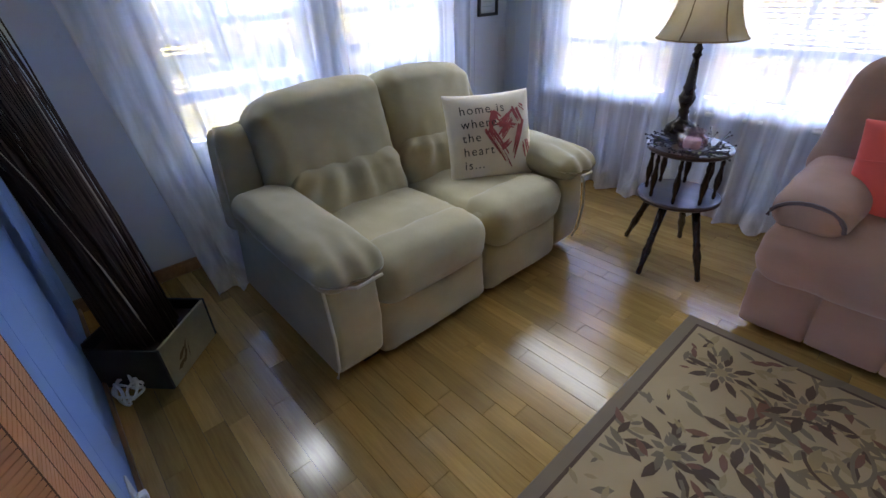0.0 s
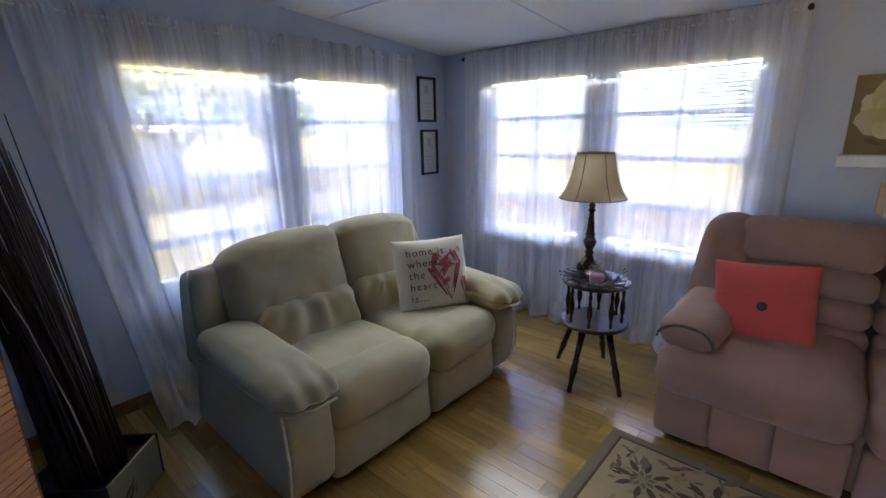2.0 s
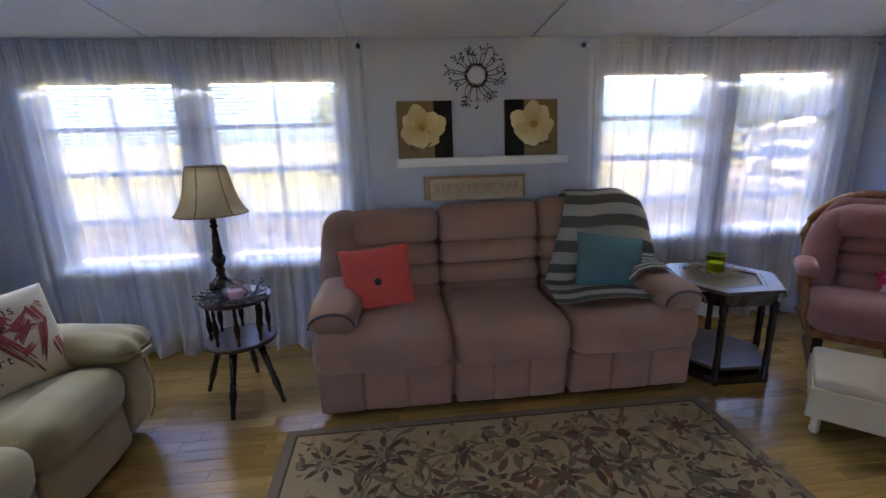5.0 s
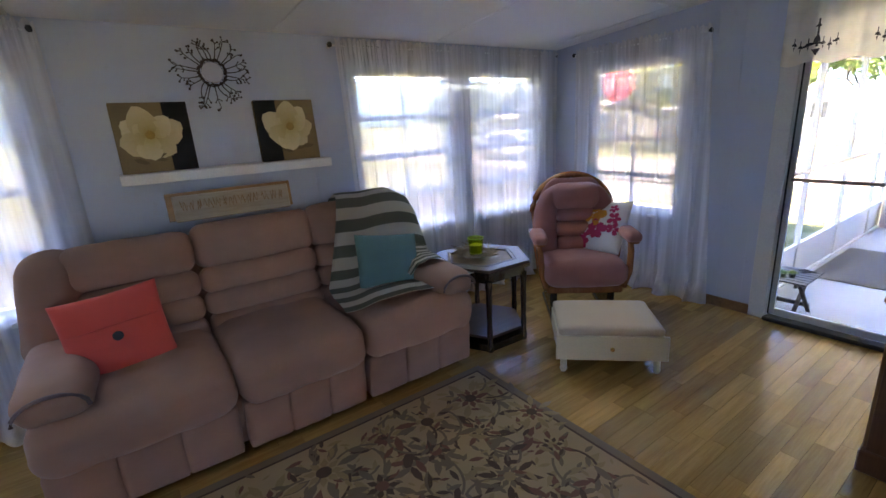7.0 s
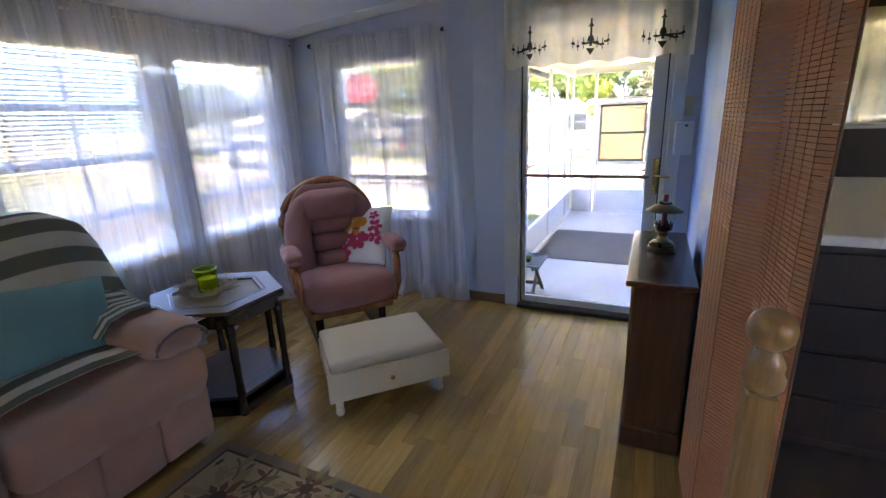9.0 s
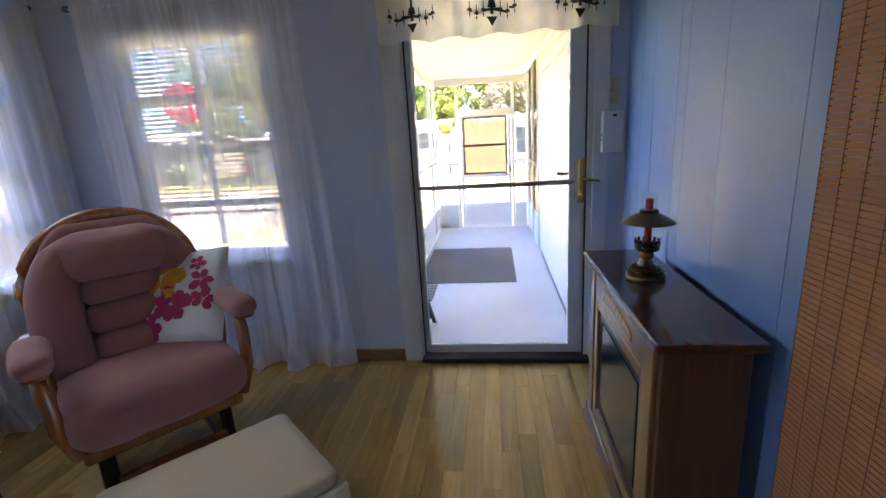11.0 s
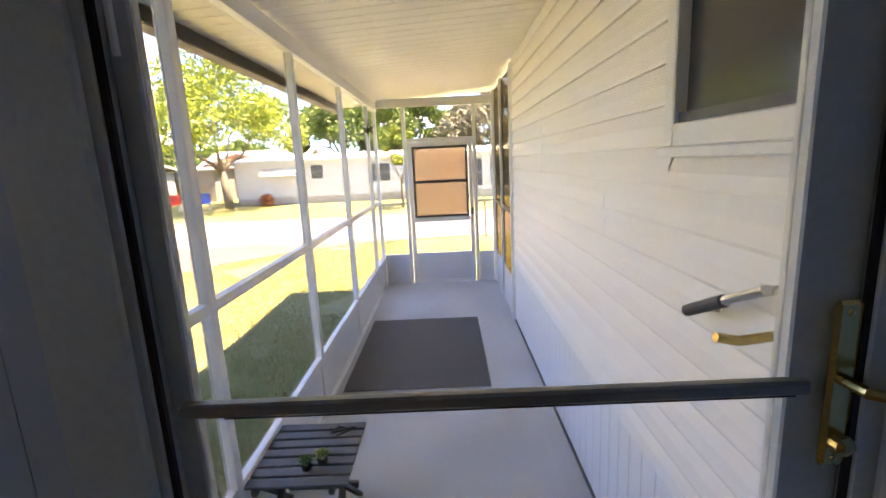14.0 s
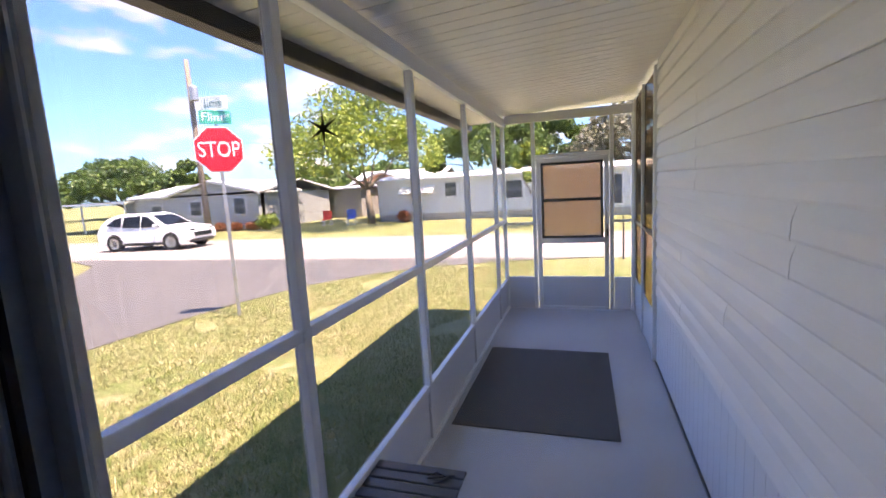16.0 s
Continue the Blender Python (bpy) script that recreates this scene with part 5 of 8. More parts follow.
bloom(fc, -0.05, 0.085, 0.111, M_FL2, 6, "orange_flower", 0.076, seed=1)
bloom(fc, 0.01, -0.05, 0.088, M_FL1, 7, "magenta_flower", 0.0765, seed=2)
bloom(fc, -0.10, -0.14, 0.072, M_FL1, 6, "magenta_flower", 0.071, seed=3)
bloom(fc, 0.13, 0.05, 0.058, M_FL1, 5, "magenta_flower", 0.07, seed=4)
bloom(fc, 0.145, -0.04, 0.052, M_FL1, 5, "magenta_flower", 0.07, seed=5)
bloom(fc, -0.1, -0.03, 0.052, M_FL3, 4, "olive_leaves", 0.0715, seed=6)
bloom(fc, 0.0, 0.0, 0.029, M_FL2, 6, "orange_flower", 0.0775, seed=7)
bloom(fc, 0.1, 0.13, 0.039, M_FL1, 5, "magenta_flower", 0.07, seed=8)

# ---- cream footstool ----
M_CREAM = plain("cream_enamel", (0.60, 0.50, 0.32), 0.35, var=0.08)
M_VINYL = plain("cream_vinyl", (0.54, 0.415, 0.28), 0.45, var=0.07, fine=200, fine_bump=0.15)
fs = thing("footstool", "low cream painted footstool with a padded vinyl top", "footstool", pose(5.01, -1.53, 0, 0, 0, -44))
FW, FD = 0.305, 0.232
part("front_board", boxed(-FW - 0.012, FW + 0.012, -FD - 0.012, -FD + 0.006, 0.098, 0.252, 0.004), M_CREAM, fs)
part("apron", boxed(-FW, FW, FD - 0.02, FD, 0.12, 0.225, 0.003), M_CREAM, fs)
for s in (-1, 1):
    part("apron", boxed(s * (FW - 0.011) - 0.011, s * (FW - 0.011) + 0.011, -FD + 0.006, FD - 0.02, 0.12, 0.225, 0.003), M_CREAM, fs)
    for t in (-1, 1):
        part("leg", lathe([(0.014, 0), (0.020, 0.008), (0.024, 0.022), (0.017, 0.036), (0.021, 0.044), (0.019, 0.07), (0.027, 0.098), (0.027, 0.20)], 14, Matrix.Translation((s * 0.268, t * 0.198, 0))), M_CREAM, fs, smooth=True)
part("top_board", boxed(-FW, FW, -FD + 0.006, FD, 0.225, 0.238, 0.003), M_CREAM, fs)
put("padded_top", cushion(0.60, 0.455, 0.062, 0.026, (0, 0, 0.012), 0.002, 151, 14), M_VINYL, fs, pose(0, 0.006, 0.262))
part("drawer_knob", lathe([(0.006, 0), (0.006, 0.01), (0.013, 0.016), (0.011, 0.023), (0.002, 0.025)], 12, at_dir((0.0, -FD - 0.010, 0.178), (0.0, -1, 0.178))), M_BRASS, fs)

# ---- rug with border and floral field ----
M_RUGF = fabric("rug_cream_pile", (0.42, 0.295, 0.16), 0.08, sheen=0, weave=500)
M_RUGB = fabric("rug_taupe_border", (0.22, 0.155, 0.095), 0.08, sheen=0, weave=500)
M_RUGD = fabric("rug_dark_brown", (0.10, 0.056, 0.033), 0.15, sheen=0, weave=500)
M_RUG2 = fabric("rug_russet", (0.20, 0.085, 0.05), 0.15, sheen=0, weave=500)
M_RUG3 = fabric("rug_taupe_brown", (0.19, 0.135, 0.08), 0.15, sheen=0, weave=500)
M_RUG4 = fabric("rug_gold", (0.33, 0.23, 0.11), 0.15, sheen=0, weave=500)
X0, X1, Y0, Y1 = 2.08, 4.32, -2.65, -1.105
rug = thing("area_rug", "cream area rug with brown floral pattern and taupe border", "rug")
part("backing", boxed(X0, X1, Y0, Y1, 0.0, 0.008, 0.003), M_RUGB, rug)
part("field", boxed(X0 + 0.055, X1 - 0.055, Y0 + 0.055, Y1 - 0.055, 0.004, 0.0092), M_RUGF, rug)
b = 0.048
for q in ((X0 + b, X1 - b, Y0 + b, Y0 + b + 0.012), (X0 + b, X1 - b, Y1 - b - 0.012, Y1 - b), (X0 + b, X0 + b + 0.012, Y0 + b, Y1 - b), (X1 - b - 0.012, X1 - b, Y0 + b, Y1 - b)):
    part("border_line", boxed(*q, 0.005, 0.0098), M_RUGD, rug)
layers = {k: bmesh.new() for k in ("dark", "russet", "olive", "gold")}
rr = random.Random(77)
zc = [0.0100]


def blob(layer, cx, cy, pts, ang, k):
    zc[0] = 0.0100 + (zc[0] - 0.0100 + 0.00002) % 0.0012
    c, s = math.cos(ang), math.sin(ang)
    bm_ = layers[layer]
    bm_.faces.new([bm_.verts.new((cx + k * (u * c - v * s), cy + k * (u * s + v * c), zc[0])) for u, v in pts])


LEAFS = [(0, 0), (0.25, 0.16), (0.6, 0.2), (1.0, 0.05), (0.62, -0.12), (0.28, -0.12)]


def inside(x, y):
    return X0 + 0.09 < x < X1 - 0.09 and Y0 + 0.09 < y < Y1 - 0.09


def flower(cx, cy, r, lay):
    n_ = rr.choice((6, 7, 8))
    for i in range(n_):
        a = 2 * math.pi * i / n_ + rr.uniform(-0.1, 0.1)
        blob(lay[0], cx + 0.35 * r * math.cos(a), cy + 0.35 * r * math.sin(a), LEAFS, a, r * 0.7)
    for i in range(n_):
        a = 2 * math.pi * (i + 0.5) / n_
        blob(lay[1], cx, cy, [(0.1, 0), (0.3, 0.1), (0.5, 0), (0.3, -0.1)], a, r)
    blob(lay[2], cx, cy, [(0.2 * math.cos(t), 0.2 * math.sin(t)) for t in [2 * math.pi * i / 8 for i in range(8)]], 0, r)


def vine(x, y, a, n_, turn, lay="dark"):
    for i in range(n_):
        if not inside(x, y):
            return
        nx, ny = x + 0.035 * math.cos(a), y + 0.035 * math.sin(a)
        blob(lay, x, y, [(0, 0.006), (0.036, 0.006), (0.036, -0.006), (0, -0.006)], a, 1)
        if i % 3 == 1:
            s = 1 if (i // 3) % 2 else -1
            blob(rr.choice(("dark", "olive", "russet", "gold", "olive")), nx, ny, LEAFS, a + s * rr.uniform(0.5, 1.1), rr.uniform(0.07, 0.13))
        x, y, a = nx, ny, a + turn + rr.uniform(-0.06, 0.06)


cells = [(X0 + 0.25 + i * 0.29 + (0.145 if j % 2 else 0), Y0 + 0.22 + j * 0.27) for j in range(5) for i in range(7)]
for cx_, cy_ in cells:
    cx_, cy_ = cx_ + rr.uniform(-0.05, 0.05), cy_ + rr.uniform(-0.05, 0.05)
    if not inside(cx_, cy_):
        continue
    flower(cx_, cy_, rr.uniform(0.11, 0.19), rr.choice((("olive", "gold", "dark"), ("russet", "dark", "gold"), ("olive", "dark", "russet"), ("gold", "russet", "dark"), ("dark", "olive", "gold"))))
    for k in range(3):
        a = rr.uniform(0, 6.28)
        vine(cx_ + 0.09 * math.cos(a), cy_ + 0.09 * math.sin(a), a, rr.randint(4, 9), rr.choice((-0.22, 0.22, 0.3, -0.3)), rr.choice(("olive", "olive", "dark")))
for i in range(950):
    x, y = rr.uniform(X0 + 0.09, X1 - 0.09), rr.uniform(Y0 + 0.09, Y1 - 0.09)
    blob(rr.choice(("olive", "gold", "olive", "gold", "dark", "russet")), x, y, LEAFS, rr.uniform(0, 6.28), rr.uniform(0.035, 0.085))
for k, mt in (("dark", M_RUGD), ("russet", M_RUG2), ("olive", M_RUG3), ("gold", M_RUG4)):
    part("floral_pattern", layers[k], mt, rug, f"{k} woven flower pattern")["kind"] = "stuff"

# ---- cabinet with electric fire, against the deep blue wall ----
M_MAHOG = wood("mahogany_top", (0.085, 0.028, 0.016), (0.16, 0.06, 0.034), rough=0.2, coat=0.4)
M_CABW = wood("oak_cabinet", (0.19, 0.085, 0.03), (0.36, 0.18, 0.07), rough=0.3, axis=2)
M_CABS = wood("cabinet_side", (0.11, 0.04, 0.02), (0.20, 0.085, 0.04), rough=0.3, axis=2)
cab = thing("fireplace_cabinet", "small wooden mantel cabinet with a dark glass electric fire", "cabinet")
part("top", boxed(4.935, 5.80, -3.02, -2.765, 0.755, 0.78, 0.005), M_MAHOG, cab)
part("side_panel", boxed(4.985, 5.01, -3.01, -2.80, 0.10, 0.755, 0.002), M_CABS, cab)
part("side_panel", boxed(5.725, 5.75, -3.01, -2.80, 0.10, 0.755, 0.002), M_CABS, cab)
part("back_panel", boxed(5.01, 5.725, -3.02, -3.01, 0.10, 0.755), M_CABS, cab)
part("plinth", boxed(4.965, 5.77, -3.02, -2.78, 0.0, 0.10, 0.006), M_CABS, cab)
for x in (5.005, 5.67):
    part("pilaster", boxed(x, x + 0.06, -2.80, -2.785, 0.10, 0.755, 0.003), M_CABW, cab)
fz_ = part("frieze", boxed(5.065, 5.67, -2.80, -2.79, 0.63, 0.755, 0.002), M_CABW, cab)
for s in range(9):
    t = (s - 4) / 4
    bm = bmesh.new()
    bmesh.ops.create_uvsphere(bm, u_segments=8, v_segments=6, radius=0.02)
    bmesh.ops.scale(bm, vec=(1.6, 0.35, 0.8 + 0.4 * (1 - abs(t))), verts=bm.verts)
    ob = part("carving", bm, M_CABW, fz_)
    ob.matrix_basis = pose(5.3675 + t * 0.15, -2.789, 0.69 - 0.012 * abs(t), 0, 25 * t)
for q in ((5.065, 5.11, 0.10, 0.63), (5.625, 5.67, 0.10, 0.63), (5.11, 5.625, 0.59, 0.63), (5.11, 5.625, 0.10, 0.15)):
    part("door_frame", boxed(q[0], q[1], -2.805, -2.79, q[2], q[3], 0.003), M_CABW, cab)
part("fire_surround", boxed(5.11, 5.625, -2.83, -2.802, 0.15, 0.59, 0.003), M_BLACK, cab)
part("fire_glass", boxed(5.15, 5.585, -2.802, -2.798, 0.19, 0.55), plain("smoked_glass", (0.02, 0.022, 0.022), 0.06), cab, "dark smoked glass")

# oil lamp style candle holder on the cabinet
M_ABRASS = plain("antique_brass", (0.24, 0.18, 0.10), 0.3, 1.0, 0.35, 15)
M_CLEAR = glass("clear_glass", (0.97, 0.98, 0.98), 0.10)
oil = thing("oil_lamp", "antique brass oil lamp with glass chimney and red candle", "oil lamp", pose(5.425, -2.895, 0.78) @ Matrix.Scale(0.93, 4))
part("lamp_foot", lathe([(0.062, 0), (0.066, 0.008), (0.066, 0.018), (0.058, 0.024), (0.060, 0.034), (0.050, 0.040), (0.050, 0.046), (0.030, 0.052), (0.024, 0.064), (0.020, 0.076)], 40), M_ABRASS, oil, smooth=False)
part("wooden_neck", lathe([(0.018, 0.074), (0.026, 0.083), (0.024, 0.096), (0.016, 0.10)], 16), M_CHERRY, oil, smooth=True)
cup = part("burner_cup", lathe([(0.018, 0.10), (0.040, 0.106), (0.043, 0.118), (0.043, 0.132), (0.036, 0.132), (0.034, 0.112)], 24), M_BRONZE, oil, smooth=True)
for i in range(14):
    a = 2 * math.pi * i / 14
    part("prong", boxed(-0.004, 0.004, -0.0015, 0.0015, 0.13, 0.146), M_BRONZE, cup).matrix_basis = pose(0.041 * math.cos(a), 0.041 * math.sin(a), 0, 0, 0, math.degrees(a) + 90)
ch = lathe([(0.030, 0.12), (0.048, 0.15), (0.052, 0.175), (0.042, 0.205), (0.026, 0.232), (0.024, 0.31)], 24)
bmesh.ops.delete(ch, geom=[f for f in ch.faces if len(f.verts) > 4], context="FACES_ONLY")
part("chimney", ch, M_CLEAR, oil, "clear glass chimney", True)
part("candle", lathe([(0.013, 0.115), (0.013, 0.285), (0.010, 0.288)], 14), plain("red_wax", (0.36, 0.02, 0.025), 0.45), oil)
bm = lathe([(0.030, 0.240), (0.034, 0.238), (0.062, 0.224), (0.087, 0.207), (0.088, 0.204), (0.062, 0.219), (0.032, 0.233)], 32)
bmesh.ops.delete(bm, geom=[f for f in bm.faces if len(f.verts) > 4], context="FACES_ONLY")
part("shade", bm, M_ABRASS, oil, "dished brass shade", True)
part("shade_collar", lathe([(0.03, 0.234), (0.032, 0.246), (0.028, 0.25)], 20), M_BRONZE, oil)

# ---- planter of dark reeds ----
M_REED = plain("dark_reed", (0.050, 0.022, 0.017), 0.7, var=0.4, scale=12)
M_REEDW = plain("pale_twig", (0.42, 0.38, 0.34), 0.7)
M_PLANTP = plain("painted_seascape", (0.42, 0.38, 0.25), 0.6, var=0.5, scale=9)
M_PLANTB = plain("dark_planter", (0.02, 0.016, 0.014), 0.6)
PC = Vector((0.646, -2.940, 0))
pl = thing("reed_planter", "square dark planter with a painted front panel", "planter", pose(PC.x, PC.y, 0, 0, 0, 43.7))
H = 0.166
for nm, q, mt in (("side", (-H, H, -H, -H + 0.012), M_PLANTB), ("side", (-H, H, H - 0.012, H), M_PLANTB), ("side", (-H, -H + 0.012, -H + 0.012, H - 0.012), M_PLANTB), ("side", (H - 0.012, H, -H + 0.012, H - 0.012), M_PLANTP)):
    part(nm, boxed(*q, 0.0, 0.20, 0.003), mt, pl)
part("soil", boxed(-H + 0.012, H - 0.012, -H + 0.012, H - 0.012, 0.0, 0.15), M_REED, pl)
for i in range(6):
    a = 0.3 + i * 0.25
    bm = bmesh.new()
    pts = [(0, 0), (0.02, 0.012), (0.05, 0.006), (0.065, 0), (0.05, -0.006), (0.02, -0.012)]
    bm.faces.new([bm.verts.new((H + 0.001, -0.11 + i * 0.02 + u * math.cos(a), 0.05 + (i % 2) * 0.03 + u * math.sin(a) + v)) for u, v in pts])
    part("painted_grass", bm, M_LEAFP, pl)
reeds = thing("dried_reeds", "tall bundle of dark dried reeds in the planter", "dried plant", pose(PC.x, PC.y, 0.15))
rr = random.Random(21)
for i in range(230):
    a, r = rr.uniform(0, 6.28), 0.12 * math.sqrt(rr.random())
    x, y = r * math.cos(a), r * math.sin(a)
    h = rr.uniform(0.95, 1.5)
    sp = 0.10 + 0.9 * r
    dx, dy = sp * math.cos(a) * rr.uniform(0.3, 1) + 0.08, sp * math.sin(a) * rr.uniform(0.1, 0.4) - 0.17
    y1 = max(dy + y, -0.19)
    x1 = max(x + dx, -0.52)
    pts = [(x, y, 0), (x + (x1 - x) * 0.3 + rr.uniform(-0.01, 0.01), y + (y1 - y) * 0.3, h * 0.4), (x + (x1 - x) * 0.65, y + (y1 - y) * 0.65, h * 0.75), (x1, y1, h)]
    pale = i % 26 == 0
    part("pale_twig" if pale else "reed", tube(pts, 0.0045 if not pale else 0.004, 4, taper=0.35), M_REEDW if pale else M_REED, reeds)

# white cord lying by the planter
cord = [(0.80 + 0.06 * math.cos(t * 1.1) + 0.03 * math.cos(t * 2.3 + 1), -3.075 + 0.035 * math.sin(t * 1.1) + 0.012 * math.sin(t * 3.1), 0.012 + 0.03 * (1 + math.sin(t * 1.7))) for t in [i * 0.25 for i in range(70)]]
tagged(part("power_cord", tube(cord, 0.0055, 6), M_TRIMW), "tangled white power cord lying on the floor", "cable")
ol = thing("outlet_cover", "white plastic outlet cover low on the wall", "outlet", pose(1.37, RY_W, 0.0))
part("plate", boxed(-0.035, 0.035, 0.0, 0.006, 0.06, 0.175, 0.003), M_TRIMW, ol)
part("plug", boxed(-0.014, 0.014, 0.006, 0.03, 0.08, 0.11, 0.004), M_TRIMW, ol)

# ---- woven shades at the sides of the opening ----
m, n, l, p = shader("woven_bamboo")
co = n.new("ShaderNodeTexCoord")
f1 = noise_node(n, l, 30, 4)
c1 = mixed(n, l, (0.52, 0.18, 0.075), (0.72, 0.33, 0.16), f1.outputs["Fac"])
oi = n.new("ShaderNodeNewGeometry")
l.new(mixed(n, l, c1, (0.62, 0.25, 0.11), oi.outputs["Random Per Island"]), p.inputs["Base Color"])
p.inputs["Roughness"].default_value = 0.7
M_BAMBOO = m
M_THREAD = plain("dark_thread", (0.16, 0.07, 0.035), 0.8)


def woven(path, z0, z1, label):
    """A woven bamboo drape: horizontal reeds following a folded path, with cross threads."""
    root = thing("woven_shade", label, "window shade", group="woven shades")
    pts = [Vector((x, y, 0)) for x, y in path]
    bm = bmesh.new()
    n_ = int((z1 - z0) / 0.0125)
    for i in range(n_):
        z = z0 + i * 0.0125
        rows_ = []
        for p_, q_ in zip(pts, pts[1:]):
            d = (q_ - p_).normalized()
            s = Vector((-d.y, d.x, 0)) * 0.0025
            rows_ = [p_ - s, q_ - s, q_ + s, p_ + s]
            lo = [bm.verts.new(v + Vector((0, 0, z))) for v in rows_]
            hi = [bm.verts.new(v + Vector((0, 0, z + 0.0105))) for v in rows_]
            bm.faces.new(lo[::-1])
            bm.faces.new(hi)
            for k_ in range(4):
                bm.faces.new((lo[k_], lo[(k_ + 1) % 4], hi[(k_ + 1) % 4], hi[k_]))
    ob = part("reed_slats", bm, M_BAMBOO, root)
    ob["kind"] = "stuff"
    for p_, q_ in zip(pts, pts[1:]):
        w = (q_ - p_).length
        k_ = max(1, int(w / 0.05))
        for j in range(k_ + 1):
            c = p_ + (q_ - p_) * (j / k_)
            part("thread", tube([(c.x, c.y, z0), (c.x, c.y, z1)], 0.0034, 4), M_THREAD, root)
    part("head_batten", tube([(pts[0].x, pts[0].y, z1 + 0.01), (pts[-1].x, pts[-1].y, z1 + 0.01)], 0.012, 6), M_THREAD, root)
    return root


woven([(4.87, -3.02), (4.56, -3.035), (4.49, -3.10), (4.275, -3.12), (4.235, -3.14)], 0.02, 2.05, "brown woven bamboo drape gathered at the side of the opening")
woven([(1.70, -3.125), (1.92, -3.13), (1.98, -3.19), (2.06, -3.20)], 0.02, 2.05, "brown woven bamboo drape gathered at the side of the opening")

# ---- newel post ----
M_NEWEL = wood("golden_oak", (0.30, 0.14, 0.045), (0.48, 0.26, 0.10), rough=0.3, axis=2)
nw = thing("newel_post", "golden oak newel post with a ball top", "newel post", pose(4.20, -3.08, 0))
part("post", boxed(-0.031, 0.031, -0.031, 0.031, 0.0, 0.82, 0.006), M_NEWEL, nw)
part("turned_cap", lathe([(0.029, 0.82), (0.040, 0.835), (0.042, 0.855), (0.034, 0.87), (0.037, 0.885), (0.032, 0.90), (0.024, 0.915), (0.023, 0.93)], 24), M_NEWEL, nw, smooth=True)
part("ball", lathe([(0.020, 0.920)] + [(0.047 * math.sin(t), 0.966 - 0.047 * math.cos(t)) for t in [0.4 + 2.7 * i / 14 for i in range(15)]], 28), M_NEWEL, nw, smooth=True)

# ---- house interior beyond the opening ----
M_PANEL = wood("dark_panelling", (0.018, 0.010, 0.006), (0.04, 0.021, 0.012), rough=0.5, axis=2, coat=0)
M_CARPET = fabric("brown_carpet", (0.07, 0.05, 0.036), 0.1, sheen=0)
IX0, IX1, IY0, IY1 = 0.0, 7.6, -7.2, -3.29
setting(part("floor_inner", boxed(IX0, IX1, IY0, -3.16, -0.2, -0.006), M_CARPET), "dark brown carpet of the inner room", "floor")
wall("wall_inner_east", "y", IX1, IX1 + 0.1, IY0, -3.28, -0.1, 2.5, [(-4.75, -4.05, 1.25, 2.0)], grooves(-7.1, -3.4), M_PANEL, "dark panelled wall with a curtained window")
# west and south windows are out of view, added to light the sun room
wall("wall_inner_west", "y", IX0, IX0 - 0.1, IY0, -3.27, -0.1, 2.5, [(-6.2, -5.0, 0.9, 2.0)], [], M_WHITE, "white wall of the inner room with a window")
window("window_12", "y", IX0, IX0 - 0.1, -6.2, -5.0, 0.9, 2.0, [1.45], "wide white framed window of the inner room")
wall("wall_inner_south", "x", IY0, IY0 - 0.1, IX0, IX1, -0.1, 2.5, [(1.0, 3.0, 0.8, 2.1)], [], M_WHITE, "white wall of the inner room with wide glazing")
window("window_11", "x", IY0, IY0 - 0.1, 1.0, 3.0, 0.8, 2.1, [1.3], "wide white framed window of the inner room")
wall("wall_inner_north_east", "x", -3.22, -3.205, OPEN_X[1], IX1, -0.1, 2.5, [], [], M_PANEL, "dark panelled wall")
setting(part("ceiling_inner", boxed(IX0 - 0.1, IX1 + 0.1, IY0 - 0.1, -3.2, 2.42, 2.5), M_CEIL), "dim white ceiling of the inner room", "ceiling")
setting(part("lintel_block", boxed(OPEN_X[0], OPEN_X[1], -3.29, -3.2, 2.06, 2.42), M_PANEL), "dark lintel over the opening", "trim")
window("window_9", "y", IX1, IX1 + 0.1, -4.75, -4.05, 1.25, 2.0, [1.62], "white framed kitchen window")
cu = thing("cafe_curtain", "patterned cream curtain over the kitchen window", "curtain")
bm = bmesh.new()
g_ = [[bm.verts.new((IX1 - 0.04 - 0.012 * math.sin(i * 1.2), -4.80 + 0.8 * i / 40, 2.05 - 0.78 * j / 6)) for i in range(41)] for j in range(7)]
for a, b in zip(g_, g_[1:]):
    for i in range(40):
        bm.faces.new((a[i], a[i + 1], b[i + 1], b[i]))
part("cloth", bm, sheer("patterned_cream", (0.62, 0.54, 0.40), 0.15), cu, smooth=True)
kc = thing("kitchen_counter", "dark kitchen counter unit with a white worktop", "counter", pose(5.55, -3.62, 0))
part("worktop", boxed(-0.45, 1.2, -0.95, 0.36, 0.93, 0.97, 0.004), M_WHITE, kc)
part("carcass", boxed(-0.42, 1.17, -0.92, 0.33, 0.08, 0.93), M_PANEL, kc)
for i in range(4):
    part("drawer_front", boxed(-0.435, -0.42, -0.9, 0.30, 0.12 + i * 0.2, 0.30 + i * 0.2, 0.003), M_PANEL, kc)

# ---- roof over the room and house ----
M_ROOF = plain("white_roof_metal", (0.70, 0.71, 0.71), 0.4, var=0.1)
bm = boxed(-0.3, RX + 0.12, -3.35, 0.4, 0.09, 0.16)
for v in bm.verts:
    v.co.z += CN - SLOPE * v.co.y
setting(part("roof_room", bm, M_ROOF), "white metal roof over the sun room", "roof")
setting(part("roof_house", boxed(-0.3, 13.2, -7.35, -3.0, 2.56, 2.66), M_ROOF), "white metal roof over the house", "roof")

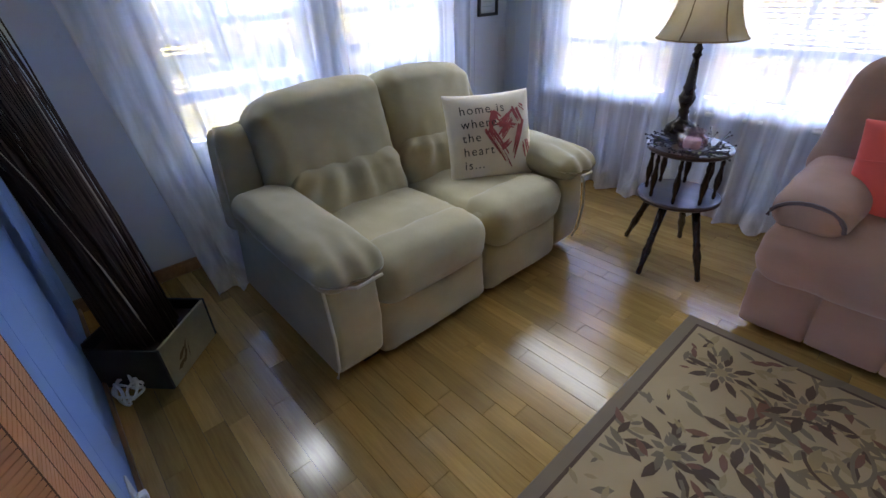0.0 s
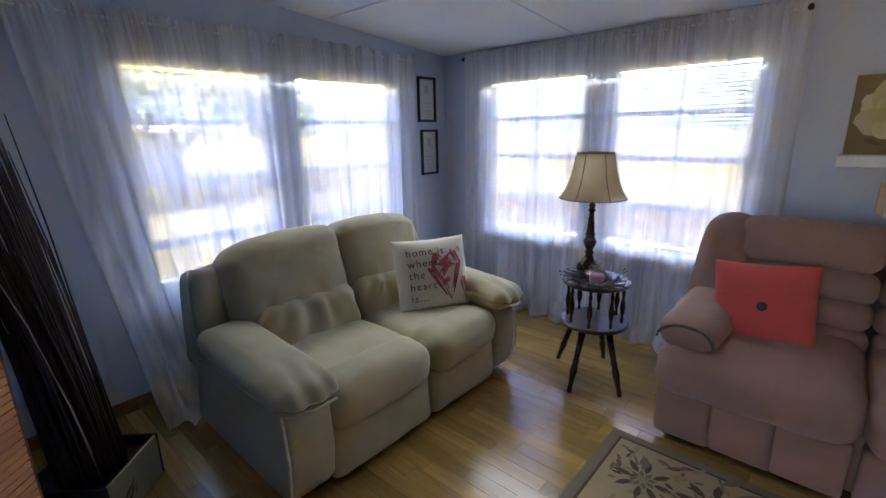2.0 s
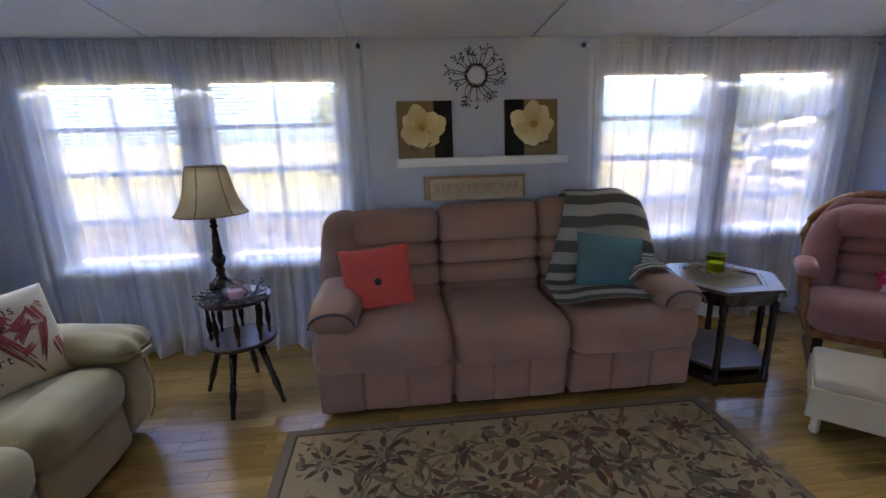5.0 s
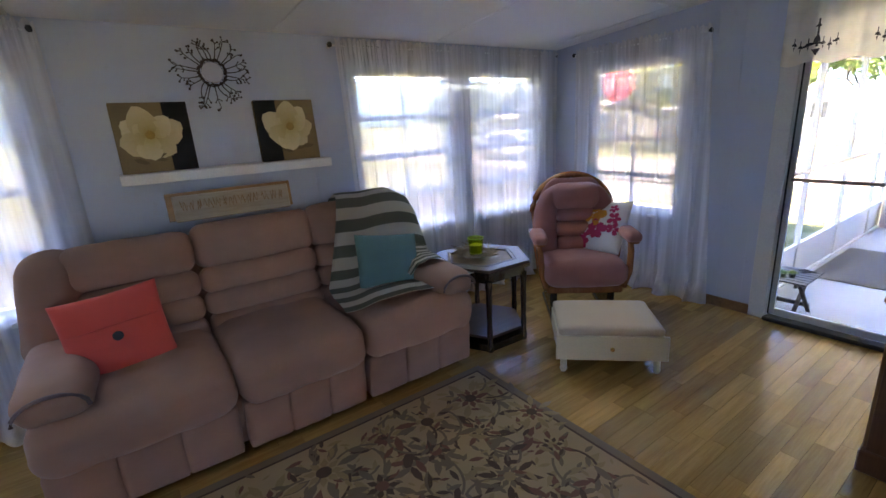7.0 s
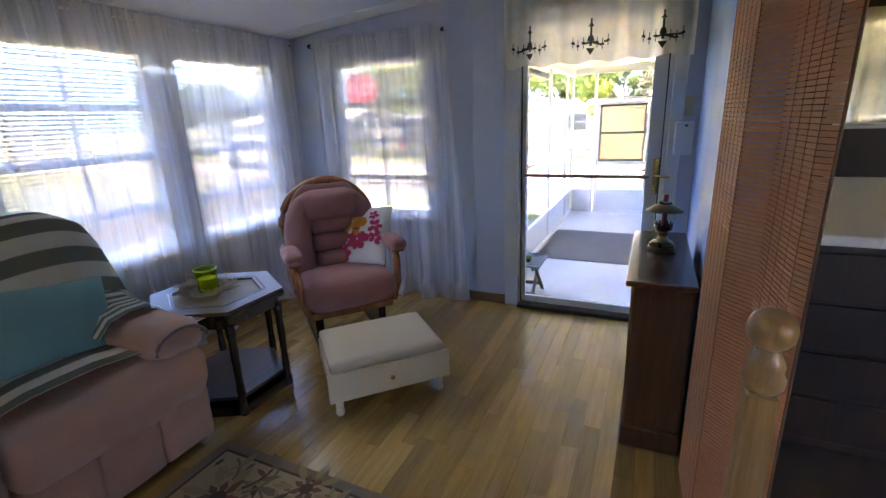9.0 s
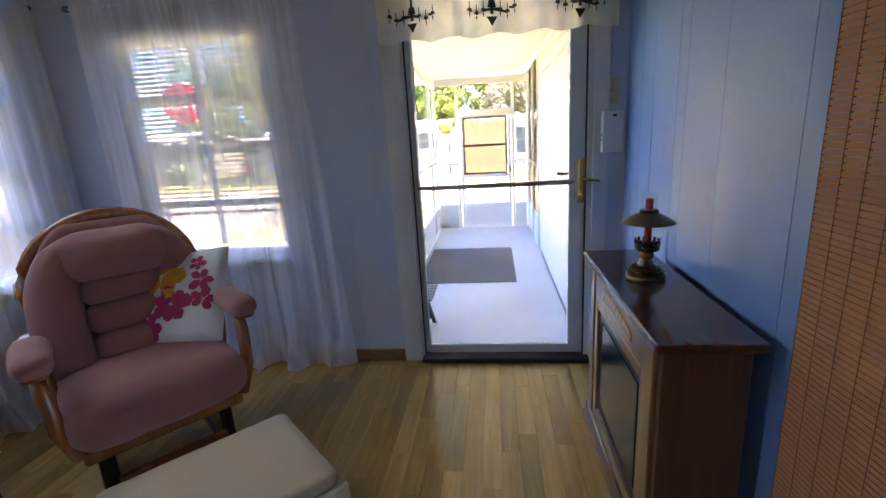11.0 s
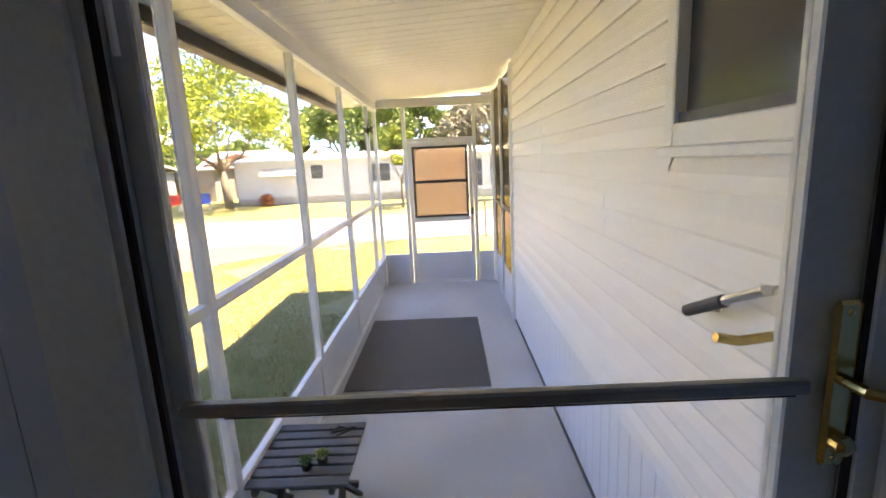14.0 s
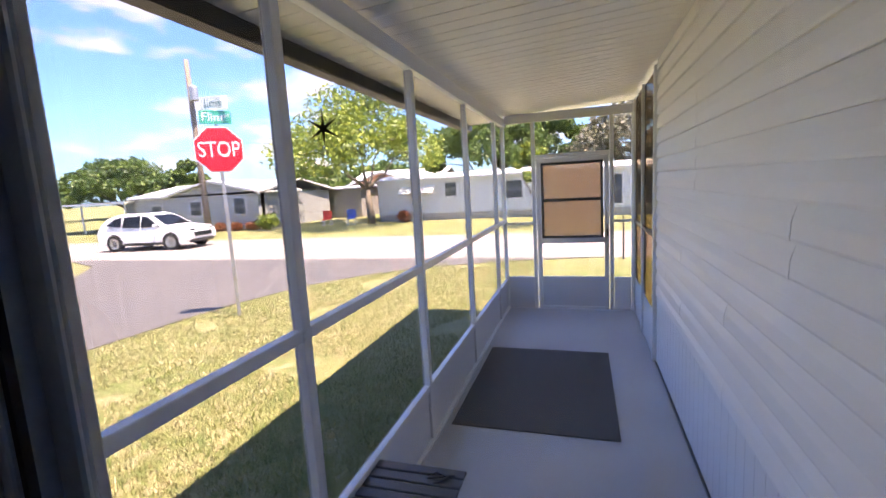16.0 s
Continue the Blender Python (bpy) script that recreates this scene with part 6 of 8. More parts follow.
# ---- porch ----
PZ, PN, PS, PE = -0.53, -1.33, -3.08, 12.62
m, n, l, p = shader("painted_concrete")
a_ = noise_node(n, l, 1.6, 6, 0.6)
b_ = noise_node(n, l, 22.0, 5)
c_ = noise_node(n, l, 140.0, 2)
col = ramp(n, l, a_.outputs["Fac"], [(0.3, (0.40, 0.425, 0.43)), (0.55, (0.48, 0.505, 0.51)), (0.75, (0.54, 0.56, 0.56))]).outputs["Color"]
col = mixed(n, l, col, (0.26, 0.25, 0.24), math_node(n, l, "MULTIPLY", math_node(n, l, "GREATER_THAN", b_.outputs["Fac"], 0.66), 0.45))
l.new(col, p.inputs["Base Color"])
p.inputs["Roughness"].default_value = 0.5
bump(n, l, p, c_.outputs["Fac"], 0.15, 0.004)
M_CONC = m
M_SCREEN = glass("insect_screen", (0.84, 0.84, 0.84), 0.004, 0.5)
M_BRONZES = glass("dark_bronze_screen", (0.42, 0.37, 0.31), 0.004, 0.5)
M_SIDING = plain("white_vinyl_siding", (0.85, 0.835, 0.80), 0.42, var=0.05, scale=2)
M_SKIRT = plain("white_skirting", (0.72, 0.73, 0.74), 0.5, var=0.08, scale=3)
M_ALU = plain("painted_aluminium_post", (0.74, 0.75, 0.74), 0.35, var=0.08, scale=3)
M_KICK = plain("kick_panel_white", (0.66, 0.67, 0.68), 0.4, var=0.08, scale=3)

setting(part("porch_floor", boxed(RX + 0.12, PE + 0.05, PS - 0.02, PN + 0.06, -0.75, PZ), M_CONC), "grey painted concrete porch floor", "floor")
setting(part("porch_step", boxed(RX + 0.12, RX + 0.42, -2.95, -1.9, PZ, -0.26, 0.01), M_CONC), "grey concrete step below the door", "step")
# ceiling of ribbed metal pans
bm = boxed(RX + 0.10, PE + 0.3, PS - 0.02, -0.82, 0.03, 0.06)
y_ = RX + 0.12
while y_ < PE + 0.25:
    box(bm, y_, y_ + 0.135, PS - 0.02, -0.82, 0.024, 0.032)
    y_ += 0.145
for v in bm.verts:
    v.co.z += 2.17 + (v.co.y + 0.82) * -0.062
setting(part("porch_ceiling", bm, plain("porch_ceiling_white", (0.84, 0.82, 0.78), 0.4, var=0.06)), "white ribbed metal porch ceiling", "ceiling")
# the gutter's dark brown paints in the shade on its inner face
gut = setting(part("porch_gutter", boxed(RX + 0.12, PE + 0.35, -0.82, -0.70, 2.10, 2.22, 0.01), plain("dark_bronze_gutter", (0.05, 0.042, 0.036), 0.45, 0.3)), "dark bronze metal gutter along the porch eave", "gutter")
XS = [RX + 0.16, 7.60, 9.0, 10.43, 11.93, PE - 0.02]
scr = setting(thing("screen_wall_north", "white aluminium screen wall of the porch", "screen wall"))
part("beam", boxed(RX + 0.12, PE + 0.03, PN - 0.04, PN + 0.04, 2.08, 2.19, 0.004), M_ALU, scr)
part("sole_plate", boxed(RX + 0.12, PE, PN - 0.035, PN + 0.025, PZ, PZ + 0.03, 0.003), M_ALU, scr)
for x in XS:
    part("post", boxed(x - 0.028, x + 0.028, PN - 0.026, PN + 0.026, PZ + 0.03, 2.08, 0.004), M_ALU, scr)
for a, b in zip(XS, XS[1:]):
    part("mid_rail", boxed(a + 0.028, b - 0.028, PN - 0.024, PN + 0.024, 0.735, 0.785, 0.004), M_ALU, scr)
    part("knee_rail", boxed(a + 0.028, b - 0.028, PN - 0.024, PN + 0.024, -0.14, -0.09, 0.004), M_ALU, scr)
    part("kick_panel", boxed(a + 0.028, b - 0.028, PN - 0.006, PN + 0.006, PZ + 0.03, -0.14), M_KICK, scr)
    for z0, z1 in ((-0.09, 0.735), (0.785, 2.08)):
        g = part("screen", boxed(a + 0.028, b - 0.028, PN + 0.012, PN + 0.0125, z0, z1), M_SCREEN, scr)
        g.visible_shadow = False
    for z in (0.745, 0.775):
        part("rivet", lathe([(0.005, 0), (0.004, 0.002)], 6, at_dir((b - 0.02, PN - 0.026, z), (b - 0.02, PN - 1, z))), M_NICKEL, scr)

# end wall with the screen door
ew = setting(thing("screen_wall_east", "white aluminium screen wall at the porch end", "screen wall"))
DY0, DY1 = -2.755, -1.785
for y in (PS + 0.02, DY0 - 0.03, DY1 + 0.03):
    part("post", boxed(PE - 0.025, PE + 0.025, y - 0.026, y + 0.026, PZ, 2.2, 0.004), M_ALU, ew)
part("header", boxed(PE - 0.025, PE + 0.025, DY0, DY1, 1.62, 1.67, 0.004), M_ALU, ew)
part("beam", boxed(PE - 0.03, PE + 0.03, PS, PN - 0.04, 2.12, 2.24, 0.004), M_ALU, ew)
for a, b in ((PS + 0.05, DY0 - 0.06), (DY1 + 0.06, PN - 0.03)):
    part("kick_panel", boxed(PE - 0.006, PE + 0.006, a, b, PZ, -0.10), M_KICK, ew)
    part("knee_rail", boxed(PE - 0.024, PE + 0.024, a, b, -0.10, -0.06, 0.003), M_ALU, ew)
    part("mid_rail", boxed(PE - 0.024, PE + 0.024, a, b, 0.70, 0.735, 0.003), M_ALU, ew)
    g = part("screen", boxed(PE + 0.01, PE + 0.0105, a, b, -0.06, 2.12), M_SCREEN, ew)
    g.visible_shadow = False
g = part("screen", boxed(PE + 0.01, PE + 0.0105, DY0, DY1, 1.67, 2.12), M_SCREEN, ew)
g.visible_shadow = False
pd = setting(thing("door_2", "white aluminium porch screen door with a tan shade in its window", "door"))
F = 0.065
for q in ((DY0 + 0.005, DY0 + F, PZ + 0.01, 1.615), (DY1 - F, DY1 - 0.005, PZ + 0.01, 1.615), (DY0 + F, DY1 - F, 1.55, 1.615), (DY0 + F, DY1 - F, 0.43, 0.50), (DY0 + F, DY1 - F, -0.10, -0.05), (DY0 + F, DY1 - F, PZ + 0.01, PZ + 0.05)):
    part("door_frame", boxed(PE - 0.035, PE + 0.0, *q, 0.003), M_ALU, pd)
part("door_kick_panel", boxed(PE - 0.02, PE - 0.01, DY0 + F, DY1 - F, PZ + 0.05, -0.10), M_KICK, pd)
W0, W1, WZ0, WZ1 = -2.675, -1.855, 0.50, 1.55
M_GREYF = plain("grey_window_frame", (0.055, 0.055, 0.05), 0.4)
for q in ((W0, W0 + 0.035, WZ0, WZ1), (W1 - 0.035, W1, WZ0, WZ1), (W0 + 0.035, W1 - 0.035, WZ1 - 0.035, WZ1), (W0 + 0.035, W1 - 0.035, WZ0, WZ0 + 0.035), (W0 + 0.035, W1 - 0.035, 1.01, 1.055)):
    part("sash", boxed(PE - 0.05, PE - 0.03, *q, 0.003), M_GREYF, pd, "dark grey window sash")
M_TANS = sheer("tan_film", (0.62, 0.42, 0.26), 0.16)
part("tan_shade", boxed(PE - 0.03, PE - 0.028, W0 + 0.035, W1 - 0.035, WZ0 + 0.035, WZ1 - 0.035), M_TANS, pd, "tan sun film")
for q in ((-0.05, 0.43),):
    g = part("lower_pane", boxed(PE - 0.02, PE - 0.018, DY0 + F, DY1 - F, *q), M_SCREEN, pd)
    g.visible_shadow = False
part("latch", boxed(PE - 0.07, PE - 0.035, DY0 + 0.015, DY0 + 0.04, 0.52, 0.62, 0.004), M_BLACK, pd)
part("bracket", boxed(PE - 0.052, PE - 0.036, DY0 + 0.05, DY0 + 0.13, 0.47, 0.50), M_ALU, pd)

# dark screened bay on the house side
sb = setting(thing("screen_wall_south", "dark screened bay on the house side of the porch", "screen wall"))
for x in (10.80, 11.7, PE - 0.05):
    part("post", boxed(x - 0.025, x + 0.025, PS - 0.02, PS + 0.03, PZ, 2.30, 0.004), M_ALU, sb)
for a, b in ((10.825, 11.675), (11.725, PE - 0.075)):
    part("kick_panel", boxed(a, b, PS - 0.006, PS + 0.006, PZ, -0.05), M_KICK, sb)
    part("rail", boxed(a, b, PS - 0.02, PS + 0.02, 0.70, 0.74), M_GREYF, sb)
    g = part("screen", boxed(a, b, PS, PS + 0.001, -0.05, 2.28), M_BRONZES, sb)
setting(part("side_yard_wall", boxed(10.75, 10.87, -7.2, PS - 0.12, -0.75, 2.56), M_SIDING), "white siding on the house end", "wall")

# lapped siding boards and skirting
SWX0, SWX1, SWZ0 = 6.55, 7.27, 1.325
sid = setting(thing("wall_siding", "white lapped vinyl siding of the house with ribbed skirting", "wall"))
part("sheathing", boxed(RX + 0.12, 10.75, PS - 0.12, PS - 0.03, -0.75, 2.5), M_SIDING, sid)


def lap_board(a, b, z, h, lift=0.0):
    bm = bmesh.new()
    prof = ((PS - 0.03, z), (PS + 0.006 + lift, z), (PS + 0.009 + lift, z + 0.012), (PS + 0.006 + lift, z + h * 0.5), (PS - 0.012, z + h), (PS - 0.03, z + h))
    vs = [bm.verts.new((x, *c)) for x in (a, b) for c in prof]
    for i in range(6):
        bm.faces.new((vs[i], vs[(i + 1) % 6], vs[6 + (i + 1) % 6], vs[6 + i]))
    bm.faces.new(vs[:6])
    bm.faces.new(vs[6:][::-1])
    return part("board", bm, M_SIDING, sid)


rr = random.Random(17)
z = 0.16
row = 0
while z < 2.36:
    if row in (6, 7):
        cuts = [RX + 0.125, 7.85 + rr.uniform(-0.01, 0.01), 10.5, 10.75]
    elif row > 7:
        cuts = [RX + 0.125, 9.21 + rr.uniform(-0.015, 0.015), 9.95 + 0.16 * (row % 2), 10.75]
    else:
        cuts = [RX + 0.125, (8.55, 9.6, 10.2)[row % 3], 10.45, 10.75]
    if z + 0.136 > SWZ0 - 0.03:
        cuts[0] = SWX1
        if z < SWZ0 - 0.04:
            lap_board(RX + 0.126, SWX1 + 0.001, z, SWZ0 - 0.03 - z)
    for i, (a, b) in enumerate(zip(cuts, cuts[1:])):
        lap_board(a + 0.001, b - 0.001 + (0.018 if i < 2 else 0), z, 0.136, 0.003 if i % 2 else 0.0)
    z += 0.13
    row += 1
x = RX + 0.13
while x < 10.7:
    part("skirt_panel", boxed(x, x + 0.118, PS - 0.03, PS - 0.008, PZ, 0.16, 0.004), M_SKIRT, sid)
    x += 0.12
part("vent_strip", boxed(RX + 0.13, 10.75, PS - 0.008, PS + 0.004, PZ, PZ + 0.02), M_GREYF, sid)
sw2 = setting(thing("window_10", "white framed dark window in the siding", "window"))
for q in ((SWX0, SWX0 + 0.06, SWZ0, 2.25), (SWX1 - 0.06, SWX1, SWZ0, 2.25), (SWX0 + 0.06, SWX1 - 0.06, SWZ0, SWZ0 + 0.07), (SWX0 + 0.06, SWX1 - 0.06, 2.19, 2.25)):
    part("window_frame", boxed(q[0], q[1], PS - 0.03, PS + 0.03, q[2], q[3], 0.005), M_ALU, sw2)
part("window_sill", boxed(SWX0 - 0.02, SWX1 + 0.02, PS - 0.03, PS + 0.04, SWZ0 - 0.03, SWZ0, 0.004), M_ALU, sw2)
part("pane", boxed(SWX0 + 0.06, SWX1 - 0.06, PS - 0.02, PS - 0.012, SWZ0 + 0.07, 2.19), plain("dark_window", (0.05, 0.052, 0.048), 0.08), sw2)
part("sash_rail", boxed(SWX0 + 0.06, SWX1 - 0.06, PS - 0.012, PS + 0.012, SWZ0 + 0.07, SWZ0 + 0.10), M_GREYF, sw2)

# grab handle on the siding
gh = thing("grab_handle", "chrome grab handle with a black grip on the siding", "handle")
part("grip", tube([(7.01, -3.02, 0.872), (6.85, -3.02, 0.95)], 0.017, 12), M_BLACK, gh)
part("bar", tube([(6.85, -3.02, 0.95), (6.71, -3.02, 1.018)], 0.013, 12), M_NICKEL, gh)
for x, z in ((6.97, 0.89), (6.72, 1.013)):
    part("mount", lathe([(0.024, 0), (0.022, 0.008), (0.012, 0.012), (0.011, 0.05)], 14, at_dir((x, PS - 0.005, z), (x, -3.0, z))), M_NICKEL, gh)

# door mat
M_MAT = fabric("grey_ribbed_mat", (0.105, 0.105, 0.10), 0.08, sheen=0)
dm = thing("porch_mat", "dark grey rectangular mat on the porch floor", "mat")
part("mat_body", boxed(9.24, 10.93, -2.65, -1.415, PZ, PZ + 0.012, 0.004), M_MAT, dm)

# folding slat table with pot plants
M_GSLAT = wood("grey_stained_slat", (0.07, 0.07, 0.07), (0.14, 0.14, 0.135), rough=0.6, axis=1, coat=0)
ft = thing("folding_table", "small dark grey wooden folding slat table on the porch", "folding table", pose(7.865, -1.58, PZ))
TZ = 0.41
for i in range(7):
    x = -0.245 + i * 0.075
    part("slat", boxed(x, x + 0.058, -0.255, 0.245, TZ - 0.016, TZ, 0.003), M_GSLAT, ft)
for s in (-1, 1):
    part("top_rail", boxed(-0.25, 0.27, s * 0.18 - 0.012, s * 0.18 + 0.012, TZ - 0.05, TZ - 0.016), M_GSLAT, ft)
    for t in (-1, 1):
        bm = boxed(-0.018, 0.018, -0.01, 0.01, 0, 0.52, 0.003, at_dir((t * 0.19, s * (0.20 if t > 0 else 0.16), 0.0), (-t * 0.19, s * (0.20 if t > 0 else 0.16), TZ - 0.03)))
        part("leg", bm, M_GSLAT, ft)
    part("stretcher", boxed(s * 0.185 - 0.012, s * 0.185 + 0.012, -0.2, 0.2, 0.05, 0.09, 0.003), M_GSLAT, ft)
M_GREEN = plain("succulent_green", (0.10, 0.24, 0.06), 0.5, var=0.4, scale=30)
M_LIME = plain("succulent_lime", (0.30, 0.34, 0.05), 0.5, var=0.4, scale=30)
for x, y, mt in ((7.78, -1.68, M_LIME), (7.735, -1.615, M_GREEN)):
    pt = thing("pot_plant", "tiny succulent in a dark round pot on the folding table", "plant", pose(x, y, PZ + TZ), "small succulents")
    part("pot", lathe([(0.022, 0), (0.030, 0.04), (0.032, 0.042), (0.027, 0.042), (0.024, 0.034)], 14), M_BLACK, pt)
    bm = bmesh.new()
    for i in range(26):
        a, r = i * 2.4, 0.006 + 0.0011 * i
        c = Vector((r * math.cos(a), r * math.sin(a), 0.062 - r * 0.6))
        q = pose(*c, 0, 60 * r / 0.035, math.degrees(a))
        vs = [bm.verts.new(q @ Vector(v)) for v in ((-0.004, -0.006, 0), (0.004, -0.006, 0), (0.002, 0, 0.022), (0.004, 0.006, 0), (-0.004, 0.006, 0))]
        for f in ((0, 1, 2), (1, 3, 2), (3, 4, 2), (4, 0, 2)):
            bm.faces.new([vs[k] for k in f])
    part("leaves", bm, mt, pt)
tagged(part("garden_shears", tube([(7.99, -1.70, PZ + TZ + 0.008), (8.04, -1.76, PZ + TZ + 0.012), (8.06, -1.70, PZ + TZ + 0.02), (8.02, -1.66, PZ + TZ + 0.01), (8.07, -1.79, PZ + TZ + 0.008)], 0.007, 6), M_BLACK), "dark garden tool lying on the folding table", "tool")
tagged(part("wire_hook", tube([(7.72, -1.47, PZ + TZ + 0.004), (7.76, -1.46, PZ + TZ + 0.004), (7.77, -1.50, PZ + TZ + 0.004), (7.73, -1.52, PZ + TZ + 0.004)], 0.003, 5), M_NICKEL), "bent wire hook lying on the folding table", "hook")

# ---- ground, street and lawn ----
GZ = -0.75
m, n, l, p = shader("dry_lawn")
a_ = noise_node(n, l, 0.45, 5, 0.6)
b_ = noise_node(n, l, 4.0, 5, 0.65)
c_ = noise_node(n, l, 60.0, 3)
col = ramp(n, l, a_.outputs["Fac"], [(0.35, (0.11, 0.16, 0.03)), (0.5, (0.175, 0.18, 0.06)), (0.65, (0.30, 0.245, 0.125))]).outputs["Color"]
col = mixed(n, l, col, ramp(n, l, b_.outputs["Fac"], [(0.35, (0.06, 0.115, 0.022)), (0.5, (0.175, 0.18, 0.06)), (0.66, (0.40, 0.33, 0.20))]).outputs["Color"], 0.65)
col = mixed(n, l, col, (0.05, 0.07, 0.015), math_node(n, l, "MULTIPLY", c_.outputs["Fac"], 0.35))
l.new(col, p.inputs["Base Color"])
p.inputs["Roughness"].default_value = 0.95
bump(n, l, p, c_.outputs["Fac"], 0.8, 0.03)
M_LAWN = m
bm = bmesh.new()
box(bm, -900, 1500, -1200, 1200, GZ - 0.3, GZ)
setting(part("ground", bm, M_LAWN), "patchy green and straw lawn", "ground")
M_ASPH = plain("grey_asphalt", (0.085, 0.080, 0.078), 0.85, var=0.15, scale=0.7, fine=60, fine_bump=0.3)
M_ROAD = plain("pale_concrete_road", (0.24, 0.215, 0.195), 0.85, var=0.1, scale=0.8, fine=50, fine_bump=0.2)


def slab(name, pts, z, mat, label):
    bm = bmesh.new()
    lo = [bm.verts.new((x, y, GZ - 0.05)) for x, y in pts]
    hi = [bm.verts.new((x, y, z)) for x, y in pts]
    bm.faces.new(hi)
    bm.faces.new(lo[::-1])
    for i in range(len(pts)):
        j = (i + 1) % len(pts)
        bm.faces.new((lo[i], lo[j], hi[j], hi[i]))
    return setting(part(name, bm, mat), label, "road")


slab("road_cross", [(18.3, -300), (24.2, -300), (24.2, 400), (18.3, 400)], GZ + 0.012, M_ROAD, "pale concrete cross street")
curve = [(-200, 4.6), (9, 4.55), (11, 4.4), (13, 4.15), (14.6, 3.65), (15.8, 2.8), (16.8, 1.6), (17.6, 0.0), (18.2, -2.2), (18.3, -3)]
curve2 = [(18.3, 17.5), (17.9, 15.8), (17.0, 13.6), (15.6, 12.2), (13.5, 11.5), (9, 11.2), (-200, 11.2)]
slab("road_street", curve + curve2, GZ + 0.018, M_ASPH, "grey asphalt side street meeting the cross street")

# grass blades on the near lawn
M_BLADE = shader("grass_blade")[0]
n, l = M_BLADE.node_tree.nodes, M_BLADE.node_tree.links
gi = n.new("ShaderNodeNewGeometry")
l.new(ramp(n, l, gi.outputs["Random Per Island"], [(0.0, (0.06, 0.13, 0.02)), (0.4, (0.15, 0.185, 0.045)), (0.7, (0.30, 0.26, 0.12)), (1.0, (0.52, 0.43, 0.27))]).outputs["Color"], n["Principled BSDF"].inputs["Base Color"])
n["Principled BSDF"].inputs["Roughness"].default_value = 0.8
rs = np.random.RandomState(4)
N = 120000
gx = 6.5 + 11.5 * rs.rand(N) ** 1.5
gy = -1.25 + 5.6 * rs.rand(N)
patch = np.array([noise.noise(Vector((a * 0.9, b * 0.9, 0))) for a, b in zip(gx, gy)])
keep = (gy < 4.4 - np.maximum(0, gx - 11) ** 2 * 0.075) & (patch > -0.35)
gx, gy = gx[keep], gy[keep]
N = len(gx)
hh = rs.uniform(0.02, 0.06, N)
an = rs.uniform(0, 6.28, N)
w = rs.uniform(0.003, 0.007, N)
lx, ly = rs.normal(0, 0.025, N), rs.normal(0, 0.025, N)
V = np.empty((N, 3, 3))
V[:, 0] = np.stack([gx - w * np.cos(an), gy - w * np.sin(an), np.full(N, GZ)], 1)
V[:, 1] = np.stack([gx + w * np.cos(an), gy + w * np.sin(an), np.full(N, GZ)], 1)
V[:, 2] = np.stack([gx + lx, gy + ly, GZ + hh], 1)
me = bpy.data.meshes.new("grass_blades")
me.from_pydata(V.reshape(-1, 3).tolist(), [], np.arange(3 * N).reshape(-1, 3).tolist())
me.materials.append(M_BLADE)
tagged(new("grass_blades", me), "short patchy green and straw grass blades on the lawn", "grass", kind="stuff")

# ---- stop sign ----
M_GALV = plain("galvanised_steel", (0.42, 0.43, 0.43), 0.4, 0.6, 0.15)
M_SRED = plain("sign_red", (0.60, 0.02, 0.035), 0.35, var=0.05)
M_SWHITE = plain("sign_white", (0.82, 0.82, 0.82), 0.35, var=0.04)
M_SGREEN = plain("sign_green", (0.015, 0.34, 0.24), 0.35, var=0.05)
SP_ = Vector((12.415, 3.435, GZ))
ss = thing("stop_sign", "red octagonal stop sign with street name plates on a steel post", "road sign", pose(*SP_, 0, 0, -47))
# local: the sign faces -y
part("post", boxed(-0.03, 0.03, -0.02, 0.02, 0.0, 3.54, 0.004), M_GALV, ss)


def octagon(r, y0, y1):
    bm = bmesh.new()
    lo = [bm.verts.new((r * math.cos(math.pi / 8 + math.pi / 4 * i), y0, r * math.sin(math.pi / 8 + math.pi / 4 * i))) for i in range(8)]
    hi = [bm.verts.new((v.co.x, y1, v.co.z)) for v in lo]
    bm.faces.new(lo)
    bm.faces.new(hi[::-1])
    for i in range(8):
        bm.faces.new((lo[i], lo[(i + 1) % 8], hi[(i + 1) % 8], hi[i]))
    return bm


SZ = 2.885
oc = put("octagon", octagon(0.405, -0.03, -0.022), M_SWHITE, ss, Matrix.Translation((0, 0, SZ)), "white edged octagon", False)
put("red_field", octagon(0.385, -0.034, -0.0305), M_SRED, oc, Matrix(), "", False)
text_mesh("STOP", 0.315, M_SWHITE, oc, pose(-0.325, -0.0345, -0.005, 90) @ Matrix.Diagonal((0.86, 1.15, 1, 1)), "white STOP lettering", 0.001)
pl1 = part("name_plate", boxed(-0.24, 0.24, -0.032, -0.0225, 3.305, 3.525, 0.004), M_SGREEN, ss, "green street name plate")
text_mesh("Flint", 0.20, M_SWHITE, pl1, pose(-0.215, -0.033, 3.415, 90), "white street lettering", 0.003)
text_mesh("ST", 0.09, M_SWHITE, pl1, pose(0.13, -0.033, 3.44, 90), "white street lettering", 0.002)
pl2 = put("name_plate", boxed(-0.24, 0.24, -0.006, 0.006, 3.54, 3.76, 0.004), plain("pale_green_sign", (0.66, 0.74, 0.72), 0.35), ss, pose(0, 0, 0, 0, 0, -30), "pale street name plate", False)
text_mesh("Lois", 0.19, plain("dark_green_letter", (0.03, 0.16, 0.13), 0.4), pl2, pose(-0.17, -0.0065, 3.65, 90), "dark green street lettering", 0.002)

